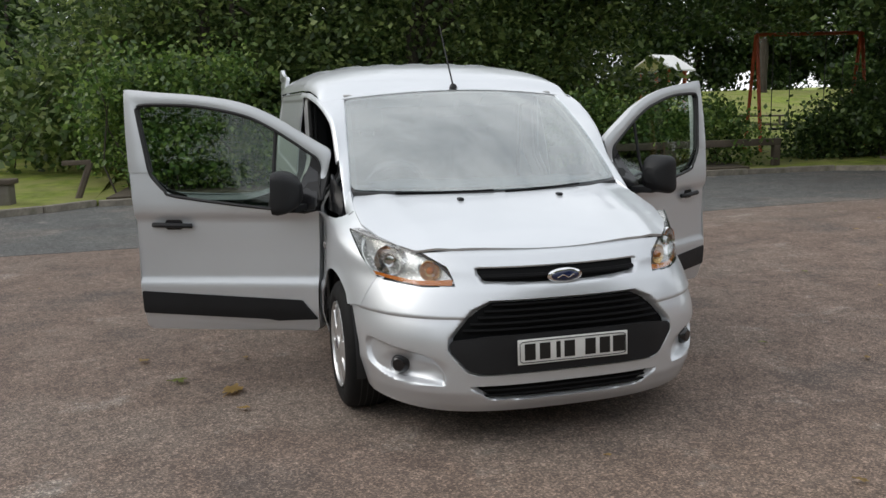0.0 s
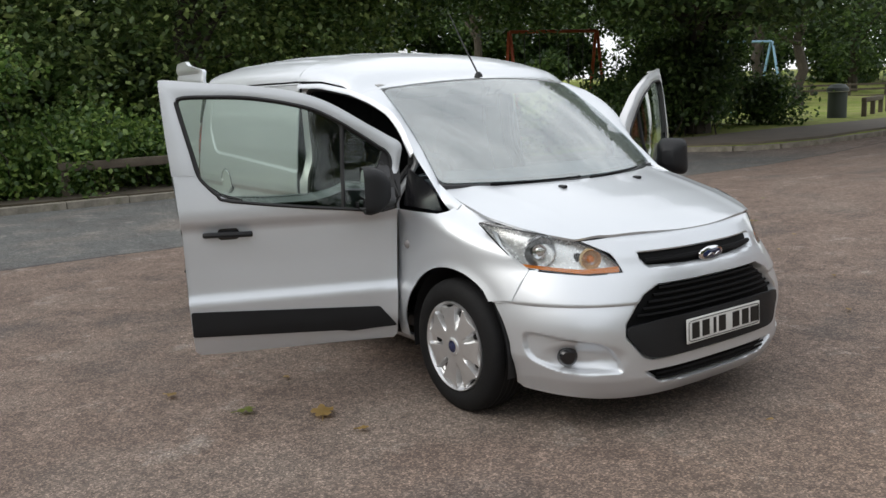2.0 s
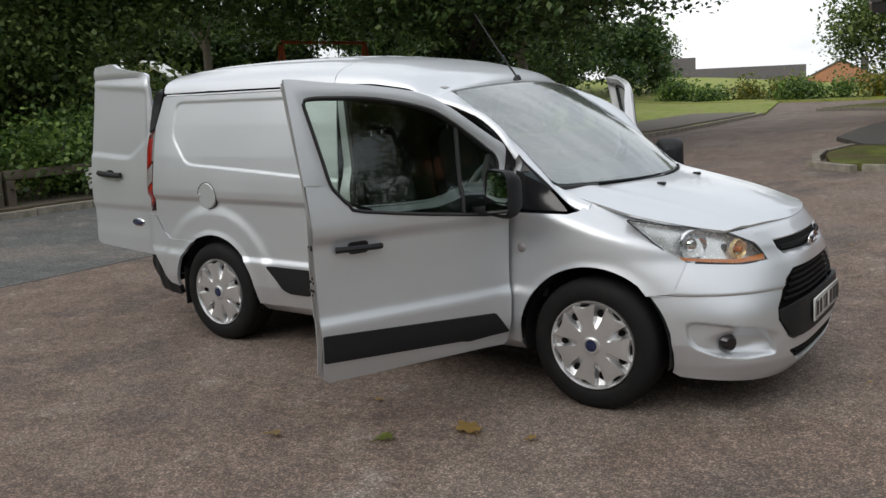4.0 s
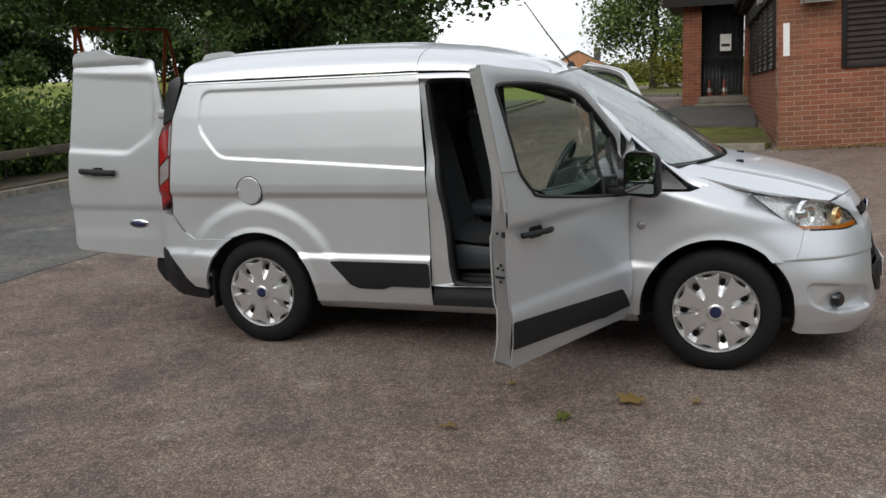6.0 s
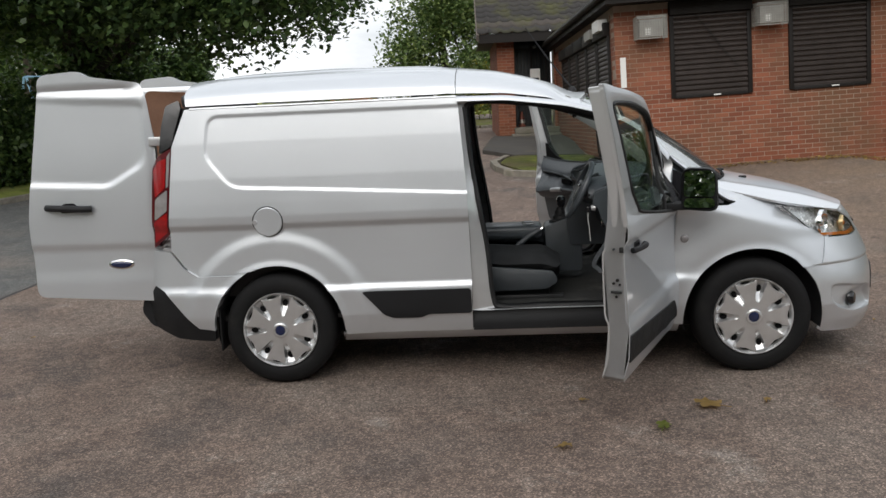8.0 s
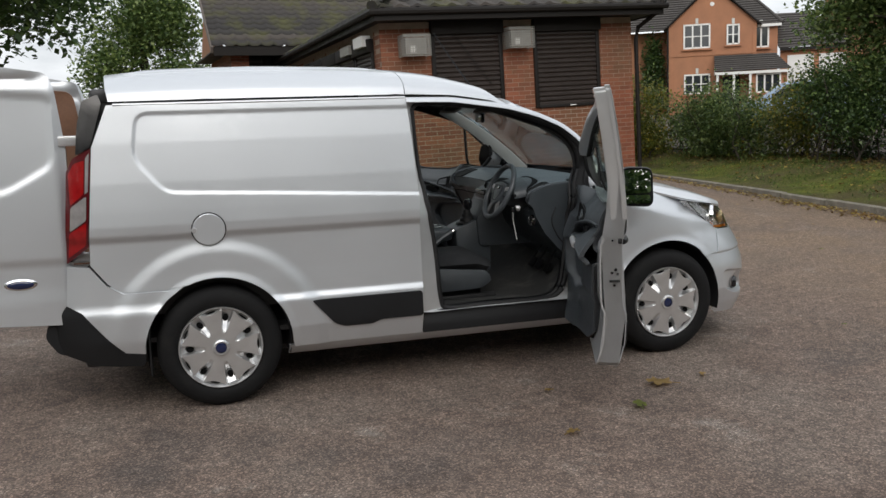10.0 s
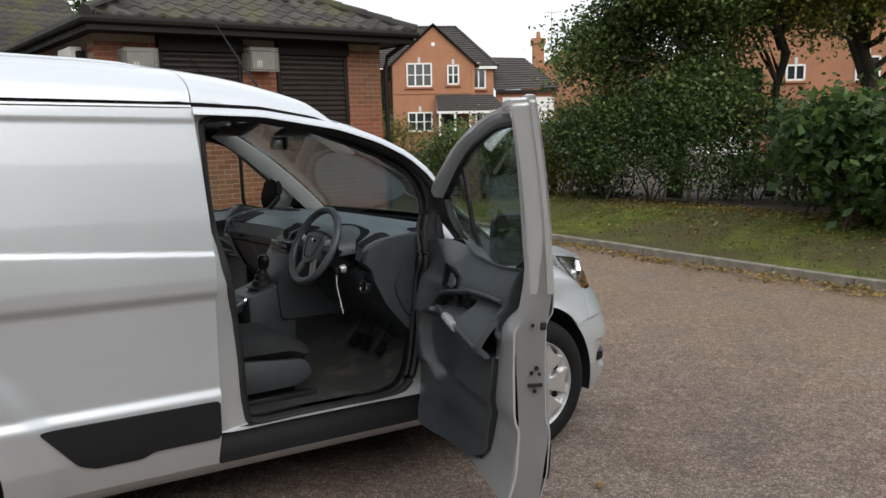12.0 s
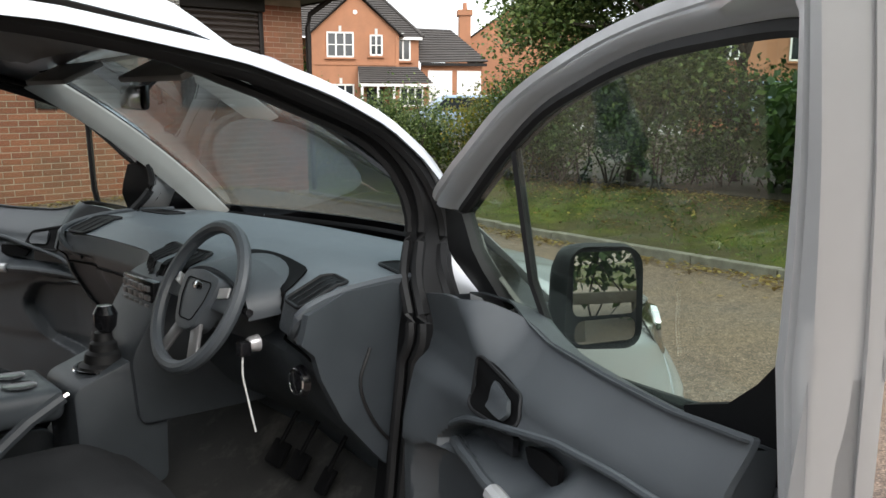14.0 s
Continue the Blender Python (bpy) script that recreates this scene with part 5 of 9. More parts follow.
    part("card_top", band(hi, lo, 3, 0.004, 0.0, (0, 0, -1)), CARD, d)
    # moulded armrest: a bowl under the lip, a raised rim that runs forward into the pull
    rim_up = table([1.35, 1.6, 1.75, 1.88, 2.0], [0.022, 0.04, 0.042, 0.03, 0.006], 0.03)

    def arm_fn(x, z):
        hi, edge, low = lip_z(x), rim_z(x), under_z(x)
        u = (z - edge) / max(0.02, hi - edge)
        base = 0.178 - 0.085 * (1.9 - min(x, 1.95))
        bowl = base - 0.04 * smooth_step((x - 1.28) / 0.1)
        front = smooth_step((x - 1.55) / 0.12)
        slope = smooth_step(u / (0.95 - 0.68 * front))
        ridge = 0.172 + rim_up(x)
        inn = ridge + (bowl - ridge) * slope if z > edge else ridge - 0.03 * smooth_step((edge - z) / max(0.02, edge - low))
        inn += (base - inn) * smooth_step(1 - (hi - z) / 0.014)
        return flat(x, z, inn)

    b = panel(ARM_REST, arm_fn, 0.007, 0.006, 0.02, s)
    part("armrest", b, CARD, d, "moulded plastic armrest with a hollow")
    arm = [(x, rim_z(x), 0.172 + rim_up(x)) for x in np.linspace(1.98, 1.33, 20)]
    part("armrest_rim", tube([flat(x, z, i - 0.006) for x, z, i in arm], 0.011, 8), CARD, d)
    part("pull_insert", tube([flat(x, rim_z(x), 0.170 + rim_up(x)) for x in np.linspace(1.69, 1.55, 7)], 0.017, 10), SILVER_TRIM, d, "satin silver pull insert")
    sweep = [flat(x, lip_z(x) + 0.003, 0.181 - 0.085 * (1.9 - min(x, 1.95))) for x in np.linspace(2.0, 1.305, 34)]
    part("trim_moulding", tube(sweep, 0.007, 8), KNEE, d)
    part("handle_cup", panel(HANDLE_CUP, lambda x, z: flat(x, z, face(x, z) + 0.003), 0.02, 0.02, 0.004, s), VOID, d)
    part("handle_surround", tube([flat(x, z, face(x, z) + 0.003) for x, z in HANDLE_CUP], 0.0035, 6, True), TRIM, d)
    b = panel(rounded([(1.838, 0.972), (1.838, 0.925), (1.765, 0.924), (1.755, 0.936), (1.765, 0.958)], 0.006), lambda x, z: flat(x, z, face(x, z) + 0.011 + 0.006 * smooth_step((1.84 - x) / 0.06)), 0.012, 0.012, 0.008, s)
    part("inner_handle", b, CARD, d)
    part("window_switch", panel(rounded([(1.92, 0.85), (1.90, 0.868), (1.76, 0.893), (1.76, 0.855)], 0.006), lambda x, z: flat(x, z, 0.148), 0.02, 0.02, 0.012, s), GLOSS_BLACK, d)
    part("grip_recess", panel(rounded([(1.73, 0.888), (1.71, 0.862), (1.60, 0.862), (1.60, 0.905), (1.66, 0.905)], 0.01), lambda x, z: flat(x, z, 0.14), 0.03, 0.03, 0.01, s), VOID, d)
    part("pillar_cap", panel([(2.10, 1.03), (2.11, 1.12), (2.16, 1.23), (2.245, 1.24), (2.25, 1.14), (2.235, 1.0)], lambda x, z: fn(x, z, 0.035), 0.04, 0.04, 0.03, s), SEAL, d)
    # latch details on the rear edge
    for dz, dy, r in ((0.02, 0.045, 0.008), (0.005, 0.062, 0.007), (0.0, 0.035, 0.006), (-0.055, 0.05, 0.007), (0.16, 0.06, 0.006)):
        b = lathe([(0.0, 0.0), (r, 0.0005), (r, -0.002)], 10)
        b.transform(Matrix.Translation((1.163 - HINGE_X, s * (0.90 - 0.885 - dy), 0.74 + dz)) @ Matrix.Rotation(radians(90), 4, "Z"))
        part("latch_screw", b, GLOSS_BLACK, d)
    part("latch_slot", block(1.158 - HINGE_X, 1.1645 - HINGE_X, min(s * -0.01, s * -0.06), max(s * -0.01, s * -0.06), 0.70, 0.712, 0.002), SEAL, d)
    part("edge_grommet", block(1.158 - HINGE_X, 1.165 - HINGE_X, min(s * 0.0, s * -0.02), max(s * 0.0, s * -0.02), 0.885, 0.91, 0.004), SEAL, d)
    # outer handle
    part("handle_base", panel(rounded([(1.33, 0.905), (1.43, 0.905), (1.43, 0.85), (1.33, 0.85)], 0.02), lambda x, z: fn(x, z, -0.003), 0.02, 0.02, 0.004, -s), GLOSS_BLACK, d)
    bar_pts = [fn(x, z, -i) for x, z, i in ((1.265, 0.878, 0.012), (1.30, 0.879, 0.026), (1.38, 0.878, 0.032), (1.45, 0.875, 0.028), (1.49, 0.872, 0.012))]
    part("outer_handle", tube(spline(bar_pts, 4), 0.014, 8), TRIM, d, "black pull handle")
    # mirror
    m = Vector((2.075 - HINGE_X, s * 0.165, 1.065))
    b = bmesh.new()
    rows = []
    for t, sy, sz, off in ((0.0, 0.092, 0.112, 0.0), (0.2, 0.096, 0.116, 0.0), (0.5, 0.09, 0.108, 0.004), (0.8, 0.07, 0.085, 0.01), (1.0, 0.035, 0.045, 0.014)):
        ring = rounded([(-sy, -sz * 0.92), (sy, -sz), (sy * 0.9, sz * 0.96), (-sy * 0.95, sz)], 0.05, 5)
        rows.append([b.verts.new(m + Vector((-0.05 + 0.135 * t, s * (yy - off), zz))) for yy, zz in ring])
    for r0, r1 in zip(rows, rows[1:]):
        for k in range(len(r0)):
            b.faces.new([r0[k - 1], r0[k], r1[k], r1[k - 1]])
    b.faces.new(rows[-1])
    inset = [b.verts.new(v.co + Vector((0.012, 0, 0)) + (m - v.co) * 0.07) for v in rows[0]]
    for k in range(len(inset)):
        b.faces.new([rows[0][k - 1], rows[0][k], inset[k], inset[k - 1]])
    b.faces.new(inset)
    bmesh.ops.recalc_face_normals(b, faces=b.faces)
    part("mirror_housing", b, TRIM, d, "black mirror housing")
    for name, z0, z1, tip in (("mirror_glass", -0.035, 0.098, 7), ("wide_angle_mirror_glass", -0.092, -0.043, 12)):
        ring = rounded([(-0.078, z0), (0.078, z0), (0.074, z1), (-0.076, z1)], 0.022, 4)
        b = extruded([(yy, zz) for yy, zz in ring], "x", -0.003, 0.0)
        part(name, b, MIRROR, d).matrix_basis = Matrix.Translation(m + Vector((-0.044, 0, 0))) @ Matrix.Rotation(radians(-s * tip * 0.6), 4, "Z") @ Matrix.Rotation(radians(5), 4, "Y")
    part("mirror_arm", extruded(rounded([(2.0 - HINGE_X, -0.02), (2.16 - HINGE_X, -0.02), (2.13 - HINGE_X, 0.15), (2.06 - HINGE_X, 0.15)], 0.015), "z", 0.957, 0.992, 0.008) if s > 0 else extruded(rounded([(2.0 - HINGE_X, 0.02), (2.16 - HINGE_X, 0.02), (2.13 - HINGE_X, -0.15), (2.06 - HINGE_X, -0.15)], 0.015), "z", 0.957, 0.992, 0.008), TRIM, d)
    part("mirror_sail", panel([(2.06, 0.955), (2.06, 1.0), (2.15, 1.19), (2.2, 1.15), (2.21, 0.955)], lambda x, z: fn(x, z, -0.002), 0.05, 0.05, 0.01, -s), GLOSS_BLACK, d)
    return d


build_door(-1, 67)
build_door(1, 58)


# rear doors: built flat with the hinge edge at x = 0, reaching towards -x, outer face at y = 0
def rear_door(s, angle, at_y):
    d = thing("rear_door", "", "")
    d.parent = van
    tagged(d, "open rear door of the van")
    d.matrix_basis = Matrix.Translation((-0.68, s * at_y, 0)) @ Matrix.Rotation(radians(s * angle), 4, "Z")
    out = rounded([(-0.02, 0.49), (-0.80, 0.53), (-0.80, 0.98), (-0.75, 1.30), (-0.68, 1.70), (-0.655, 1.82), (-0.42, 1.835), (-0.36, 1.80), (-0.06, 1.755), (-0.03, 1.68), (0.0, 1.38), (-0.01, 0.9)], 0.05)
    rec = rounded([(-0.05, 1.64), (-0.07, 1.30), (-0.29, 1.175), (-0.90, 1.205), (-0.90, 1.70)], 0.05)

    def fn(x, z, inn=0.0):
        y = 0.03 * smooth_step((z - 1.0) / 0.8) * -1 - 0.02 * smooth_step((z - 1.66) / 0.1)
        y -= 0.010 * smooth_step(inside_depth(rec, x, z) / 0.03 + 0.5)
        y -= 0.012 * smooth_step((0.84 - z) / 0.04) - 0.006 * smooth_step((0.70 - z) / 0.1)
        y -= 0.02 * smooth_step((x + 0.06) / 0.06)
        y += 0.02 * smooth_step((z - 1.72) / 0.04) * smooth_step((-0.06 - x) / 0.1)
        return (x, s * (y - inn), z)

    part("door_skin", panel(out, fn, 0.016, 0.016, 0.03, -s), PAINT, d)
    inner = rounded([(-0.05, 0.55), (-0.75, 0.58), (-0.70, 1.20), (-0.62, 1.74), (-0.09, 1.69), (-0.04, 1.3)], 0.06)
    part("door_lining", panel(inner, lambda x, z: fn(x, z, 0.04 + 0.01), 0.08, 0.08, 0.012, s), PLY if s > 0 else TRIM, d)
    part("handle_base", panel(rounded([(-0.50, 1.085), (-0.58, 1.085), (-0.60, 1.03), (-0.48, 1.03)], 0.02), lambda x, z: fn(x, z, -0.003), 0.02, 0.02, 0.004, -s), GLOSS_BLACK, d)
    part("outer_handle", tube(spline([fn(x, z, -i) for x, z, i in ((-0.67, 1.062, 0.012), (-0.63, 1.062, 0.03), (-0.54, 1.058, 0.036), (-0.44, 1.052, 0.03), (-0.40, 1.05, 0.01))], 4), 0.02, 10), TRIM, d, "black pull handle")
    for z in (1.42, 0.83):
        part("door_hinge", block(-0.03, 0.07, min(s * -0.05, s * -0.015), max(s * -0.05, s * -0.015), z - 0.025, z + 0.025, 0.006), SILVER_TRIM, d)
    if s < 0:
        for nm, w, h, mt, dd in (("badge_rim", 0.078, 0.03, CHROME, 0.006), ("badge_face", 0.07, 0.024, BADGE_BLUE, 0.009)):
            b = oval("o", w, h, mt, dd)
            b.transform(Matrix.Rotation(radians(180), 4, "Z"))
            part(nm, b, mt, d).matrix_basis = Matrix.Translation(Vector(fn(-0.265, 0.715)))


rear_door(-1, 2, 0.80)
rear_door(1, 2, 0.80)


# ---- the van's cab ----
dash = thing("dashboard", "", "")
dash.parent = van
tagged(dash, "charcoal plastic dashboard")
dash.matrix_basis = Matrix.Translation((0, 0, 0.004))


def dash_pt(t, y):
    """The dashboard's outer line from the screen (t 0) to the knees (t 1), across the cab."""
    mid = smooth_step(1 - abs(y) / 0.24)
    wheel_side = smooth_step(1 - abs(y + 0.38) / 0.3)
    pts = [(2.56, 1.035), (2.38, 1.065), (2.15, 1.07 + 0.012 * wheel_side), (1.98 - 0.02 * mid, 1.06 + 0.02 * wheel_side), (1.885 - 0.05 * mid, 1.02), (1.87 - 0.06 * mid, 0.96), (1.895 - 0.09 * mid, 0.88), (1.95 - 0.14 * mid, 0.78), (2.03 - 0.14 * mid, 0.69), (2.12, 0.60), (2.18, 0.5)]
    k = t * (len(pts) - 1)
    i = min(int(k), len(pts) - 2)
    f = k - i
    a, b = pts[i], pts[i + 1]
    pocket = 0.10 * smooth_step(1.3 - abs(y + 0.40) / 0.17) * smooth_step((t - 0.375) / 0.04) * smooth_step((0.60 - t) / 0.06)
    under = 0.022 * smooth_step((t - 0.5) / 0.025) * smooth_step((abs(y) - 0.55) / 0.06)
    taper = 1 - 0.10 * smooth_step(1 - t * 5)
    return (a[0] + (b[0] - a[0]) * f - 0.05 * (abs(y) / 0.7) ** 4 + pocket + under, y * taper, a[1] + (b[1] - a[1]) * f)


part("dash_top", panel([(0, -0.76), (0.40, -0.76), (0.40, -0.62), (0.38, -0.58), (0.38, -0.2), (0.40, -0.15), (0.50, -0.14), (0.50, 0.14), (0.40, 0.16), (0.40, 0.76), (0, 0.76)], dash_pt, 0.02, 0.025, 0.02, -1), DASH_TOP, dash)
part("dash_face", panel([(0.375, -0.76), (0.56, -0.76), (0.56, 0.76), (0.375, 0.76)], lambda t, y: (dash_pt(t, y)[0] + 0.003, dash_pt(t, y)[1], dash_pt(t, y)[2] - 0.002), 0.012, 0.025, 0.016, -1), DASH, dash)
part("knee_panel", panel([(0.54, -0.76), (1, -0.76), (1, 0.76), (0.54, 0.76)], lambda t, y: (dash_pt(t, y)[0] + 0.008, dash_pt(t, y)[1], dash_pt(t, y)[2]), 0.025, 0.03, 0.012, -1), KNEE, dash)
part("trim_seam", tube([tuple(Vector(dash_pt(0.555, y)) + Vector((-0.001, 0, 0))) for y in np.linspace(-0.75, 0.75, 40)], 0.0035, 5), VOID, dash)
arch = [[(x, -0.38 + w * math.cos(a), z - 0.05 + 0.085 * math.sin(a)) for a in np.linspace(0, math.pi, 17)] for x, z, w in ((1.80, 1.03, 0.175), (1.90, 1.045, 0.2), (2.05, 1.045, 0.21))]
b1 = band(arch[0], arch[1], 2, 0.012, 0.0, (0, 0, -1))
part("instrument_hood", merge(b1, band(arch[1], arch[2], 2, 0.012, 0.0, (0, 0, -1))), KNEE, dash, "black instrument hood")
part("instrument_face", extruded([(-0.38 + 0.17 * math.cos(a), 0.98 + 0.075 * math.sin(a)) for a in np.linspace(0, 2 * math.pi, 25)[:-1]], "x", 1.955, 1.965), GLOSS_BLACK, dash)


def dash_vent(t0, t1, y0, y1, slats):
    """A dark vent let into the dashboard, with a rim and slats that follow its surface."""
    lift = lambda t, y, h: tuple(Vector(dash_pt(t, y)) + Vector((-0.6, 0, 0.8)) * h)
    ring = rounded([(t0, y0), (t1, y0 * 0.5 + y1 * 0.5 - (y1 - y0) * 0.5), (t1, y1), (t0, y1)], 0.02)
    part("vent_mouth", panel(ring, lambda t, y: lift(t, y, 0.004), 0.02, 0.02, 0.004, -1), VOID, dash)
    part("vent_rim", tube([lift(t, y, 0.004) for t, y in ring], 0.0042, 6, True), TRIM, dash)
    for k in range(slats):
        y = y0 + (y1 - y0) * (k + 1) / (slats + 1)
        part("vent_slat", tube([lift(t, y, 0.0045) for t in np.linspace(t0 + 0.01, t1 - 0.01, 5)], 0.0026, 5), TRIM, dash)


dash_vent(0.28, 0.40, -0.72, -0.62, 2)
dash_vent(0.28, 0.40, 0.62, 0.72, 2)
dash_vent(0.33, 0.47, -0.125, -0.02, 3)
dash_vent(0.33, 0.47, 0.02, 0.125, 3)
dash_vent(0.17, 0.20, -0.74, -0.60, 0)
dash_vent(0.17, 0.20, 0.60, 0.74, 0)
part("binnacle_recess", panel(rounded([(0.30, -0.555), (0.30, -0.25), (0.37, -0.21), (0.54, -0.22), (0.54, -0.56), (0.37, -0.585)], 0.02), lambda t, y: tuple(Vector(dash_pt(t, y)) + Vector((-0.004, 0, 0.005))), 0.015, 0.02, 0.004, -1), VOID, dash, "black instrument recess")
# brow that sweeps from the vent to the dashboard's end, and the end cap's seam
for q in (-1, 1):
    brow = [(dash_pt(t, q * y)[0], q * y, dash_pt(t, q * y)[2]) for t, y in ((0.14, 0.765), (0.2, 0.765), (0.26, 0.762), (0.33, 0.755), (0.40, 0.745), (0.47, 0.72), (0.52, 0.66))]
    part("end_brow", tube(spline(brow, 4), 0.012, 7), DASH, dash)
    seam = [(1.97, q * 0.778, 0.93), (1.945, q * 0.778, 0.85), (1.99, q * 0.778, 0.75), (2.08, q * 0.778, 0.66), (2.17, q * 0.778, 0.6)]
    part("end_seam", tube(spline(seam, 5), 0.004, 5), SEAL, dash)
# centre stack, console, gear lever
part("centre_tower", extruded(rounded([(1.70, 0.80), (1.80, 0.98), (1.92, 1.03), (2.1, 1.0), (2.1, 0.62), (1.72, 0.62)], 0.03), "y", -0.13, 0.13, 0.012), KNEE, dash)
part("radio", block(1.772, 1.80, -0.10, 0.10, 0.90, 0.985, 0.006, turn=None), GLOSS_BLACK, dash)
bm = bmesh.new()
for r in range(3):
    for c in range(5):
        block(1.765, 1.775, -0.085 + c * 0.036, -0.06 + c * 0.036, 0.91 + r * 0.024, 0.924 + r * 0.024, 0.002, bm=bm)
part("radio_keypad", bm, SATIN_GREY, dash)
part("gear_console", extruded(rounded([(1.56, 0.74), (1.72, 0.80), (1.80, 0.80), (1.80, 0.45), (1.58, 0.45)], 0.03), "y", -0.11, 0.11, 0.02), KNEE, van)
bm = lathe([(0.0, 0.11), (0.022, 0.105), (0.026, 0.085), (0.034, 0.078), (0.036, 0.06), (0.046, 0.052), (0.05, 0.03), (0.062, 0.022), (0.07, 0.0)], 20)
bm.transform(Matrix.Rotation(radians(90), 4, "X"))
part("gear_gaiter", bm, SEAL, van).matrix_basis = Matrix.Translation((1.67, -0.02, 0.752))
part("gear_lever", tube([(1.67, -0.02, 0.78), (1.675, -0.022, 0.85)], 0.009, 8), CHROME, van)
bm = lathe([(0.0, 0.046), (0.02, 0.043), (0.031, 0.022), (0.027, -0.012), (0.014, -0.03)], 18)
bm.transform(Matrix.Rotation(radians(90), 4, "X"))
part("gear_knob", bm, GLOSS_BLACK, van).matrix_basis = Matrix.Translation((1.677, -0.022, 0.885))
part("gear_collar", tube([(1.67 + 0.073 * math.cos(a), -0.02 + 0.073 * math.sin(a), 0.765) for a in np.linspace(0, 2 * math.pi, 25)[:-1]], 0.005, 6, True), CHROME, van)
part("handbrake", tube([(1.36, -0.10, 0.605), (1.46, -0.10, 0.685), (1.54, -0.10, 0.73)], 0.017, 8), DASH, van)
part("handbrake_button", tube([(1.54, -0.10, 0.73), (1.552, -0.10, 0.736)], 0.009, 8), CHROME, van)
# fold-down middle seat back with cup holders
cup = thing("cup_holder_table", "", "")
cup.parent = van
part("table_top", block(1.08, 1.55, -0.10, 0.14, 0.665, 0.752, 0.03, 3), DASH, cup, "dark plastic fold-down table")
for x, y in ((1.46, 0.07), (1.46, -0.03)):
    bm = lathe([(0.0, 0.0), (0.036, 0.001), (0.04, 0.003)], 20)
    bm.transform(Matrix.Rotation(radians(90), 4, "X"))
    part("cup_recess", bm, GLOSS_BLACK, cup).matrix_basis = Matrix.Translation((x, y, 0.7535))
# steering wheel
wheel = thing("steering_wheel", "", "")
wheel.parent = van
tagged(wheel, "black steering wheel with silver spokes")
axis = Vector((-0.90, 0.0, 0.43)).normalized()
rot = axis.to_track_quat("Z", "Y").to_matrix().to_4x4()
wheel.matrix_basis = Matrix.Translation((1.765, -0.385, 1.006)) @ rot
part("rim", tube([(0.172 * math.cos(a), 0.172 * math.sin(a), 0) for a in np.linspace(0, 2 * math.pi, 49)[:-1]], 0.0165, 10, True), DASH, wheel)
part("airbag_cover", extruded(rounded([(-0.088, 0.05), (-0.08, -0.005), (-0.045, -0.075), (0.0, -0.088), (0.045, -0.075), (0.08, -0.005), (0.088, 0.05), (0.0, 0.062)], 0.022), "z", -0.035, 0.012, 0.009), DASH, wheel)
part("cover_seam", tube([(x, y, 0.0125) for x, y in rounded([(-0.06, 0.035), (-0.055, -0.01), (-0.03, -0.06), (0.03, -0.06), (0.055, -0.01), (0.06, 0.035)], 0.012)], 0.002, 5, True), VOID, wheel)
bm = lathe([(0.0, 0.004), (0.9, 0.003), (1.0, 0.0)], 24)
bm.transform(Matrix.Rotation(radians(90), 4, "X") @ Matrix.Diagonal((0.026, 1, 0.011, 1)))
part("badge", bm, CHROME, wheel).matrix_basis = Matrix.Translation((0, 0.022, 0.013))
for k, a in enumerate((0, 180, -62, -118)):
    m = Matrix.Rotation(radians(a), 4, "Z")
    b = block(0.05, 0.165, -0.02, 0.02, -0.012, 0.0, 0.006, turn=m)
    part("spoke", b, DASH if k < 2 else SATIN_GREY, wheel)
for a in (12, 168):
    part("spoke_keypad", block(0.09, 0.135, -0.013, 0.013, 0.0, 0.006, 0.003, turn=Matrix.Rotation(radians(a), 4, "Z")), SILVER_TRIM, wheel)
part("steering_column", tube([(1.80, -0.385, 0.985), (2.0, -0.385, 0.89)], 0.055, 14), DASH, van)
part("stalk", tube([(1.82, -0.40, 0.985), (1.81, -0.52, 0.99), (1.80, -0.56, 0.992)], 0.009, 7), GLOSS_BLACK, van)
part("stalk", tube([(1.82, -0.36, 0.985), (1.81, -0.25, 0.99), (1.80, -0.21, 0.992)], 0.009, 7), GLOSS_BLACK, van)
bm = lathe([(0.0, 0.006), (0.013, 0.006), (0.017, 0.0), (0.02, -0.02)], 20)
part("ignition_lock", bm, SILVER_TRIM, van).matrix_basis = Matrix.Translation((1.822, -0.52, 0.91)) @ Matrix.Rotation(radians(90), 4, "Z")
part("key", block(1.79, 1.82, -0.535, -0.51, 0.885, 0.92, 0.006), GLOSS_BLACK, van)
part("key_cord", tube(spline([(1.80, -0.525, 0.885), (1.798, -0.53, 0.84), (1.803, -0.538, 0.80), (1.805, -0.558, 0.75), (1.806, -0.572, 0.72)], 4), 0.0024, 6), PAPER, van, "white cord hanging from the ignition key")
part("light_switch", lathe([(0.0, 0.01), (0.02, 0.01), (0.03, 0.004), (0.036, -0.01)], 20), GLOSS_BLACK, van).matrix_basis = Matrix.Translation((1.868, -0.652, 0.847)) @ Matrix.Rotation(radians(90), 4, "Z")
bm = bmesh.new()
tube([(1.862, -0.652 + 0.028 * math.cos(a), 0.847 + 0.028 * math.sin(a)) for a in np.linspace(0, 2 * math.pi, 21)[:-1]], 0.003, 5, True, bm)
part("switch_ring", bm, CHROME, van)
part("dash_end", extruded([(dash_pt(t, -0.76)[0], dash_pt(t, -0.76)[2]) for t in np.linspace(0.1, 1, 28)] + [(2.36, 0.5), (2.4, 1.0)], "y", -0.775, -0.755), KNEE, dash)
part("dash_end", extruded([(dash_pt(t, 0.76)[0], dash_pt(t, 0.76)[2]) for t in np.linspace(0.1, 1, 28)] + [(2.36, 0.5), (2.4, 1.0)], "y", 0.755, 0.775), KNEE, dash)
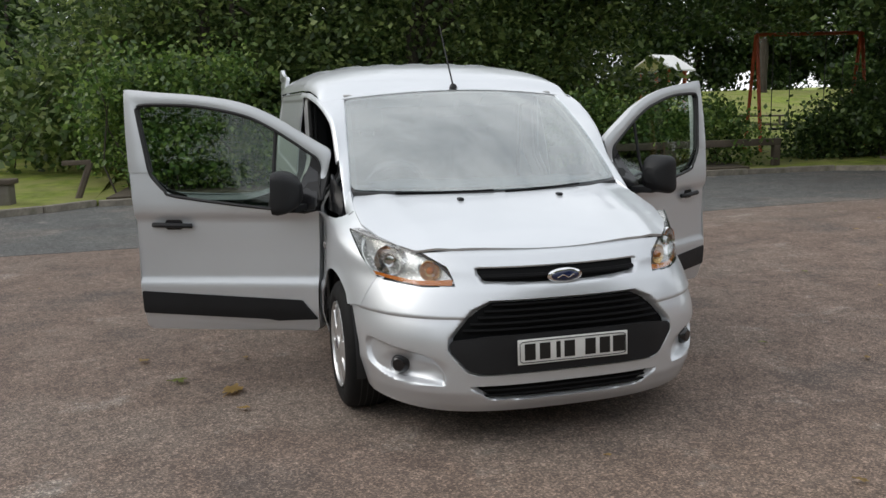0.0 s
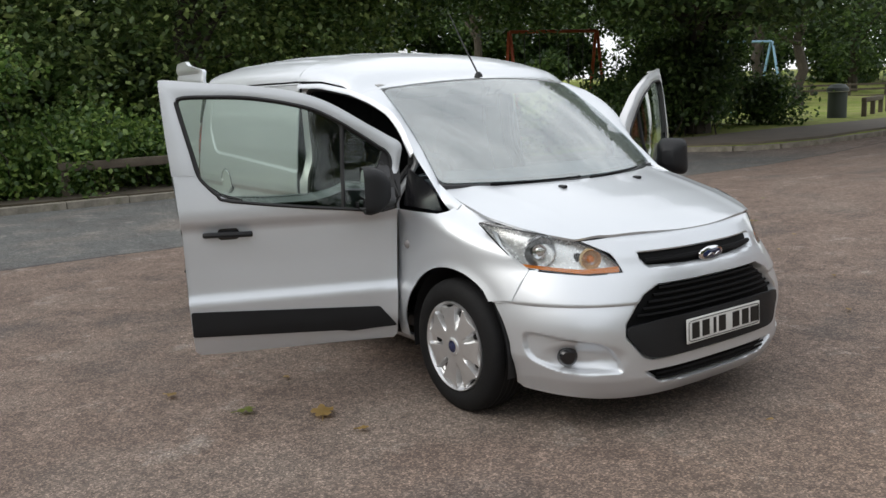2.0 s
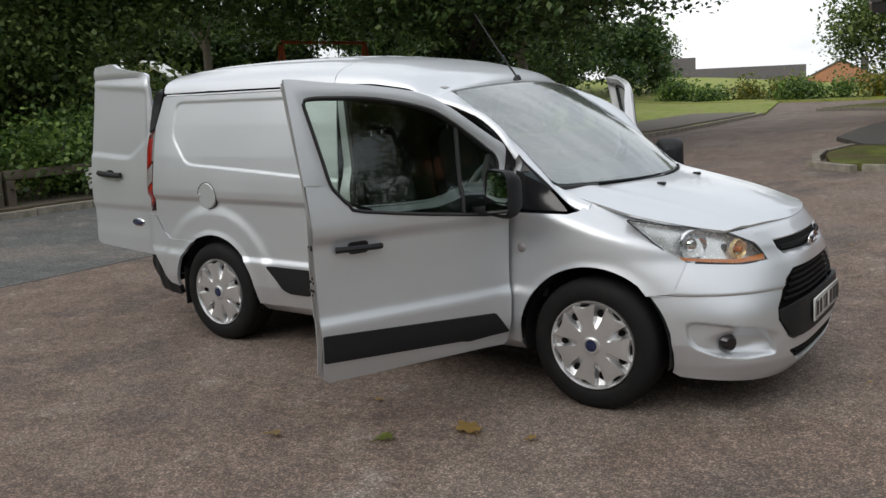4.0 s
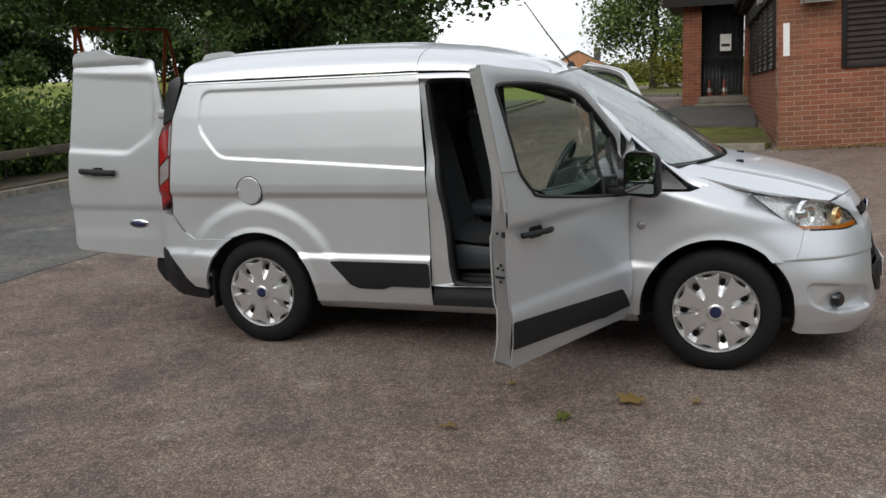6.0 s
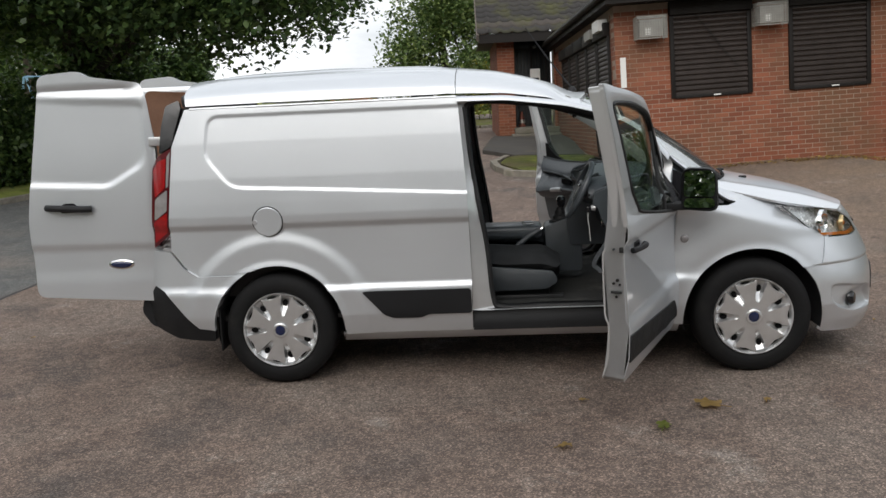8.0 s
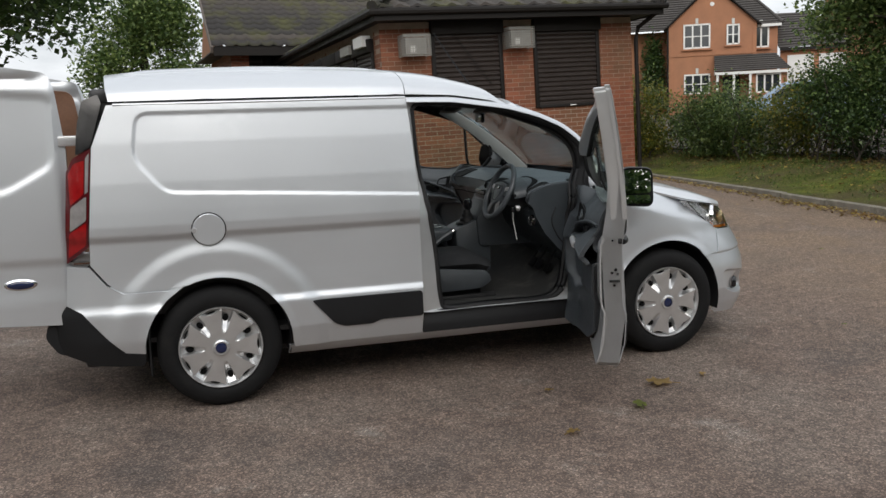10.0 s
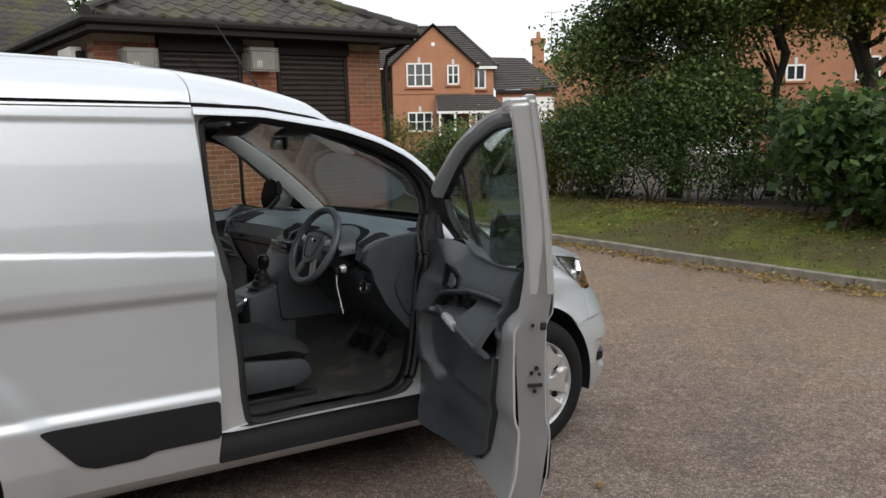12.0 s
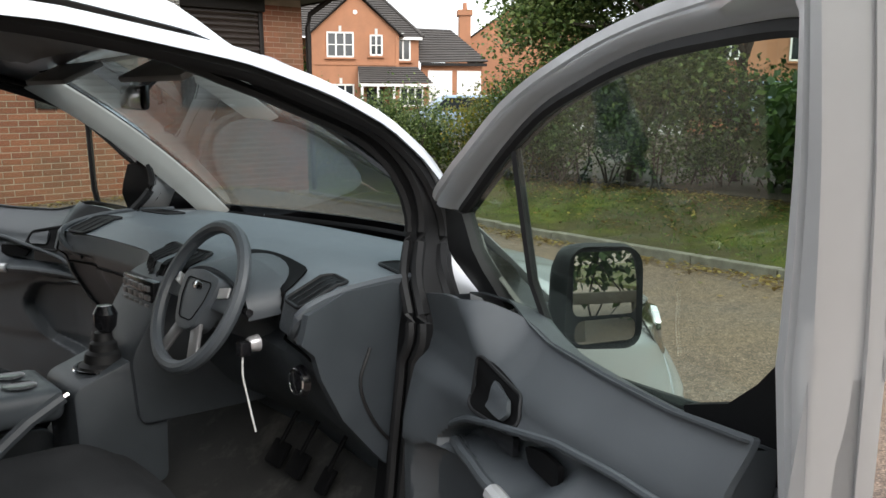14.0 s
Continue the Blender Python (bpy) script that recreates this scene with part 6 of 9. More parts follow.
# pedals, floor
part("floor_mat", panel(rounded([(1.22, -0.78), (2.1, -0.78), (2.16, -0.2), (1.3, -0.16)], 0.05), lambda x, y: (x, y, 0.398 + 0.25 * smooth_step((x - 1.9) / 0.4)), 0.06, 0.06, 0.01), MAT_FLOOR, van, "dusty rubber floor mat")
part("cab_floor", panel([(0.84, -0.80), (2.25, -0.80), (2.25, 0.80), (0.84, 0.80)], lambda x, y: (x, y, 0.388 + 0.25 * smooth_step((x - 1.92) / 0.4)), 0.08, 0.2, 0.01), MAT_FLOOR, van)
for y, w in ((-0.52, 0.022), (-0.39, 0.035), (-0.29, 0.035)):
    part("pedal", block(-0.008, 0.008, -w, w, -0.04, 0.03, 0.006), VOID, van).matrix_basis = Matrix.Translation((2.03, y, 0.53)) @ Matrix.Rotation(radians(35), 4, "Y")
    part("pedal_arm", tube([(2.035, y, 0.55), (2.09, y, 0.63)], 0.006, 6), VOID, van)


def seat(y0, y1):
    st = thing("seat", "", "")
    st.parent = van
    tagged(st, "black fabric cab seat")
    w = y1 - y0
    st.matrix_basis = Matrix.Translation((0.12, (y0 + y1) / 2, 0))
    h = w / 2

    def cush(x, y):
        e = (abs(y) / h) ** 4
        f = smooth_step((x - 1.36) / 0.16)
        return (x, y, 0.668 - 0.02 * (1 - (y / h) ** 2) + 0.012 * (1 - e) - 0.06 * e - 0.055 * f**2 + 0.02 * smooth_step((1.2 - x) / 0.2))

    part("cushion", panel(rounded([(0.96, -h), (1.50, -h), (1.52, 0), (1.50, h), (0.96, h)], 0.07), cush, 0.03, 0.03, 0.11, 1), FABRIC, st)

    def backf(y, z):
        e = (abs(y) / h) ** 4
        return (1.06 - 0.26 * (z - 0.62) + 0.03 * e * -1 + 0.015, y, z)

    part("backrest", panel(rounded([(-h, 0.62), (h, 0.62), (h * 0.9, 1.22), (h * 0.6, 1.30), (-h * 0.6, 1.30), (-h * 0.9, 1.22)], 0.06), backf, 0.03, 0.05, 0.11, 1), FABRIC, st)
    part("headrest", block(0.82, 0.91, -0.12, 0.12, 1.33, 1.50, 0.04, 4), FABRIC, st)
    for yy in (-0.05, 0.05):
        part("headrest_post", tube([(0.87, yy, 1.28), (0.87, yy, 1.36)], 0.007, 8), CHROME, st)
    val = rounded([(1.00, 0.56), (1.08, 0.60), (1.46, 0.565), (1.49, 0.50), (1.42, 0.46), (1.02, 0.45)], 0.03)
    for q in (-1, 1):
        part("seat_valance", extruded(val, "y", q * h - 0.02, q * h + 0.012, 0.006), CARD, st)
    part("seat_base", block(1.0, 1.44, -h + 0.04, h - 0.04, 0.40, 0.555, 0.02), TRIM, st)
    part("seat_rail", block(0.98, 1.52, -h + 0.01, -h + 0.05, 0.395, 0.42, 0.004), STEEL, st)
    return st


seat(-0.64, -0.15)
seat(0.17, 0.66)
part("buckle_tag", block(1.06, 1.09, -0.662, -0.655, 0.50, 0.56, 0.002), AMBER, van, "small yellow tag on the seat")
part("headlining", panel([(0.84, -0.70), (1.70, -0.66), (1.70, 0.66), (0.84, 0.70)], lambda x, y: (x, y, roof_z(x, y) - 0.035), 0.08, 0.08, 0.01), HEADLINING, van)
for s in (-1, 1):
    a = [screen_pt(s * (0.945 if s > 0 else 0.975), v, -0.02) for v in np.linspace(0.02, 0.97, 14)]
    c = [(x - 0.07, y + s * 0.03, z - 0.035) if s > 0 else (x - 0.015, y - 0.02, z - 0.03) for x, y, z in a]
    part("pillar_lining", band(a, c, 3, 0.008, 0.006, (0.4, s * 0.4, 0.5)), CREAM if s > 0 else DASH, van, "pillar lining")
    visor = block(-0.008, 0.008, -0.17, 0.17, -0.06, 0.06, 0.006)
    part("sun_visor", visor, HEADLINING, van).matrix_basis = Matrix.Translation((1.72, s * 0.36, 1.525)) @ Matrix.Rotation(radians(62), 4, "Y")
mir = block(-0.012, 0.012, -0.115, 0.115, -0.032, 0.032, 0.012, 3)
part("interior_mirror", mir, GLOSS_BLACK, van).matrix_basis = Matrix.Translation((1.78, 0.0, 1.46)) @ Matrix.Rotation(radians(-8), 4, "Z")
part("mirror_stem", tube([(1.79, 0, 1.47), (1.85, 0, 1.53)], 0.014, 8), GLOSS_BLACK, van)


# ---- ground, kerbs, verges ----
def land(x, y):
    """The height of the ground: level round the van, rising gently towards the brick building."""
    t = smooth_step((y - 2.0) / 6.5) * smooth_step((x + 5.0) / 6.0) * smooth_step((9.0 - x) / 2.5)
    park = smooth_step((-13.0 - x) / 24.0) * smooth_step((y - 5.0) / 9.0)
    return (0.27 + 0.045 * min(3.0, max(-1.0, x - 4.6))) * t + 0.22 * smooth_step((y - 9.5) / 7.0) + 1.5 * park


def sheet(name, xs, ys, fn, mat, label, category, kind="structure"):
    verts = [fn(x, y) for y in ys for x in xs]
    n = len(xs)
    faces = [(j * n + i, j * n + i + 1, (j + 1) * n + i + 1, (j + 1) * n + i) for j in range(len(ys) - 1) for i in range(n - 1)]
    me = bpy.data.meshes.new(name)
    me.from_pydata(verts, [], faces)
    me.polygons.foreach_set("use_smooth", [True] * len(faces))
    me.materials.append(mat)
    return tagged(new(name, me), label, category, "", kind)


far = [-900, -400, -150, -80, -50, -35]
gx = [-900, -400, -150, -80, -60] + list(np.arange(-50, -26, 2.0)) + list(np.arange(-26, 27, 1.0)) + [30, 35, 42, 50, 80, 150, 400, 900]
sheet("ground", gx, gx, lambda x, y: (x, y, land(x, y) + 0.006 * noise.noise((x * 0.35, y * 0.35, 0))), TARMAC, "worn reddish-brown tarmac car park with pale chippings", "ground")


def verge(name, poly, height, mat, label, cell=0.5):
    bm = panel(poly, lambda x, y: (x, y, land(x, y) + height(x, y)), cell, cell, 0.35)
    ob = part(name, bm, mat)
    return tagged(ob, label, "grass", "", "structure")


bank = lambda x, y: 0.10 + 0.30 * smooth_step((x - 8.55) / 1.8) + 0.012 * (min(x, 40) - 8.5)
bump = lambda x, y: 0.05 * noise.noise((x * 0.5, y * 0.5, 3.0)) + 0.02 * noise.noise((x * 2.3, y * 2.3, 5.0))
verge("grass_verge", [(8.5, -40), (60, -40), (60, 60), (8.5, 60)], lambda x, y: bank(x, y) + bump(x, y) * min(1, (x - 8.45) / 0.5), GRASS, "mossy grass verge behind the kerb, strewn with leaves", 0.6)
verge("rear_verge", [(-8.03, -3.2), (-8.03, 9.4), (-7.75, 10.6), (-6.65, 11.7), (-5.15, 12.6), (-4.35, 14.0), (-4.1, 18), (-4.9, 30), (-9, 48), (-70, 48), (-70, -3.2)], lambda x, y: 0.09 + bump(x, y) * 0.6, LAWN, "green lawn behind the rear kerb", 0.9)
verge("left_lawn", [(-7.25, -4.6), (-7.7, -4.0), (-8.03, -3.21), (-70, -3.21), (-70, -50), (-6.45, -50)], lambda x, y: 0.085 + 0.034 * min(14, max(0, -9 - x)) + bump(x, y) * 0.5, LAWN, "green lawn beside the bushes", 0.9)
verge("island_grass", rounded([(1.75, 8.85), (3.2, 8.7), (3.1, 11.5), (1.5, 11.9), (1.3, 10.6)], 0.3), lambda x, y: 0.09 + 0.3 * bump(x, y), GRASS, "small mossy grass island beside the building", 0.3)
verge("far_verge", [(-24, 47), (-2, 47.5), (14, 48), (60, 50), (60, 140), (-90, 140), (-90, 48)], lambda x, y: 0.12 + 0.4 * smooth_step((y - 48) / 10) + bump(x, y), LAWN, "rough grass at the far end of the drive", 2.0)

STONE = block(-0.455, 0.455, -0.0625, 0.0625, -0.15, 0.105, 0.012, 2)
KERB_MESH = bpy.data.meshes.new("kerb_stone")
STONE.to_mesh(KERB_MESH)
STONE.free()
KERB_MESH.materials.append(surface("weathered_kerb_stone", (0.23, 0.21, 0.175), 0.9, 0.0, 0.4, 7.0, 120.0, 0.4, 0.0, 0.2, (0.1, 0.1, 0.055)))


def kerb(path, label, rise=0.0):
    """Kerb stones laid end to end along a path on the ground."""
    k = thing("kerb", label, "kerb", kind="structure")
    P = [Vector((x, y, 0)) for x, y in path]
    lengths = [(b - a).length for a, b in zip(P, P[1:])]
    total, step, s = sum(lengths), 0.92, 0.46
    while s < total:
        d, i = s, 0
        while d > lengths[i]:
            d -= lengths[i]
            i += 1
        p = P[i].lerp(P[i + 1], d / lengths[i])
        way = P[i + 1] - P[i]
        ob = new("kerb_stone", KERB_MESH)
        ob.parent = k
        ob.matrix_basis = Matrix.Translation((p.x, p.y, land(p.x, p.y) + rise + random.uniform(-0.006, 0.006))) @ Matrix.Rotation(math.atan2(way.y, way.x) + random.uniform(-0.008, 0.008), 4, "Z") @ Matrix.Rotation(-math.atan2(land(p.x + 0.4 * way.normalized().x, p.y + 0.4 * way.normalized().y) - land(p.x, p.y), 0.4), 4, "Y")
        s += step
    return k


kerb([(8.42, -14), (8.42, 24)], "weathered concrete kerb along the grass verge")
kerb(spline([(-6.35, -12), (-6.65, -7), (-7.0, -4.7), (-7.55, -3.7), (-7.95, -2.9), (-7.97, 0), (-7.97, 5), (-7.97, 9.2), (-7.65, 10.6), (-6.55, 11.65), (-5.1, 12.5), (-4.3, 14.0), (-4.05, 18), (-4.8, 29)], 6), "mossy concrete kerb behind the van")
kerb(spline([(3.1, 8.62), (2.2, 8.7), (1.72, 8.85), (1.4, 9.5), (1.22, 10.8), (1.45, 11.9)], 6), "mossy concrete kerb round the grass island")
verge("entrance_paving", [(1.6, 12.1), (3.0, 11.7), (3.0, 16.9), (1.2, 17.1), (0.95, 13.2)], lambda x, y: 0.08, surface("dark_worn_asphalt", (0.075, 0.07, 0.064), 0.9, 0.0, 0.35, 2.5, 90.0, 0.6, 0.0, 0.3, (0.13, 0.11, 0.075)), "dark asphalt paving before the entrance", 0.5)

verge("park_path", [(-6.5, 11.95), (-5.2, 12.8), (-4.5, 14.05), (-4.25, 18), (-5.0, 29), (-7.4, 29), (-6.7, 20), (-6.5, 16.5), (-7.2, 13.5), (-8.2, 12.2)], lambda x, y: 0.14, surface("worn_path", (0.14, 0.12, 0.1), 0.95, 0.0, 0.2, 2.0, 60.0, 0.5), "worn grey path between the kerb and the lawn", 0.8)

# bare soil strips under the shrubs
verge("soil_bed", [(-8.1, -3.0), (-8.1, 9.0), (-10.8, 9.4), (-11.5, -2.6)], lambda x, y: 0.13 + bump(x, y) * 0.6, SOIL, "bare leafy soil under the bushes", 0.6)
verge("soil_strip", [(11.0, 0.2), (11.7, -3), (40, -8), (40, 40), (10.3, 22), (10.1, 12.0), (10.75, 8.5), (11.3, 5.2), (11.2, 2.5)], lambda x, y: bank(x, y) + 0.03 + bump(x, y), SOIL, "bare leafy soil under the hedge", 0.8)
verge("drive_bed", rounded([(0.4, 25.3), (-1.5, 28.8), (-3.4, 32), (-2.0, 35), (4, 34), (4, 25)], 0.4), lambda x, y: 0.09 + 0.4 * bump(x, y), GRASS, "rough grass bed beside the far end of the drive", 0.5)
kerb(spline([(1.6, 25.2), (0.4, 25.3), (-1.5, 28.8), (-3.45, 32.0), (-2.4, 35.0)], 5), "weathered concrete kerb round the far grass bed")


# ---- trees, bushes, hedge ----
def leaf_mesh(name, centres, spread, per, size, seed, mat, flat=0.6, stuff_shape=1.0):
    """Many small folded leaves gathered in clumps."""
    rng = np.random.default_rng(seed)
    c = np.repeat(np.asarray(centres, float), per, axis=0)
    n = len(c)
    p = c + rng.normal(0, 1, (n, 3)) * np.asarray(spread)
    p[:, 2] = np.maximum(p[:, 2], 0.04)
    a = rng.uniform(0, 2 * np.pi, n)
    tilt = rng.normal(0, flat, n)
    roll = rng.normal(0, flat, n)
    d = np.stack([np.cos(a) * np.cos(tilt), np.sin(a) * np.cos(tilt), np.sin(tilt) - 0.25], 1)
    d /= np.linalg.norm(d, axis=1, keepdims=True)
    side = np.cross(d, [0, 0, 1.0])
    side /= np.linalg.norm(side, axis=1, keepdims=True) + 1e-9
    up = np.cross(side, d)
    side = side * np.cos(roll)[:, None] + up * np.sin(roll)[:, None]
    up = np.cross(side, d)
    s = size * rng.uniform(0.6, 1.35, n)[:, None]
    tip, mid = p + d * s, p + d * s * 0.45 - up * s * 0.06
    l, r = mid + side * s * 0.33 * stuff_shape + up * s * 0.1, mid - side * s * 0.33 * stuff_shape + up * s * 0.1
    v = np.stack([p, l, tip, r], 1).reshape(-1, 3)
    me = bpy.data.meshes.new(name)
    me.vertices.add(len(v))
    me.vertices.foreach_set("co", v.ravel())
    k = np.arange(n)[:, None] * 4
    tri = np.concatenate([k + [[0, 1, 2]], k + [[0, 2, 3]]], 1).reshape(-1)
    me.loops.add(len(tri))
    me.loops.foreach_set("vertex_index", tri)
    me.polygons.add(2 * n)
    me.polygons.foreach_set("loop_start", np.arange(2 * n) * 3)
    me.update(calc_edges=True)
    me.materials.append(mat)
    return new(name, me)


def shell_points(ellipsoids, n, seed, inner=0.55, low=-0.75):
    """Clump centres spread near the outside of a group of ellipsoids."""
    rng = np.random.default_rng(seed)
    vol = np.array([rx * ry + ry * rz + rx * rz for _, (rx, ry, rz) in ellipsoids])
    out = []
    for (c, r), k in zip(ellipsoids, (n * vol / vol.sum()).astype(int) + 1):
        d = rng.normal(0, 1, (k, 3))
        d /= np.linalg.norm(d, axis=1, keepdims=True)
        d[:, 2] = np.where(d[:, 2] < low, -d[:, 2], d[:, 2])
        rad = rng.uniform(inner, 1.05, k)[:, None] * (1 + 0.16 * np.sin(d[:, :1] * 7 + seed) * np.cos(d[:, 1:2] * 6))
        out.append(np.asarray(c) + d * rad * np.asarray(r))
    return np.concatenate(out)


def limb_path(a, b, rng, wob=0.12, n=5):
    a, b = np.array(a, float), np.array(b, float)
    L = np.linalg.norm(b - a)
    return [tuple(a + (b - a) * t + rng.normal(0, wob * 0.12 * L, 3) * math.sin(math.pi * t)) for t in np.linspace(0, 1, n)]


def tree(name, at, height, ellipsoids, leaf, clumps, per, size, label, seed, trunk=0.25, spread=0.4, bark=BARK, forks=7, category="tree"):
    z0 = (bank(*at) - 0.03 if at[0] > 8.5 else land(*at) + 0.05)
    t = thing(name, label, category, (at[0], at[1], z0))
    rng = np.random.default_rng(seed)
    bm = bmesh.new()
    lean = rng.normal(0, 0.25, 2)
    top = (lean[0], lean[1], height * 0.62)
    tube(limb_path((0, 0, -0.1), top, rng, 0.2, 8), trunk, 10, bm=bm, taper=trunk * 0.45)
    for k in range(forks):
        c, r = ellipsoids[k % len(ellipsoids)]
        f = rng.uniform(0.3, 0.95)
        s = (top[0] * f, top[1] * f, top[2] * f)
        e = (c[0] + rng.uniform(-0.6, 0.6) * r[0], c[1] + rng.uniform(-0.6, 0.6) * r[1], c[2] + rng.uniform(-0.3, 0.6) * r[2])
        tube(limb_path(s, e, rng, 0.5, 6), trunk * 0.4, 7, bm=bm, taper=trunk * 0.08)
    part("trunk", bm, bark, t)
    cr = leaf_mesh("crown", shell_points(ellipsoids, clumps, seed), (spread, spread, spread * 0.75), per, size, seed + 1, leaf)
    cr.parent = t
    return t


def bush(name, at, ellipsoids, leaf, clumps, per, size, label, seed, spread=0.22, stems=8, category="bush"):
    z0 = (bank(*at) if at[0] > 8.5 else land(*at) + 0.06)
    t = thing(name, label, category, (at[0], at[1], z0))
    rng = np.random.default_rng(seed)
    bm = bmesh.new()
    for k in range(stems):
        c, r = ellipsoids[k % len(ellipsoids)]
        s = (c[0] + rng.uniform(-0.4, 0.4) * r[0], c[1] + rng.uniform(-0.4, 0.4) * r[1], -0.05)
        e = (c[0] + rng.uniform(-0.9, 0.9) * r[0], c[1] + rng.uniform(-0.9, 0.9) * r[1], c[2] + rng.uniform(0.2, 0.9) * r[2])
        tube(limb_path(s, e, rng, 0.6, 5), 0.018, 5, bm=bm, taper=0.006)
    part("branch_frame", bm, BARK, t)
    pts = shell_points(ellipsoids, clumps, seed, 0.35, -0.9)
    pts[:, 2] = np.maximum(pts[:, 2], 0.06)
    cr = leaf_mesh("foliage", pts, (spread, spread, spread * 0.8), per, size, seed + 1, leaf, 0.7)
    cr.parent = t
    return t


def blob(n, xr, yr, zr, rr, seed):
    """A loose group of ellipsoids within a box."""
    rng = np.random.default_rng(seed)
    return [((rng.uniform(*xr), rng.uniform(*yr), rng.uniform(*zr)), tuple(rng.uniform(rr[0], rr[1]) * np.array([1, 1, rng.uniform(0.7, 0.95)]))) for _ in range(n)]


# bramble bank behind the rear kerb
for k, (y, h) in enumerate(((-1.9, 2.3), (0.2, 1.6), (2.2, 1.55), (4.3, 1.7), (6.4, 1.8), (8.2, 1.7))):
    bush("bramble_bush", (-9.5, y), blob(5, (-0.7, 0.55), (-1.1, 1.1), (0.4, h * 0.62), (0.55, 0.85), 20 + k), BUSH_LEAF, 300, 24, 0.1, "dense bright green bramble bush behind the kerb", 40 + k, 0.2)
bush("elder_bush", (-9.9, -2.1), blob(7, (-0.9, 0.8), (-0.8, 1.2), (0.5, 2.6), (0.6, 0.95), 31), BUSH_LEAF, 330, 24, 0.11, "tall light green bush at the end of the bank", 51, 0.22)
# trees behind the bank
for k, (x, y, h, r) in enumerate(((-13.5, -1.0, 8.5, 2.4), (-13.0, 3.4, 8.0, 2.3), (-14.5, 7.2, 7.0, 2.0), (-17.5, 1.2, 11, 3.0), (-18.5, 5.4, 10, 2.8), (-16.5, -1.6, 10, 2.4))):
    tree("willow_tree", (x, y), h, blob(8, (-1.7, 1.7), (-2.0, 2.0), (1.6, h * 0.78), (r * 0.7, r), 60 + k), MID_LEAF, 620, 28, 0.15 if k < 3 else 0.2, "tall green tree behind the bramble bank", 70 + k, 0.2, 0.42)
for k, (x, y, h) in enumerate(((-24, -8, 12), (-26, -14, 13), (-24, -21, 12), (-30, -2, 14), (-31, 6, 13))):
    tree("dark_tree", (x, y), h, blob(8, (-2.6, 2.6), (-3, 3), (2.2, h * 0.8), (2.4, 3.2), 90 + k), DARK_LEAF, 420, 26, 0.26, "tall dark tree at the edge of the lawn", 100 + k, 0.3, 0.6)
# undergrowth that closes the view below the crowns
for k, (x, y, h) in enumerate(((-14.5, -2.2, 2.6), (-15.5, 0.5, 2.8), (-15.8, 4.5, 2.6), (-16.5, 8.0, 2.2), (-24, -6, 3.0), (-25, -11, 3.2), (-25, -17, 3.2), (-27, 1, 3.2), (-28, 8, 3.0), (-40, 15, 7), (-42, 20, 7), (-43, 25, 7), (-43, 30, 7), (-42, 35, 7), (-40, 40, 7), (-36, 44, 7), (-31, 47, 7), (-26, 50, 7), (-21, 53, 6), (-34, 11, 6), (-21, -2, 4), (-21, 3, 4), (-23, -8.5, 4.5), (-24, -14, 4.5))):
    bush("undergrowth", (x, y), blob(6 + int(h), (-1.8, 1.8), (-2.8, 2.8), (0.5, h * 0.8), (1.1, 1.6), 420 + k), MID_LEAF if k in (0, 1, 2, 3) else DARK_LEAF, 280 + int(40 * h), 22, 0.22 if h < 5 else 0.34, "dark undergrowth below the trees", 440 + k, 0.35)
# large dark tree over the corner of the car park
OAK = [((0, 0, 5.6), (4.4, 4.4, 2.9)), ((3.0, 1.2, 5.6), (2.4, 2.8, 2.1)), ((-3, -1.5, 4.9), (3, 3, 2.4)), ((0.5, -3, 4.6), (2.8, 2.4, 2.0)), ((0, 2.5, 7.2), (3, 3, 2)), ((-4.5, -3.5, 4.4), (2.6, 2.4, 2.0)), ((-2.5, 3.5, 4.2), (2.6, 2.6, 2.0)), ((3.9, -3.2, 4.6), (2.6, 2.2, 1.9)), ((5.4, -4.3, 3.9), (1.5, 1.3, 1.3)), ((2.6, -4.6, 3.9), (1.8, 1.5, 1.4)), ((4.6, 0.5, 4.4), (2.2, 2.4, 1.7)), ((3.0, -3.4, 3.5), (2.0, 1.8, 1.5)), ((5.2, -4.0, 3.4), (1.5, 1.4, 1.25)), ((1.4, -4.2, 3.9), (1.8, 1.5, 1.3))]
tree("oak_tree", (-8.2, 14.6), 9.5, OAK, DARK_LEAF, 5000, 36, 0.145, "large dark oak tree overhanging the car park", 120, 0.34, 0.27, forks=14)
bush("laurel_bush", (-7.9, 13.7), blob(12, (-1.9, 0.9), (-1.3, 1.5), (0.4, 2.0), (0.65, 0.95), 121), DARK_LEAF, 620, 24, 0.13, "dark shrub under the oak tree", 122, 0.22)
for k, (x, y, h) in enumerate(((-16, 31, 10), (-20, 34, 11), (-33, 27, 11), (-26, 38, 12), (-21, 44, 10), (-44, 16, 12), (-44, 30, 13), (-36, 46, 12))):
    low = 2.6 if k < 3 else 0.8
    tree("park_tree", (x, y), h, blob(7, (-2.2, 2.2), (-2.2, 2.2), (low + 1.2, h * 0.8), (1.8, 2.6), 130 + k), DARK_LEAF, 300, 24, 0.24, "dark tree in the park beyond the playground", 150 + k, 0.26, 0.5)
bush("laurel_bush", (-8.9, 12.3), blob(9, (-1.0, 0.9), (-1.0, 1.0), (0.4, 1.5), (0.55, 0.85), 125), DARK_LEAF, 420, 24, 0.12, "dark shrub beside the playground rail", 126, 0.22)
bush("laurel_bush", (-9.2, 16.9), blob(9, (-1.3, 1.0), (-1.2, 1.2), (0.4, 1.3), (0.6, 0.9), 123), DARK_LEAF, 420, 24, 0.13, "dark low shrub behind the oak tree", 124, 0.22)
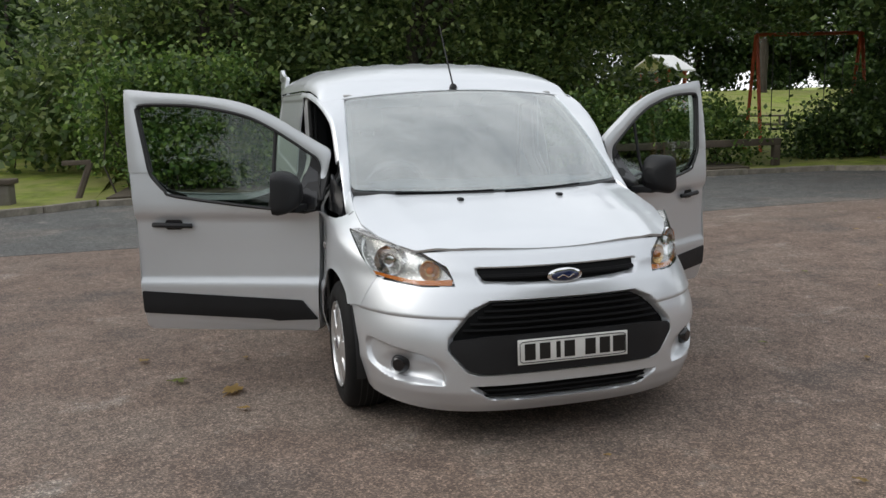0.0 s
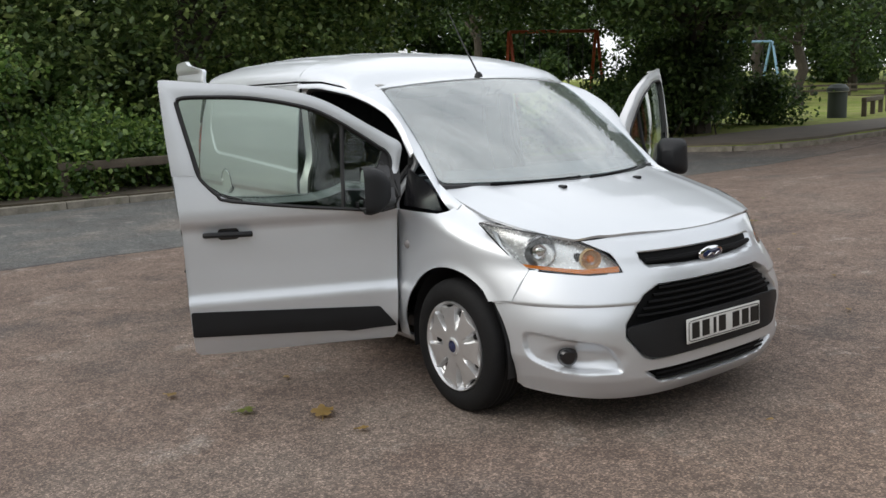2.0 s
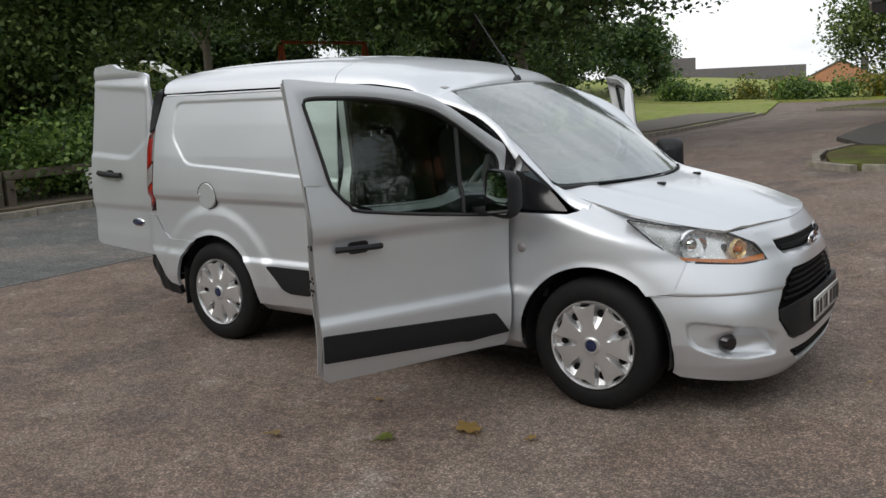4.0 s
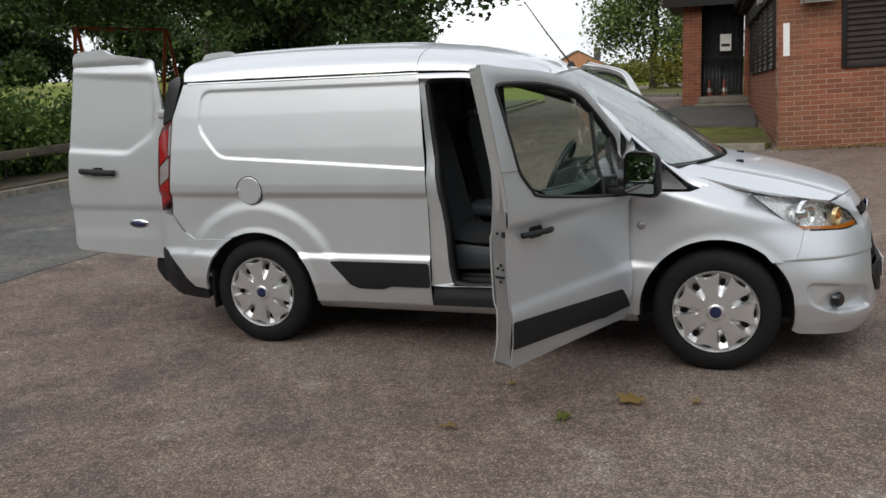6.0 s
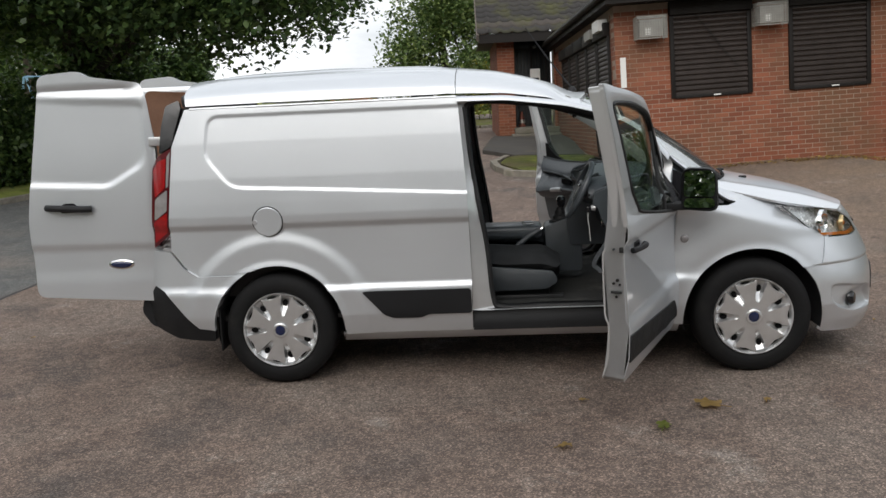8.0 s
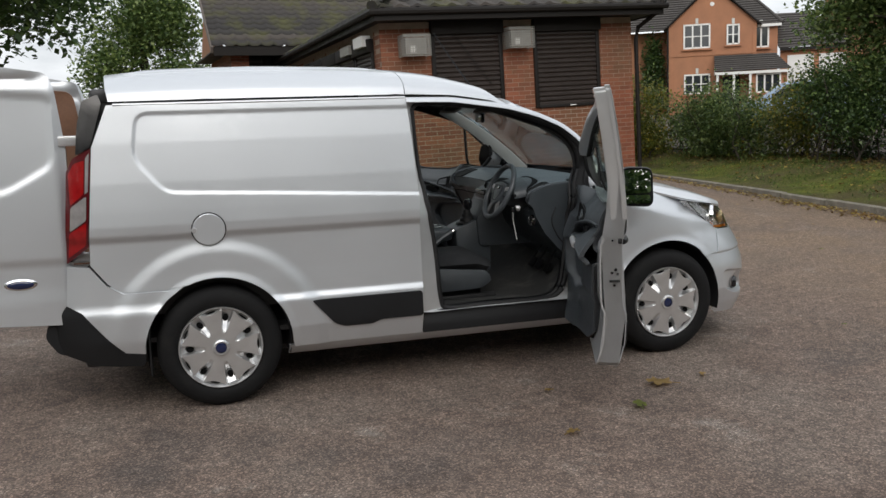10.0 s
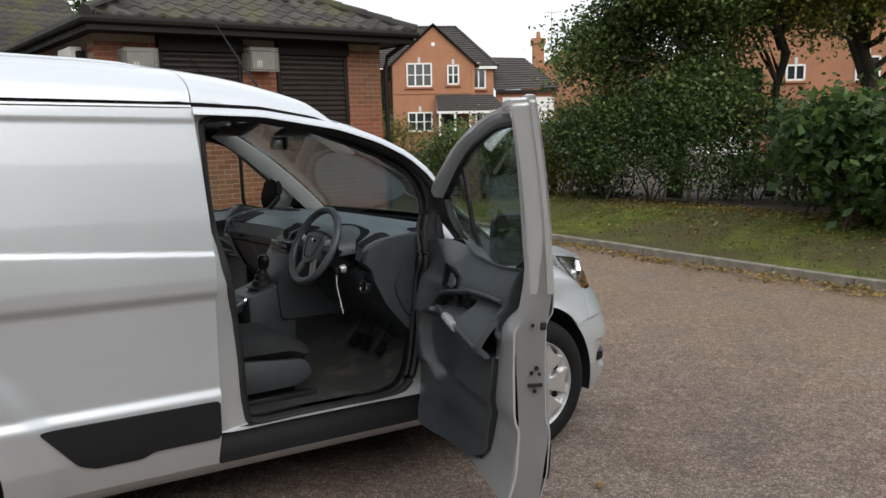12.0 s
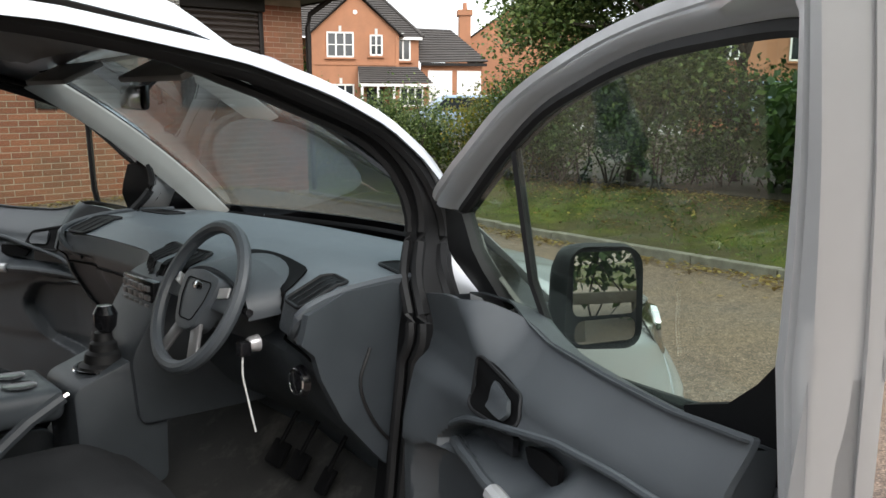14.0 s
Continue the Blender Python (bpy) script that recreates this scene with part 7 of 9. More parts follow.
# right of the drive: shrub tree beside the entrance wing
tree("leafy_tree", (-1.2, 36.3), 9.5, blob(13, (-1.5, 1.8), (-1.6, 1.6), (1.6, 8.6), (1.2, 1.8), 170), MID_LEAF, 1000, 30, 0.19, "leafy light green tree beyond the entrance wing", 171, 0.2, 0.4, forks=14)
bush("hedge_bush", (-0.2, 33.5), blob(5, (-1.2, 1.4), (-0.8, 0.8), (0.5, 1.7), (0.8, 1.1), 176), GOLD_LEAF, 160, 22, 0.14, "yellow-green bush at the end of the drive", 177, 0.25)
tree("leafy_tree", (8.5, 27), 10, blob(8, (-2.5, 2.5), (-2, 2), (4, 8.5), (1.7, 2.4), 172), MID_LEAF, 500, 26, 0.2, "tall tree behind the brick building", 173, 0.25, 0.45)
# hedge between the verge and the houses
for k, (x, y) in enumerate(((9.6, 11.6), (10.3, 10.4), (10.6, 9.1), (10.7, 7.8), (10.9, 6.6), (11.4, 5.5), (12.2, 4.5), (13.1, 3.6), (14.0, 2.6), (14.8, 1.4))):
    bush("hedge_bush", (x, y), blob(10, (-0.55, 0.55), (-0.7, 0.7), (0.12, 1.2 if k < 4 else 1.45), (0.38, 0.58), 180 + k), DARK_LEAF if k > 3 else (MID_LEAF if k % 3 else GOLD_LEAF), 380, 24, 0.06, "loose dark green hedge behind the verge", 190 + k, 0.15, 12)
tree("hawthorn_tree", (11.95, 6.0), 8.0, blob(34, (-1.0, 1.0), (-1.3, 1.3), (1.3, 6.4), (0.5, 0.8), 200), MID_LEAF, 3600, 34, 0.08, "drooping dark tree in the hedge", 201, 0.15, 0.24, forks=14)
tree("yellowing_tree", (14.6, 4.2), 7.6, blob(18, (-1.8, 1.8), (-2.2, 1.8), (2.9, 5.4), (0.55, 0.95), 202), GOLD_LEAF, 1500, 30, 0.09, "tree with yellowing leaves in the hedge", 203, 0.15, 0.3, forks=14)
tree("yellowing_tree", (17.0, 0.6), 7.6, blob(10, (-2.0, 2.0), (-2.2, 2.2), (3.2, 5.6), (0.9, 1.4), 206), GOLD_LEAF, 900, 28, 0.11, "tree with yellowing leaves in the hedge", 207, 0.15, 0.3, forks=14)
tree("yellowing_tree", (13.6, 5.2), 7.0, blob(10, (-1.2, 1.2), (-1.5, 1.3), (3.2, 5.4), (0.5, 0.85), 208), GOLD_LEAF, 800, 28, 0.09, "slender tree with yellowing leaves in the hedge", 209, 0.1, 0.28, forks=10)
bush("hydrangea_bush", (10.55, 1.75), blob(10, (-0.55, 0.7), (-1.0, 0.8), (0.35, 1.45), (0.4, 0.65), 204), ROUND_LEAF, 420, 14, 0.155, "large-leaved green bush on the verge", 205, 0.17, 14)
for k, (x, y) in enumerate(((12.6, 0.2), (13.2, -2.2), (14.4, -5.5), (12.2, 2.4))):
    bush("dark_shrub", (x, y), blob(6, (-0.9, 0.9), (-1.2, 1.2), (0.5, 1.7), (0.6, 0.9), 210 + k), DARK_LEAF, 260, 22, 0.1, "dark shrub behind the verge", 220 + k, 0.2)
# trees and bushes along the open side, behind the walk
for k in range(9):
    x = -9 + 3.1 * k
    bush("boundary_bush", (x, -11.2 - 0.4 * math.sin(k * 1.7)), blob(6, (-1.5, 1.5), (-0.7, 0.7), (0.4, 1.9), (0.7, 1.0), 500 + k), DARK_LEAF, 230, 20, 0.15, "green bush along the boundary rail", 510 + k, 0.26)
for k in range(6):
    x = -10 + 4.8 * k
    tree("boundary_tree", (x, -15.5 + 0.8 * math.sin(k * 2.3)), 8.5, blob(8, (-2.2, 2.2), (-1.8, 1.8), (1.6, 6.8), (1.6, 2.3), 530 + k), DARK_LEAF, 620, 28, 0.2, "dark tree along the boundary of the car park", 540 + k, 0.22, 0.45)


# ---- the brick building ----
WALL_AT, WALL_TURN = (3.287, 8.855), 2.9
pavilion = thing("brick_pavilion", "single-storey red brick pavilion with closed shutters and a tiled roof", "building", (WALL_AT[0], WALL_AT[1], 0.40), WALL_TURN)
pavilion.matrix_basis = pose(WALL_AT[0], WALL_AT[1], 0.40, -1.74, -1.74, WALL_TURN)
# own frame: x along the front wall (0 to 4.8), y into the building, z up from its base
LONG, EAVE = 4.783, 2.50
SHUT = ((0.911, 2.152), (2.818, 4.057))


def solid(name, x0, x1, y0, y1, z0, z1, mat, parent=None, label="", bevel=0.0):
    return part(name, block(x0, x1, y0, y1, z0, z1, bevel), mat, parent or pavilion, label, smooth=bevel > 0)


bm = bmesh.new()
block(0.0, LONG, 0.005, 0.30, -0.4, EAVE, bm=bm)
part("front_wall_core", bm, MORTAR, pavilion)
part("side_wall_core", block(0.005, 0.30, 0.30, 8.6, -0.4, EAVE), MORTAR, pavilion)
part("back_wall_core", block(LONG - 0.3, LONG - 0.005, 0.30, 8.6, -0.4, EAVE), MORTAR, pavilion)

BRICK_ME = bpy.data.meshes.new("brick")
bb = block(-0.1075, 0.1075, 0.0, 0.05, -0.0325, 0.0325, 0.004, 1)
bb.to_mesh(BRICK_ME)
bb.free()
BRICK_ME.materials.append(BRICK)


def lay_bricks(parent, length, courses, m, holes, near, z0=-0.3):
    """Stretcher courses along x, cut to fit at openings and ends; near(x, z) says which bricks are parts of their own."""
    joined = bmesh.new()
    for c in range(courses):
        z = z0 + 0.075 * (c + 0.5)
        spans, left = [], 0.0
        for lo, hi, bottom, top in sorted(holes):
            if bottom < z < top:
                spans.append((left, lo))
                left = hi
        spans.append((left, length))
        x = 0.1125 if c % 2 == 0 else 0.0
        while x < length + 0.11:
            for lo, hi in spans:
                a, b = max(lo, x - 0.1075), min(hi, x + 0.1075)
                if b - a < 0.025:
                    continue
                cx, w = (a + b) / 2, (b - a) / 2
                mm = m @ Matrix.Translation((cx, random.uniform(-0.002, 0.002), z))
                if near(cx, z) and w > 0.1:
                    ob = new("brick", BRICK_ME)
                    ob.parent = parent
                    ob.matrix_basis = mm
                else:
                    q = bmesh.new()
                    bmesh.ops.create_cube(q, size=1.0, matrix=mm @ Matrix.Translation((0, 0.02, 0)) @ Matrix.Diagonal((2 * w, 0.04, 0.065, 1)))
                    merge_fast(joined, q)
            x += 0.225
    return joined


def merge_fast(bm, q):
    vm = {v: bm.verts.new(v.co) for v in q.verts}
    for f in q.faces:
        bm.faces.new([vm[v] for v in f.verts])
    q.free()


front_holes = [(SHUT[0][0] - 0.02, SHUT[0][1] + 0.02, 0.94, 3), (SHUT[1][0] - 0.02, SHUT[1][1] + 0.02, 0.94, 3)]
# roller shutters
def shutter(x0, x1, z0, z1, m, slats=16):
    s = thing("roller_shutter", "", "")
    s.parent = pavilion
    tagged(s, "closed dark brown roller shutter")
    s.matrix_basis = m
    part("shutter_box", block(x0 - 0.04, x1 + 0.04, -0.11, 0.03, z1 - 0.02, z1 + 0.20, 0.012), FASCIA, s)
    for x in (x0, x1):
        part("guide_rail", block(x - 0.035, x + 0.035, -0.045, 0.03, z0 - 0.02, z1, 0.006), FASCIA, s)
    h = (z1 - z0) / slats
    for k in range(slats):
        z = z0 + h * k
        prof = [(-0.006, z), (-0.026, z + h * 0.3), (-0.026, z + h * 0.65), (-0.006, z + h * 0.97), (0.006, z + h * 0.97), (0.006, z)]
        part("slat", extruded(prof, "x", x0 + 0.03, x1 - 0.03), SHUTTER, s)
    part("bottom_rail", block(x0 + 0.03, x1 - 0.03, -0.035, 0.0, z0 - 0.03, z0 + 0.025, 0.006), FASCIA, s)
    part("pull_grip", block((x0 + x1) / 2 + 0.02, (x0 + x1) / 2 + 0.14, -0.04, -0.034, z0 - 0.012, z0 + 0.006), WHITE_PAINT, s)
    return s


for a, b in SHUT:
    shutter(a, b, 0.985, 2.30, Matrix.Identity(4))
for k in range(5):
    y0 = 0.45 + 1.25 * k
    shutter(-(y0 + 1.1), -y0, 1.06, 2.1, Matrix.Rotation(radians(-90), 4, "Z"), 13)
solid("lit_box_sign", -0.18, -0.02, 0.5, 1.1, 2.18, 2.36, WHITE_PAINT, None, "pale boxed lamp under the eaves")
solid("lit_box_sign", -0.16, -0.02, 1.5, 2.2, 2.14, 2.30, CAGE)
solid("wall_notice", 0.07, 0.16, -0.02, 0.0, 1.2, 1.68, WHITE_PAINT, None, "white notice on the corner of the wall")

# caged air units
for x0, z0 in ((0.309, 1.93), (2.205, 2.0)):
    ac = thing("caged_air_unit", "", "")
    ac.parent = pavilion
    tagged(ac, "small air unit inside a galvanised mesh cage")
    ac.matrix_basis = pose(x0, -0.005, z0)
    part("unit_case", block(0.05, 0.41, -0.26, 0.0, 0.03, 0.30, 0.01), surface("grey_unit_case", (0.3, 0.29, 0.27), 0.6), ac)
    part("unit_label", block(0.12, 0.22, -0.263, -0.26, 0.06, 0.17), WHITE_PAINT, ac)
    b = bmesh.new()
    for k in range(13):
        x = 0.47 * k / 12
        block(x - 0.004, x + 0.004, -0.304, -0.296, 0, 0.35, bm=b)
        for yy in np.linspace(-0.3, 0, 8):
            pass
    for k in range(10):
        z = 0.35 * k / 9
        block(-0.004, 0.474, -0.304, -0.296, z - 0.004, z + 0.004, bm=b)
        for xx in (0.0, 0.47):
            block(xx - 0.004, xx + 0.004, -0.3, 0.0, z - 0.004, z + 0.004, bm=b)
    for k in range(8):
        y = -0.3 * k / 7
        for xx in (0.0, 0.47):
            block(xx - 0.004, xx + 0.004, y - 0.004, y + 0.004, 0, 0.35, bm=b)
        block(0, 0.47, y - 0.004, y + 0.004, 0.346, 0.354, bm=b)
    part("mesh_cage", b, CAGE, ac, "", False)
part("cable", tube([(1.28, -0.05, 2.30), (1.5, -0.06, 2.0), (1.72, -0.05, 1.7), (1.95, -0.05, 1.42)], 0.007, 5), INK, pavilion)

# roof: eaves board, soffit, hipped tiled slopes
OVF, OVL, OVR = 0.50, 0.20, 0.34
part("soffit", block(-OVL, LONG + OVR, -OVF, 9.0, EAVE, EAVE + 0.03), FASCIA, pavilion)
b = bmesh.new()
block(-OVL - 0.02, LONG + OVR + 0.02, -OVF - 0.02, -OVF + 0.005, EAVE - 0.02, EAVE + 0.16, bm=b)
block(-OVL - 0.02, -OVL + 0.005, -OVF + 0.005, 9.0, EAVE - 0.02, EAVE + 0.16, bm=b)
block(LONG + OVR - 0.005, LONG + OVR + 0.02, -OVF + 0.005, 9.0, EAVE - 0.02, EAVE + 0.16, bm=b)
part("fascia_board", b, FASCIA, pavilion)
part("gutter", tube([(-OVL - 0.07, 8.9, EAVE + 0.12), (-OVL - 0.07, -OVF - 0.07, EAVE + 0.12), (LONG + OVR + 0.07, -OVF - 0.07, EAVE + 0.12)], 0.055, 8), FASCIA, pavilion)
part("downpipe", tube([(LONG + OVR, -OVF, EAVE + 0.08), (LONG + 0.1, -0.08, EAVE - 0.2), (LONG + 0.06, -0.06, EAVE - 0.4), (LONG + 0.06, -0.06, -0.3)], 0.04, 8), FASCIA, pavilion, "dark brown downpipe")
PITCH = math.tan(radians(26))
EL, ER, EF = -OVL - 0.05, LONG + OVR + 0.05, -OVF - 0.05
HALF = (ER - EL) / 2
MIDX = (ER + EL) / 2
RIDGE = HALF * PITCH


def roof_plane(kind, u, v):
    """u along the eave, v up the slope (plan distance)."""
    z = EAVE + 0.15 + v * PITCH
    if kind == "front":
        return Vector((u, EF + v, z))
    return Vector((EL + v, u, z))


def tile_course(bm, kind, v, u0, u1, pitch=0.30):
    """One course of rolled tiles, lapping the course below."""
    n = max(2, int((u1 - u0) / 0.05))
    low, high, under = [], [], []
    for i in range(n + 1):
        u = u0 + (u1 - u0) * i / n
        wave = 0.034 * max(0.0, math.sin(2 * math.pi * u / pitch)) - 0.006 * math.cos(2 * math.pi * u / pitch)
        jog = 0.004 * math.sin(u * 13.7 + v * 31)
        low.append(bm.verts.new(roof_plane(kind, u, v) + Vector((0, 0, 0.045 + wave + jog))))
        under.append(bm.verts.new(roof_plane(kind, u, v) + Vector((0, 0, 0.005 + wave))))
        high.append(bm.verts.new(roof_plane(kind, u, v + 0.34) + Vector((0, 0, 0.012 + wave))))
    for i in range(n):
        bm.faces.new([low[i], low[i + 1], high[i + 1], high[i]])
        bm.faces.new([under[i], under[i + 1], low[i + 1], low[i]])


TILE_ME = bpy.data.meshes.new("roof_tile")
b = bmesh.new()
rows = []
for v, lift in ((0.0, 0.002), (0.0, 0.05), (0.36, 0.02)):
    rows.append([b.verts.new((0.30 * i / 8 - 0.15, v, v * PITCH + lift + 0.034 * max(0.0, math.sin(2 * math.pi * (i / 8 - 0.1))) - 0.008 * math.cos(2 * math.pi * i / 8))) for i in range(9)])
for r0, r1 in zip(rows, rows[1:]):
    for i in range(8):
        b.faces.new([r0[i], r0[i + 1], r1[i + 1], r1[i]])
for f in b.faces:
    f.smooth = True
for e in b.edges:
    e.smooth = all(v in rows[1] for v in e.verts) is False
b.to_mesh(TILE_ME)
b.free()
TILE_ME.materials.append(TILE)
b = bmesh.new()
v = 0.0
while v < HALF - 0.05:
    lo, hi = EL + v, ER - v
    for k in range(int((hi - lo) / 0.295)):
        ob = new("roof_tile", TILE_ME)
        ob.parent = pavilion
        p = roof_plane("front", lo + 0.15 + 0.295 * k + 0.5 * ((hi - lo) % 0.295), v)
        ob.matrix_basis = Matrix.Translation(p + Vector((0, 0, random.uniform(-0.005, 0.005)))) @ Matrix.Rotation(radians(random.uniform(-1.2, 1.2)), 4, "Z")
    v += 0.27
v = 0.0
while v < HALF - 0.05:
    tile_course(b, "side", v, EF + v, 9.0)
    v += 0.27
tagged(part("roof_tiles", b, TILE, pavilion, "dark mossy rolled roof tiles", True, 0.9), kind="stuff")
b = bmesh.new()
q = [b.verts.new(p) for p in ((EL, EF, EAVE + 0.14), (ER, EF, EAVE + 0.14), (MIDX, EF + HALF, EAVE + 0.14 + RIDGE))]
b.faces.new(q)
part("roof_underlay", b, FASCIA, pavilion)
for x0 in (EL, ER):
    p0 = Vector((x0, EF, EAVE + 0.2))
    p1 = Vector((MIDX, EF + HALF, EAVE + 0.2 + RIDGE))
    for k in range(9):
        a, c = p0.lerp(p1, k / 9), p0.lerp(p1, (k + 1.08) / 9)
        part("hip_tile", tube([a, c], 0.10, 8, taper=0.085), TILE, pavilion)
part("ridge", tube([(MIDX, EF + HALF, EAVE + 0.2 + RIDGE), (MIDX, 9.0, EAVE + 0.2 + RIDGE)], 0.10, 8), TILE, pavilion)
b = bmesh.new()
q = [b.verts.new(p) for p in ((ER - 0.05, EF + 0.05, EAVE + 0.15), (ER - 0.05, 9.0, EAVE + 0.15), (MIDX, 9.0, EAVE + 0.15 + RIDGE), (MIDX, EF + HALF, EAVE + 0.15 + RIDGE))]
b.faces.new(q)
part("far_roof_slope", b, TILE, pavilion)

# entrance wing at the far end
wing = thing("entrance_wing", "brick entrance wing with a dark doorway under a tiled roof", "building", (1.35, 17.0, 0.45), 2)
b = bmesh.new()
block(0.0, 0.42, 0.0, 0.5, -0.2, 2.75, bm=b)
block(1.42, 2.0, 0.0, 0.5, -0.2, 2.75, bm=b)
block(0.0, 0.3, 0.5, 6.0, -0.2, 2.75, bm=b)
part("brick_pier", b, MORTAR, wing, "", False)
part("porch_recess", block(0.42, 1.42, 0.9, 1.0, -0.2, 2.75), DARK_GLASS, wing, "dark glazed entrance", False)
gate = thing("security_gate", "", "")
gate.parent = wing
for k in range(11):
    part("gate_bar", tube([(0.47 + 0.09 * k, 0.62, 0.3), (0.47 + 0.09 * k, 0.62, 2.3)], 0.011, 6), FASCIA, gate)
for z in (0.34, 1.2, 2.26):
    part("gate_rail", block(0.43, 1.41, 0.605, 0.635, z - 0.02, z + 0.02), FASCIA, gate)
for x in (0.45, 0.92, 1.39):
    part("door_mullion", block(x - 0.03, x + 0.03, 0.84, 0.9, 0.1, 2.4), FASCIA, wing)
part("step", block(0.3, 1.7, -0.55, 0.9, -0.2, 0.12, 0.02), CONCRETE, wing)
part("step", block(0.38, 1.6, -0.25, 0.9, 0.12, 0.27, 0.02), CONCRETE, wing)
part("door_notice", block(0.86, 1.12, 0.58, 0.59, 1.35, 1.75), WHITE_PAINT, wing)
part("notice_text_bar", block(0.89, 1.09, 0.576, 0.58, 1.45, 1.52), INK, wing)
part("wing_fascia", block(-0.45, 3.0, -0.45, -0.40, 2.40, 2.62), FASCIA, wing)
part("wing_soffit", block(-0.45, 3.0, -0.40, 6.0, 2.52, 2.55), FASCIA, wing)
b = bmesh.new()
for k in range(13):
    v = 0.27 * k
    n = 120
    rows = [[], [], []]
    for i in range(n + 1):
        u = -0.5 + 4.6 * i / n
        w = 0.034 * max(0.0, math.sin(2 * math.pi * u / 0.3))
        rows[0].append(b.verts.new((u, -0.48 + v, 2.62 + v * 0.55 + w + 0.05)))
        rows[1].append(b.verts.new((u, -0.48 + v, 2.62 + v * 0.55 + w)))
        rows[2].append(b.verts.new((u, -0.48 + v + 0.34, 2.62 + (v + 0.34) * 0.55 + w)))
    for i in range(n):
        b.faces.new([rows[0][i], rows[0][i + 1], rows[2][i + 1], rows[2][i]])
        b.faces.new([rows[1][i], rows[1][i + 1], rows[0][i + 1], rows[0][i]])
tagged(part("roof_tiles", b, TILE, wing, "mossy rolled roof tiles", True, 0.9), kind="stuff")
part("gable_board", extruded([(-0.5, 2.60), (3.05, 4.56), (3.05, 4.36), (-0.4, 2.46)], "x", -0.52, -0.46), surface("grey_gable_board", (0.2, 0.17, 0.15), 0.8), wing)
part("gable_wall", extruded([(-0.4, 2.54), (3.05, 4.42), (6.0, 2.54)], "x", -0.30, -0.2), HOUSE_BRICK, wing)
def cone_thing(x, y):
    c = thing("traffic_cone", "orange traffic cone standing on the entrance step", "traffic cone", (x, y, 0.42 + 0.27), group="traffic cones")
    b = lathe([(0.025, 0.42), (0.03, 0.4), (0.1, 0.03), (0.1, 0.0)], 16)
    b.transform(Matrix.Rotation(radians(90), 4, "X"))
    part("cone_body", b, SHADED_ORANGE, c)
    part("cone_base", block(-0.17, 0.17, -0.17, 0.17, 0.0, 0.03, 0.01), SHADED_ORANGE, c)
    b = lathe([(0.054, 0.27), (0.084, 0.12)], 16)
    b.transform(Matrix.Rotation(radians(90), 4, "X"))
    part("cone_band", b, CAGE, c)


cone_thing(1.95, 17.7)
cone_thing(2.3, 17.72)
# bricks of the near walls, last
jb = lay_bricks(pavilion, LONG, 36, Matrix.Identity(4), front_holes, lambda x, z: z < 1.1 and x < 4.0 and z > -0.05)
tagged(part("brickwork", jb, BRICK, pavilion, "red stretcher-bond brickwork", False), kind="stuff")
js = lay_bricks(pavilion, 8.4, 36, Matrix.Rotation(radians(-90), 4, "Z") @ Matrix.Translation((-8.4, 0, 0)), [(8.4 - (0.45 + 1.25 * k) - 1.12, 8.4 - (0.45 + 1.25 * k) + 0.02, 1.02, 3) for k in range(5)], lambda x, z: False)
tagged(part("side_brickwork", js, BRICK, pavilion, "", False), kind="stuff")
jr = lay_bricks(pavilion, 4.0, 36, Matrix.Translation((LONG, 0, 0)) @ Matrix.Rotation(radians(90), 4, "Z"), [], lambda x, z: False)
tagged(part("end_brickwork", jr, BRICK, pavilion, "", False), kind="stuff")
jp = lay_bricks(wing, 0.42, 39, Matrix.Translation((0, -0.012, 0)), [], lambda x, z: False, -0.2)
tagged(part("pier_brickwork", jp, BRICK, wing, "red stretcher-bond brickwork", False), kind="stuff")
jp = lay_bricks(wing, 0.58, 39, Matrix.Translation((1.42, -0.012, 0)), [], lambda x, z: False, -0.2)
tagged(part("pier_brickwork", jp, BRICK, wing, "red stretcher-bond brickwork", False), kind="stuff")
jp = lay_bricks(wing, 6.0, 39, Matrix.Rotation(radians(-90), 4, "Z") @ Matrix.Translation((-6.0, -0.012, 0)), [], lambda x, z: False, -0.2)
tagged(part("wing_brickwork", jp, BRICK, wing, "red stretcher-bond brickwork", False), kind="stuff")


# ---- houses beyond ----
def house_window(parent, x, z, w, h, y=0.0, cols=2, rows=2):
    wn = thing("window", "", "")
    wn.parent = parent
    wn.matrix_basis = pose(x, y, z)
    b = bmesh.new()
    f = 0.07
    block(0, w, -0.06, 0.02, 0, f, bm=b)
    block(0, w, -0.06, 0.02, h - f, h, bm=b)
    for k in range(cols + 1):
        xx = k * (w - f) / cols
        block(xx, xx + f, -0.06, 0.02, 0.0, h, bm=b)
    for k in range(1, rows):
        block(0, w, -0.05, 0.02, h * k / rows - 0.02, h * k / rows + 0.02, bm=b)
    part("window_frame", b, WHITE_PAINT, wn, "white window frame", False)
    part("pane", block(f / 2, w - f / 2, -0.01, 0.0, f / 2, h - f / 2), DARK_GLASS, wn, "", False)
    part("sill", block(-0.08, w + 0.08, -0.12, 0.0, -0.08, -0.005), HOUSE_BRICK, wn, "", False)
    part("keystone", block(w / 2 - 0.06, w / 2 + 0.06, -0.03, 0.0, h + 0.02, h + 0.26), CREAM, wn, "", False)


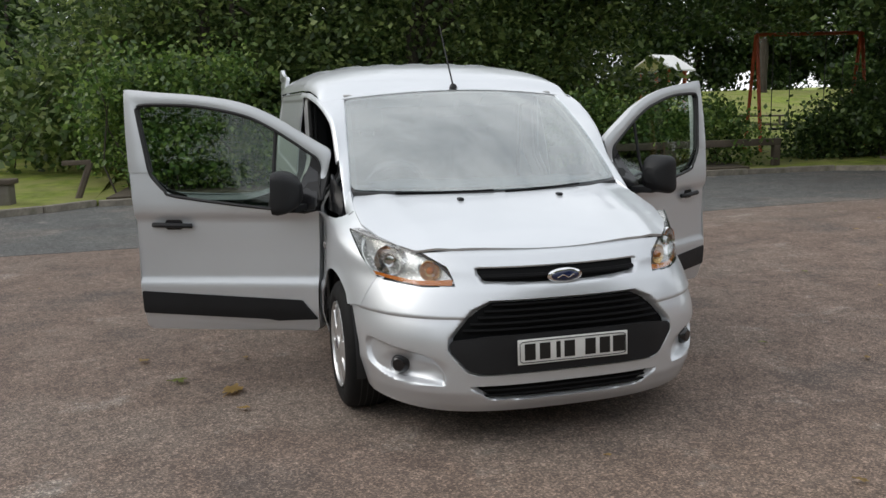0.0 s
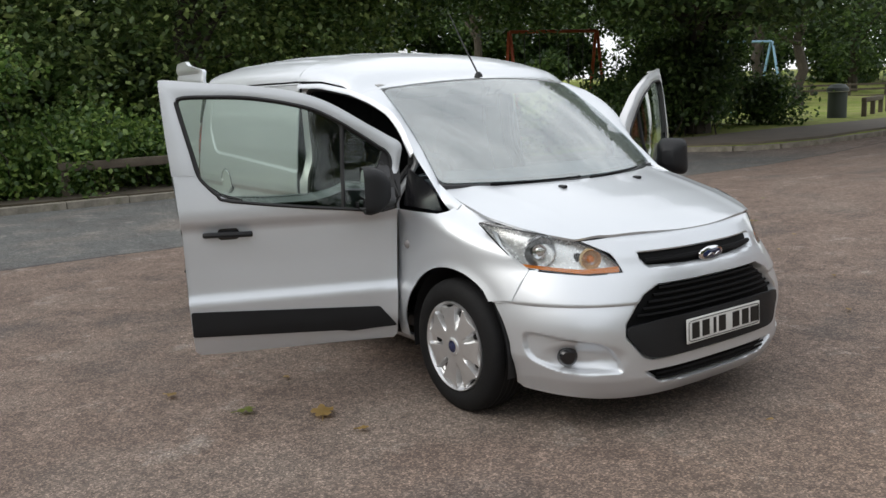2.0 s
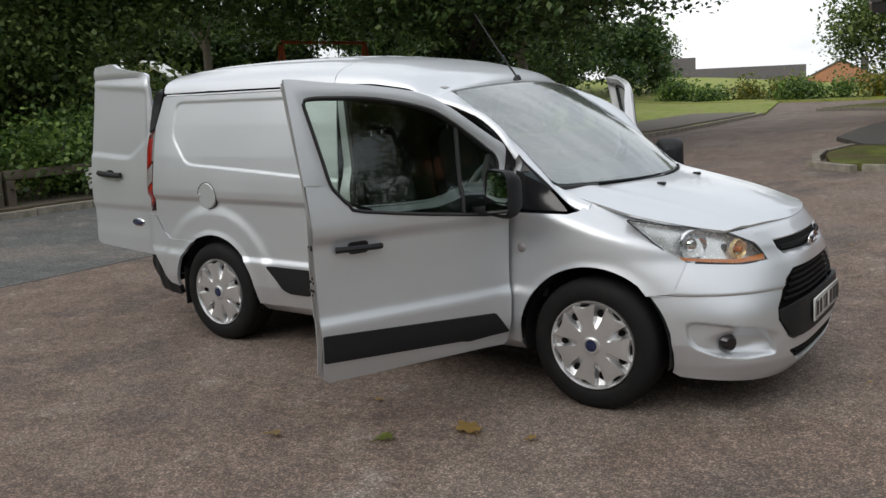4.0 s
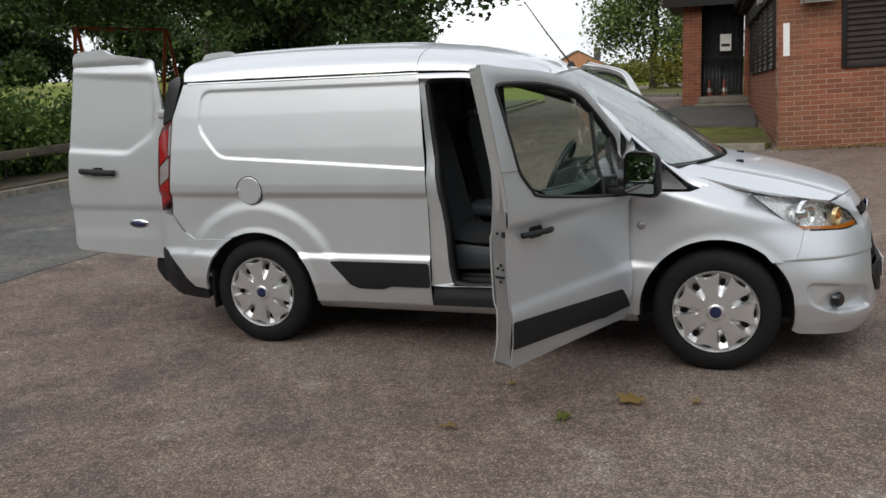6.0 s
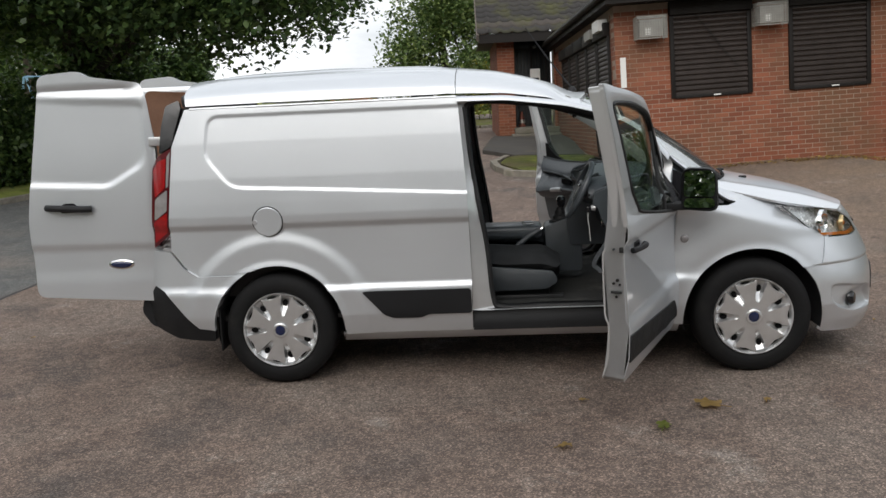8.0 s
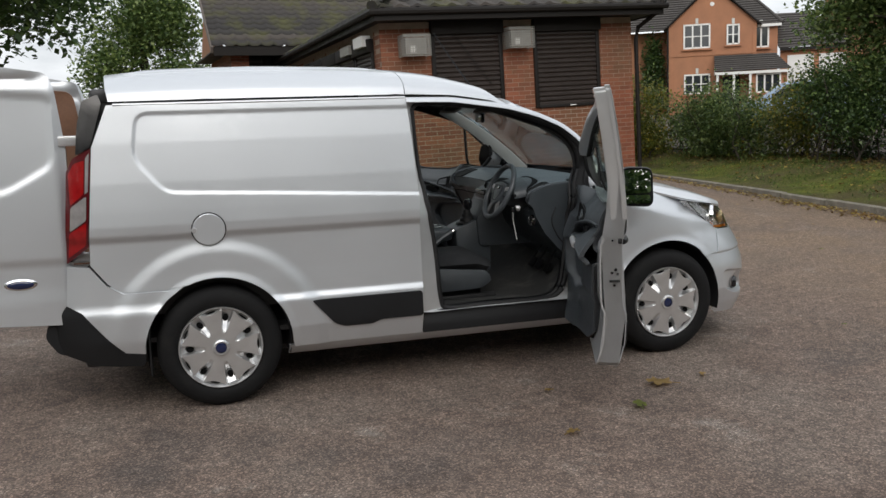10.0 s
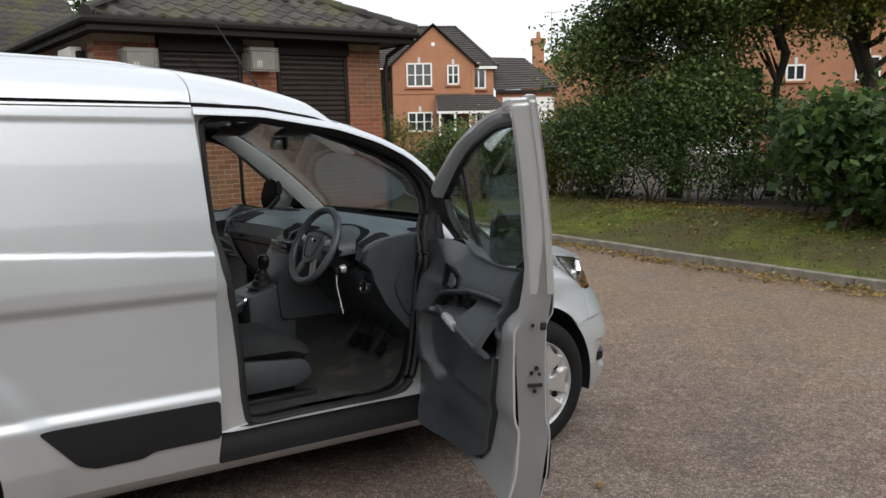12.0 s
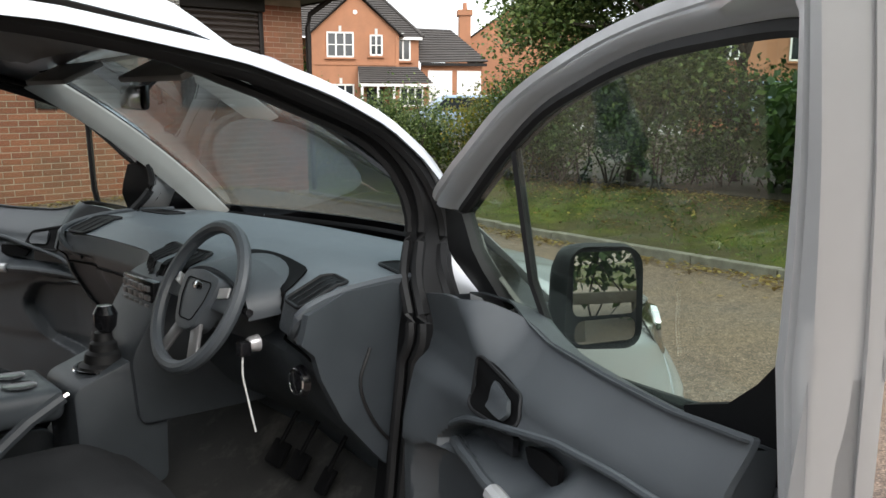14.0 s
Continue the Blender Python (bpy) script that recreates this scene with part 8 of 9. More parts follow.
def gable_roof(parent, x0, x1, y0, y1, z, rise, along="y", over=0.25, name="roof"):
    b = bmesh.new()
    if along == "y":
        xm = (x0 + x1) / 2
        prof = [(x0 - over, z - over * 2 * rise / (x1 - x0)), (xm, z + rise), (x1 + over, z - over * 2 * rise / (x1 - x0)), (x1 + over, z + 0.1 - over * 2 * rise / (x1 - x0)), (xm, z + rise + 0.14), (x0 - over, z + 0.1 - over * 2 * rise / (x1 - x0))]
        b = extruded(prof, "y", y0 - 0.12, y1)
    else:
        ym = (y0 + y1) / 2
        prof = [(y0 - over, z - over * 2 * rise / (y1 - y0)), (ym, z + rise), (y1 + over, z - over * 2 * rise / (y1 - y0)), (y1 + over, z + 0.1 - over * 2 * rise / (y1 - y0)), (ym, z + rise + 0.14), (y0 - over, z + 0.1 - over * 2 * rise / (y1 - y0))]
        b = extruded(prof, "x", x0 - over, x1 + over)
    return part(name, b, HOUSE_TILE, parent, "brown tiled roof", False)


def lean_roof(parent, x0, x1, y0, y1, z0, z1, rows=6, name="porch_roof"):
    """Courses of flat tiles stepping up from y0 to y1."""
    roof = thing(name, "", "")
    roof.parent = parent
    for k in range(rows):
        a, c = k / rows, (k + 1.15) / rows
        ya, yc, za, zc = y0 + (y1 - y0) * a, y0 + (y1 - y0) * c, z0 + (z1 - z0) * a, z0 + (z1 - z0) * c
        part("tile_course", extruded([(ya, za), (ya, za + 0.05), (yc, zc), (yc, zc - 0.05)], "x", x0, x1), HOUSE_TILE, roof, "", False)
    return roof


def tiled_slope(parent, eave_a, eave_b, ridge_b, ridge_a, rows=14, name="roof"):
    """Courses of flat tiles lapping up a slope from its eave to its ridge, in one mesh."""
    A, B, C, D = (Vector(p) for p in (eave_a, eave_b, ridge_b, ridge_a))
    up = ((B - A) if (B - A).length > 0.2 else (C - D)).cross(D - A)
    up = up.normalized() if up.z > 0 else -up.normalized()
    b = bmesh.new()
    low = [b.verts.new(A), b.verts.new(B)]
    for k in range(rows):
        t0, t1 = k / rows, (k + 1) / rows
        lip = [b.verts.new(A.lerp(D, t0) + up * 0.045), b.verts.new(B.lerp(C, t0) + up * 0.045)]
        b.faces.new([low[0], low[1], lip[1], lip[0]])
        low = [b.verts.new(A.lerp(D, t1)), b.verts.new(B.lerp(C, t1))]
        b.faces.new([lip[0], lip[1], low[1], low[0]])
    return part(name, b, HOUSE_TILE, parent, "brown tiled roof", False)


# origin: below the gable front's left end; x to the viewer's right
h1 = thing("brick_house", "two-storey orange brick house with a gabled front and white windows", "house", (22.35, 31.14, 0.0), -33)
h1.matrix_basis = pose(22.35, 31.14, 0.0, -1.0, -1.0, -33)
part("gable_wall", extruded([(-0.05, 0), (3.8, 0), (3.8, 4.85), (1.87, 6.55), (-0.05, 4.85)], "y", 0.0, 0.3), HOUSE_BRICK, h1, "", False)
part("front_wall", block(3.8, 4.75, 0.5, 0.8, 0, 4.75), HOUSE_BRICK, h1, "", False)
part("right_wall", block(4.5, 4.75, 0.8, 6.5, 0, 4.75), HOUSE_BRICK, h1, "", False)
part("left_wall", block(-3.5, -0.05, 1.4, 1.7, 0, 4.75), HOUSE_BRICK, h1, "", False)
for x, top in ((-0.05, 4.8), (3.66, 4.8)):
    part("quoin", block(x - 0.01, x + 0.15, -0.03, -0.003, 0.6, top), HOUSE_BRICK, h1, "", False)
# gable's own slopes, then the main roof behind it, hipped at its right end
tiled_slope(h1, (-0.28, -0.15, 4.68), (-0.28, 3.4, 4.68), (1.87, 3.4, 6.68), (1.87, -0.15, 6.68))
tiled_slope(h1, (4.02, 3.4, 4.68), (4.02, -0.15, 4.68), (1.87, -0.15, 6.68), (1.87, 3.4, 6.68))
tiled_slope(h1, (-4.0, 0.3, 4.72), (4.95, 0.3, 4.72), (3.1, 2.6, 6.85), (-4.0, 2.6, 6.85), 18)
tiled_slope(h1, (4.95, 0.3, 4.72), (4.95, 5.5, 4.72), (3.1, 2.6, 6.85), (3.1, 2.6, 6.85), 18)
part("verge_board", tube([(-0.2, -0.14, 4.74), (1.87, -0.14, 6.66), (3.95, -0.14, 4.74)], 0.05, 5), FASCIA, h1)
part("ridge", tube([(-4.0, 2.6, 6.9), (3.1, 2.6, 6.9), (4.95, 0.3, 4.78)], 0.07, 6), HOUSE_TILE, h1)
part("white_eaves_board", block(3.85, 4.9, 0.28, 0.32, 4.62, 4.74), WHITE_PAINT, h1, "", False)
part("string_course", block(-0.02, 3.78, -0.04, -0.005, 3.45, 3.58), HOUSE_BRICK, h1, "", False)
house_window(h1, 0.6, 3.78, 1.2, 1.11, 0.0, 3, 2)
house_window(h1, 2.51, 3.87, 0.57, 0.92, 0.0, 2, 2)
house_window(h1, 3.68, 3.7, 0.7, 0.98, 0.48, 2, 1)
house_window(h1, 0.63, 1.7, 1.17, 0.92, 0.0, 3, 2)
b = lathe([(0.0, 0.02), (0.09, 0.02), (0.1, 0.0)], 14)
part("vent_disc", b, WHITE_PAINT, h1).matrix_basis = Matrix.Translation((1.87, -0.004, 5.75)) @ Matrix.Diagonal((1, -1, 1, 1))
tiled_slope(h1, (1.97, -1.15, 2.63), (5.2, -1.15, 2.63), (4.62, 0.0, 3.41), (1.97, 0.0, 3.41), 8, "porch_roof")
part("porch_side", extruded([(-1.12, 2.6), (-0.02, 3.38), (-0.02, 2.5), (-1.12, 2.5)], "x", 1.98, 2.03), WHITE_PAINT, h1, "", False)
part("porch_beam", block(2.03, 5.15, -1.13, -1.05, 2.48, 2.6), WHITE_PAINT, h1, "", False)
part("porch_wall", block(3.55, 5.05, -0.9, -0.7, 0.0, 2.48), HOUSE_BRICK, h1, "", False)
house_window(h1, 3.75, 1.62, 1.05, 0.86, -0.9, 3, 1)
for x in (2.05, 2.75, 3.45):
    part("porch_post", block(x, x + 0.1, -1.1, -1.0, 0, 2.5), WHITE_PAINT, h1, "", False)
part("front_door", block(2.35, 3.1, -0.06, -0.01, 0.9, 2.45), DARK_GLASS, h1, "", False)
part("garage_wall", block(4.9, 7.75, 0.7, 0.95, 0.0, 3.6), HOUSE_BRICK, h1, "", False)
tiled_slope(h1, (4.8, 0.45, 3.62), (7.95, 0.45, 3.72), (6.55, 3.0, 5.4), (4.3, 3.0, 5.46), 14, "garage_roof")
tiled_slope(h1, (7.95, 0.45, 3.72), (7.95, 5.5, 3.72), (6.55, 3.0, 5.4), (6.55, 3.0, 5.4), 14, "garage_roof")
part("garage_fascia", block(4.85, 7.9, 0.42, 0.47, 3.5, 3.63), FASCIA, h1, "", False)
for x in (5.2, 6.55):
    part("garage_door", block(x, x + 1.12, 0.64, 0.698, 0.9, 3.3), WHITE_PAINT, h1, "white garage door", False)
part("drainpipe", tube([(-0.1, -0.06, 0), (-0.1, -0.06, 4.7)], 0.05, 6), FASCIA, h1)
ivy = leaf_mesh("ivy", shell_points([((-0.75, 0.9, 2.4), (0.5, 0.5, 1.9))], 160, 301), (0.15, 0.2, 0.3), 22, 0.14, 302, DARK_LEAF)
ivy.parent = h1
# second house beyond it, with its tall chimney
h2 = thing("brick_house", "orange brick house seen gable-on, with a tall chimney", "house", (31.65, 31.4, 0.0), -36)
h2.matrix_basis = pose(31.65, 31.4, 0.0, -1.0, -1.0, -36)
part("gable_wall", extruded([(-0.2, 0), (7.6, 0), (7.6, 4.9), (3.7, 7.7), (0.2, 5.2), (-0.2, 4.9)], "y", 0.3, 0.6), HOUSE_BRICK, h2, "", False)
part("side_wall", block(-0.2, 0.1, 0.6, 9, 0, 4.85), HOUSE_BRICK, h2, "", False)
tiled_slope(h2, (-0.5, 0.1, 4.75), (-0.5, 9.0, 4.75), (3.7, 9.0, 7.8), (3.7, 0.1, 7.8), 20)
tiled_slope(h2, (7.9, 9.0, 4.75), (7.9, 0.1, 4.75), (3.7, 0.1, 7.8), (3.7, 9.0, 7.8), 20)
ch = thing("chimney", "", "")
ch.parent = h2
part("chimney_shaft", block(-0.28, 0.3, -0.1, 0.6, 3.0, 6.55), HOUSE_BRICK, ch, "", False)
part("chimney_cap", block(-0.36, 0.38, -0.18, 0.68, 6.4, 6.68), HOUSE_BRICK, ch, "", False)
part("chimney_pot", tube([(0.02, 0.2, 6.68), (0.02, 0.2, 7.05)], 0.13, 10, taper=0.1), HOUSE_BRICK, ch)
part("aerial", tube([(0.75, 0.4, 6.0), (0.75, 0.4, 8.15)], 0.022, 5), CAGE, h2)
part("aerial_arm", tube([(0.35, 0.4, 8.05), (1.25, 0.4, 8.1)], 0.018, 5), CAGE, h2)
# terrace behind the trees
h3 = thing("brick_house", "orange brick houses behind the trees with white windows", "house", (29.3, 18.1, 0.0), -61.4)
part("front_wall", block(0, 15.0, 0.0, 0.3, 0, 6.2), HOUSE_BRICK, h3, "", False)
part("end_wall", block(0, 0.3, 0.3, 7, 0, 6.2), HOUSE_BRICK, h3, "", False)
tiled_slope(h3, (-0.3, -0.3, 6.1), (15.3, -0.3, 6.1), (15.3, 3.5, 9.0), (-0.3, 3.5, 9.0), 22)
for x, z, w, h in ((2.35, 3.65, 0.7, 0.62), (4.75, 3.6, 0.85, 0.9), (7.3, 3.85, 1.1, 1.25), (9.9, 3.8, 1.1, 1.2), (12.6, 3.8, 1.1, 1.2)):
    house_window(h3, x, z, w, h, 0.0, 2, 1)
lean_roof(h3, -3.2, 1.6, -2.4, 0.0, 2.7, 3.9, 9)
part("annexe_wall", block(-3.0, 1.4, -2.1, -1.9, 0.0, 2.75), WHITE_PAINT, h3, "", False)
# far houses at the end of the drive
h4 = thing("brick_house", "two-storey brick house far off at the end of the drive", "house", (-45.0, 118.0, -2.0), 20)
part("gable_wall", extruded([(0, 0), (5.5, 0), (5.5, 4.6), (2.75, 7.0), (0, 4.6)], "x", 5.7, 6.0), HOUSE_BRICK, h4, "", False)
part("front_wall", block(-2.0, 6.0, 0.0, 0.3, 0, 4.6), HOUSE_BRICK, h4, "", False)
gable_roof(h4, -2.0, 6.0, 0.0, 5.5, 4.6, 2.4, "x", 0.3)
house_window(h4, 1.6, 3.0, 1.8, 1.1, 0.0, 3, 1)
house_window(h4, -1.2, 3.0, 1.5, 1.1, 0.0, 3, 1)
part("chimney", block(1.4, 2.2, 2.4, 3.1, 6.0, 7.9), HOUSE_BRICK, h4, "", False)
h5 = thing("bungalow", "row of low bungalows with brown roofs far off", "bungalow", (-34.0, 104.0, -1.8), 14)
part("front_wall", block(0, 18, 0, 0.3, 0, 2.6), HOUSE_BRICK, h5, "", False)
gable_roof(h5, 0, 13.0, 0.0, 7.0, 2.6, 2.3, "x", 0.3)
part("white_board", block(0.0, 13.0, -0.32, -0.28, 2.3, 2.55), WHITE_PAINT, h5, "", False)
b = extruded([(12, 0), (22, 0), (22, 2.6), (17.0, 5.2), (12, 2.6)], "y", -1.5, -1.2)
part("gable_wall", b, HOUSE_BRICK, h5, "", False)
gable_roof(h5, 12.0, 22.0, -1.5, 8.0, 2.6, 2.6, "y", 0.3)
part("chimney", block(19.2, 20.0, 0.5, 1.3, 4.0, 5.6), HOUSE_TILE, h5, "", False)
for k in range(9):
    x = -15 + 4.2 * k
    bush("far_hedge", (x, 50 + 1.2 * math.sin(k * 2.1)), blob(5, (-2.2, 2.2), (-0.6, 0.6), (0.2, 0.7), (0.5, 0.9), 320 + k), GOLD_LEAF if k % 2 else BUSH_LEAF, 170, 20, 0.2, "rough hedge at the far end of the drive", 330 + k, 0.35, 4)
for k, (x, y, h) in enumerate(((-50, 130, 9), (26, 70, 9), (60, 30, 11), (56, 8, 12), (46, -8, 11), (50, -30, 12), (20, -34, 12), (-6, -36, 12), (-24, -34, 13))):
    tree("far_tree", (x, y), h, blob(6, (-3, 3), (-3, 3), (1.5, h * 0.78), (2.2, 3.2), 350 + k), DARK_LEAF, 240, 20, 0.4, "distant green tree beyond the houses", 370 + k, 0.3, 0.7)


# ---- park, playground, street things ----
def rail(x0, y0, x1, y1, label="low weathered timber rail on posts"):
    L = math.hypot(x1 - x0, y1 - y0)
    r = thing("timber_rail", label, "rail", (x0, y0, land(x0, y0) + 0.09), math.degrees(math.atan2(y1 - y0, x1 - x0)), "timber rails")
    part("beam", block(-0.08, L + 0.08, -0.07, 0.07, 0.42, 0.56, 0.015), TIMBER, r)
    n = max(2, round(L / 1.8) + 1)
    for k in range(n):
        x = L * k / (n - 1)
        part("post", block(x - 0.07, x + 0.07, -0.065, 0.065, -0.2, 0.42, 0.012), TIMBER, r)


for y in (-0.2, 2.4, 5.0, 7.55):
    rail(-8.6, y, -8.6, y + 2.4)
for x in (-8.0, -5.4, -2.8, -0.2, 2.4, 5.0, 7.6):
    rail(x, -9.7, x + 2.4, -9.7)
rail(-9.4, 12.4, -9.9, 15.0)
rail(-11.2, 15.2, -12.6, 18.6)
rail(-8.3, 22.4, -9.3, 25.2)
rail(-9.6, 26.2, -10.6, 29.0)


def swing(x, y, rz, mat, label, seats=2, w=3.2, high=2.3, spread=0.95):
    s = thing("swing_frame", label, "swing", (x, y, 0.09 + land(x, y)), rz, "swings")
    for xx in (0, w):
        for q in (-1, 1):
            part("leg", tube([(xx, q * 0.04, high), (xx, q * spread, -0.1)], 0.045, 8), mat, s)
    part("top_bar", tube([(0, 0, high), (w, 0, high)], 0.045, 8), mat, s)
    for k in range(seats):
        xx = w * (k + 0.5) / seats
        for q in (-0.22, 0.22):
            part("chain", tube([(xx + q, 0, high), (xx + q, 0, 0.55)], 0.012, 5), STEEL, s)
        part("swing_seat", block(xx - 0.25, xx + 0.25, -0.1, 0.1, 0.5, 0.56, 0.015), INK, s)


swing(-12.3, 12.0, 74, ORANGE, "orange-red painted swing frame on the lawn", 2, 2.6, 2.85, 0.6)
swing(-15.2, 24.6, 80, BLUE_PAINT, "pale blue painted swing frame on the lawn", 2, 2.6, 2.6, 0.7)


def picnic(x, y, rz):
    p = thing("picnic_table", "dark timber picnic table with benches on the lawn", "picnic table", (x, y, 0.09), rz, "picnic tables")
    part("table_top", block(-0.9, 0.9, -0.36, 0.36, 0.72, 0.77, 0.01), TIMBER, p)
    for q in (-1, 1):
        part("bench", block(-0.9, 0.9, q * 0.7 - 0.13, q * 0.7 + 0.13, 0.43, 0.48, 0.01), TIMBER, p)
        part("frame", extruded([(-0.75, 0.0), (-0.65, 0.0), (-0.2, 0.72), (0.2, 0.72), (0.65, 0), (0.75, 0), (0.3, 0.75), (-0.3, 0.75)], "x", q * 0.65 - 0.03, q * 0.65 + 0.03), TIMBER, p)


picnic(-19.5, 17.3, 55)
picnic(-20.5, 22.3, 65)
picnic(-23, 25.5, 70)


def fence(x, y, rz, n):
    f = thing("post_fence", "weathered post-and-rail fence across the park", "fence", (x, y, 0.09), rz, "fences")
    for k in range(n + 1):
        part("post", block(2.0 * k - 0.06, 2.0 * k + 0.06, -0.06, 0.06, -0.1, 1.1, 0.01), TIMBER, f)
    for z in (0.4, 0.75, 1.0):
        part("rail", block(0, 2.0 * n, -0.085, -0.06, z - 0.05, z + 0.05), TIMBER, f)


fence(-30, 14, 70, 9)
fence(-24, 31.5, 60, 6)
# play house with a pale roof
ph = thing("play_house", "orange timber play tower with a pale roof", "play tower", (-20.5, 13.2, 0.25), 30)
for xx in (0, 1.1):
    for yy in (0, 1.1):
        part("post", block(xx - 0.05, xx + 0.05, yy - 0.05, yy + 0.05, 0, 2.2, 0.01), ORANGE, ph)
part("floor", block(-0.05, 1.15, -0.05, 1.15, 1.0, 1.08), TIMBER, ph)
part("panel", block(-0.03, 0.03, 0, 1.1, 1.1, 1.5), ORANGE, ph)
part("roof", extruded([(-0.3, 2.15), (0.55, 2.65), (1.4, 2.15), (1.4, 2.2), (0.55, 2.72), (-0.3, 2.2)], "y", -0.2, 1.3), WHITE_PAINT, ph)
# litter bin
bn = thing("litter_bin", "dark litter bin with a domed lid beside the path", "bin", (-8.63, 21.5, 0.09))
b = lathe([(0.0, 1.22), (0.2, 1.2), (0.3, 1.1), (0.32, 1.0), (0.27, 0.98), (0.27, 0.0), (0.0, 0.0)], 20)
b.transform(Matrix.Rotation(radians(90), 4, "X"))
part("bin_body", b, GREY_PANEL, bn)
part("bin_band", tube([(0.3 * math.cos(a), 0.3 * math.sin(a), 1.0) for a in np.linspace(0, 2 * math.pi, 25)[:-1]], 0.02, 6, True), CAGE, bn)
# bench far left, leaning post, low wall
be = thing("park_bench", "timber bench in the shade at the edge of the lawn", "bench", (-17.5, -5.75, 0.42), 80)
part("bench_seat", block(-0.8, 0.8, -0.2, 0.2, 0.42, 0.47, 0.01), TIMBER, be)
part("bench_back", block(-0.8, 0.8, 0.2, 0.24, 0.55, 0.85, 0.01), TIMBER, be)
for xx in (-0.65, 0.65):
    part("bench_leg", block(xx - 0.04, xx + 0.04, -0.2, 0.24, 0, 0.42, 0.01), TIMBER, be)
lp = thing("leaning_post", "leaning weathered timber post beside the bushes", "post", (-8.7, -3.5, 0.05))
part("post", tube([(0, 0, 0), (0.0, 0.24, 0.62)], 0.055, 6), TIMBER, lp)
part("cross_piece", block(-0.04, 0.04, -0.2, 0.25, 0.58, 0.66, 0.01), TIMBER, lp)
lw = thing("low_wall", "low weathered timber-topped wall by the lawn", "wall", (-8.3, -5.75, 0.05), 80)
part("wall_body", block(-0.6, 1.4, -0.15, 0.15, 0, 0.36, 0.02), CONCRETE, lw)
part("wall_cap", block(-0.65, 1.45, -0.19, 0.19, 0.36, 0.44, 0.015), TIMBER, lw)
gh = thing("shelter_roof", "pale flat shelter roof at the edge of the lawn", "shelter", (-17.5, -6.6, 0.0), 80)
part("roof_sheet", block(-3.6, 1.0, -0.6, 0.6, 1.92, 2.02, 0.02), WHITE_PAINT, gh)
for xx in (-3.4, 0.6):
    part("post", block(xx - 0.05, xx + 0.05, -0.05, 0.05, 0, 1.92), STEEL, gh)
# notice tied to the rail
ns = thing("notice_sheet", "small white printed notice fixed to the timber rail", "notice", (-8.47, 3.75, 0.30), 0)
part("sheet", block(-0.006, 0.006, -0.11, 0.11, -0.17, 0.17, 0.003), WHITE_PAINT, ns).matrix_basis = pose(0, 0, 0.12, 10, 0, -12)
for k in range(3):
    part("plain_bar", block(0.007, 0.009, -0.07, 0.07, -0.09 + 0.07 * k, -0.06 + 0.07 * k), INK, ns).matrix_basis = pose(0, 0, 0.12, 10, 0, -12)
# road sign seen from behind, parked car behind the hedge
sg = thing("road_sign", "back of a dark rectangular sign on a post in the hedge", "sign", (13.75, 5.88, 0.42), 32)
part("sign_plate", block(-0.02, 0.02, -0.24, 0.24, 1.78, 2.32, 0.01), GREY_PANEL, sg)
part("post", tube([(0.05, 0, 0), (0.05, 0, 2.3)], 0.04, 8), GREY_PANEL, sg)
pc = thing("parked_car", "pale blue parked car behind the hedge", "car", (17.5, 15.6, 0.55), -35, "parked cars")
b = extruded(rounded([(-2.0, 0.3), (-2.05, 0.75), (-1.5, 0.92), (-0.9, 1.38), (0.6, 1.4), (1.2, 0.95), (1.95, 0.8), (2.0, 0.3)], 0.15), "y", -0.85, 0.85, 0.06)
part("car_body", b, BLUE_CAR, pc)
part("car_windows", extruded(rounded([(-1.25, 0.95), (-0.82, 1.31), (0.55, 1.33), (0.98, 0.97)], 0.05), "y", -0.86, 0.86), DARK_GLASS, pc)
for xx in (-1.25, 1.25):
    for q in (-0.8, 0.8):
        b = lathe([(0.0, -0.1), (0.3, -0.1), (0.31, 0.0), (0.3, 0.1), (0.0, 0.1)], 20)
        part("wheel", b, RUBBER, pc).matrix_basis = Matrix.Translation((xx, q, 0.31))
copy_thing(pc, pose(25.9, 11.2, 1.2, 0, 0, -58))
# leaves and twigs on the tarmac
def fallen(x, y, size, rz, label, mat=DEAD_LEAF):
    l = thing("fallen_leaf", label, "leaf", (x, y, land(x, y) + 0.012), rz, "fallen leaves")
    b = bmesh.new()
    rim = [(size * (0.55 + 0.45 * abs(math.cos(2.5 * a))) * math.cos(a), size * 0.8 * (0.55 + 0.45 * abs(math.cos(2.5 * a))) * math.sin(a)) for a in np.linspace(0, 2 * math.pi, 21)[:-1]]
    c = b.verts.new((0, 0, 0.012))
    vs = [b.verts.new((px, py, 0.004 + 0.25 * size * random.random())) for px, py in rim]
    for k in range(len(vs)):
        b.faces.new([c, vs[k - 1], vs[k]])
    part("blade", b, mat, l)
    part("stalk", tube([(-size * 0.3, 0, 0.006), (-size * 1.5, size * 0.2, 0.004)], 0.0025, 5), mat, l)


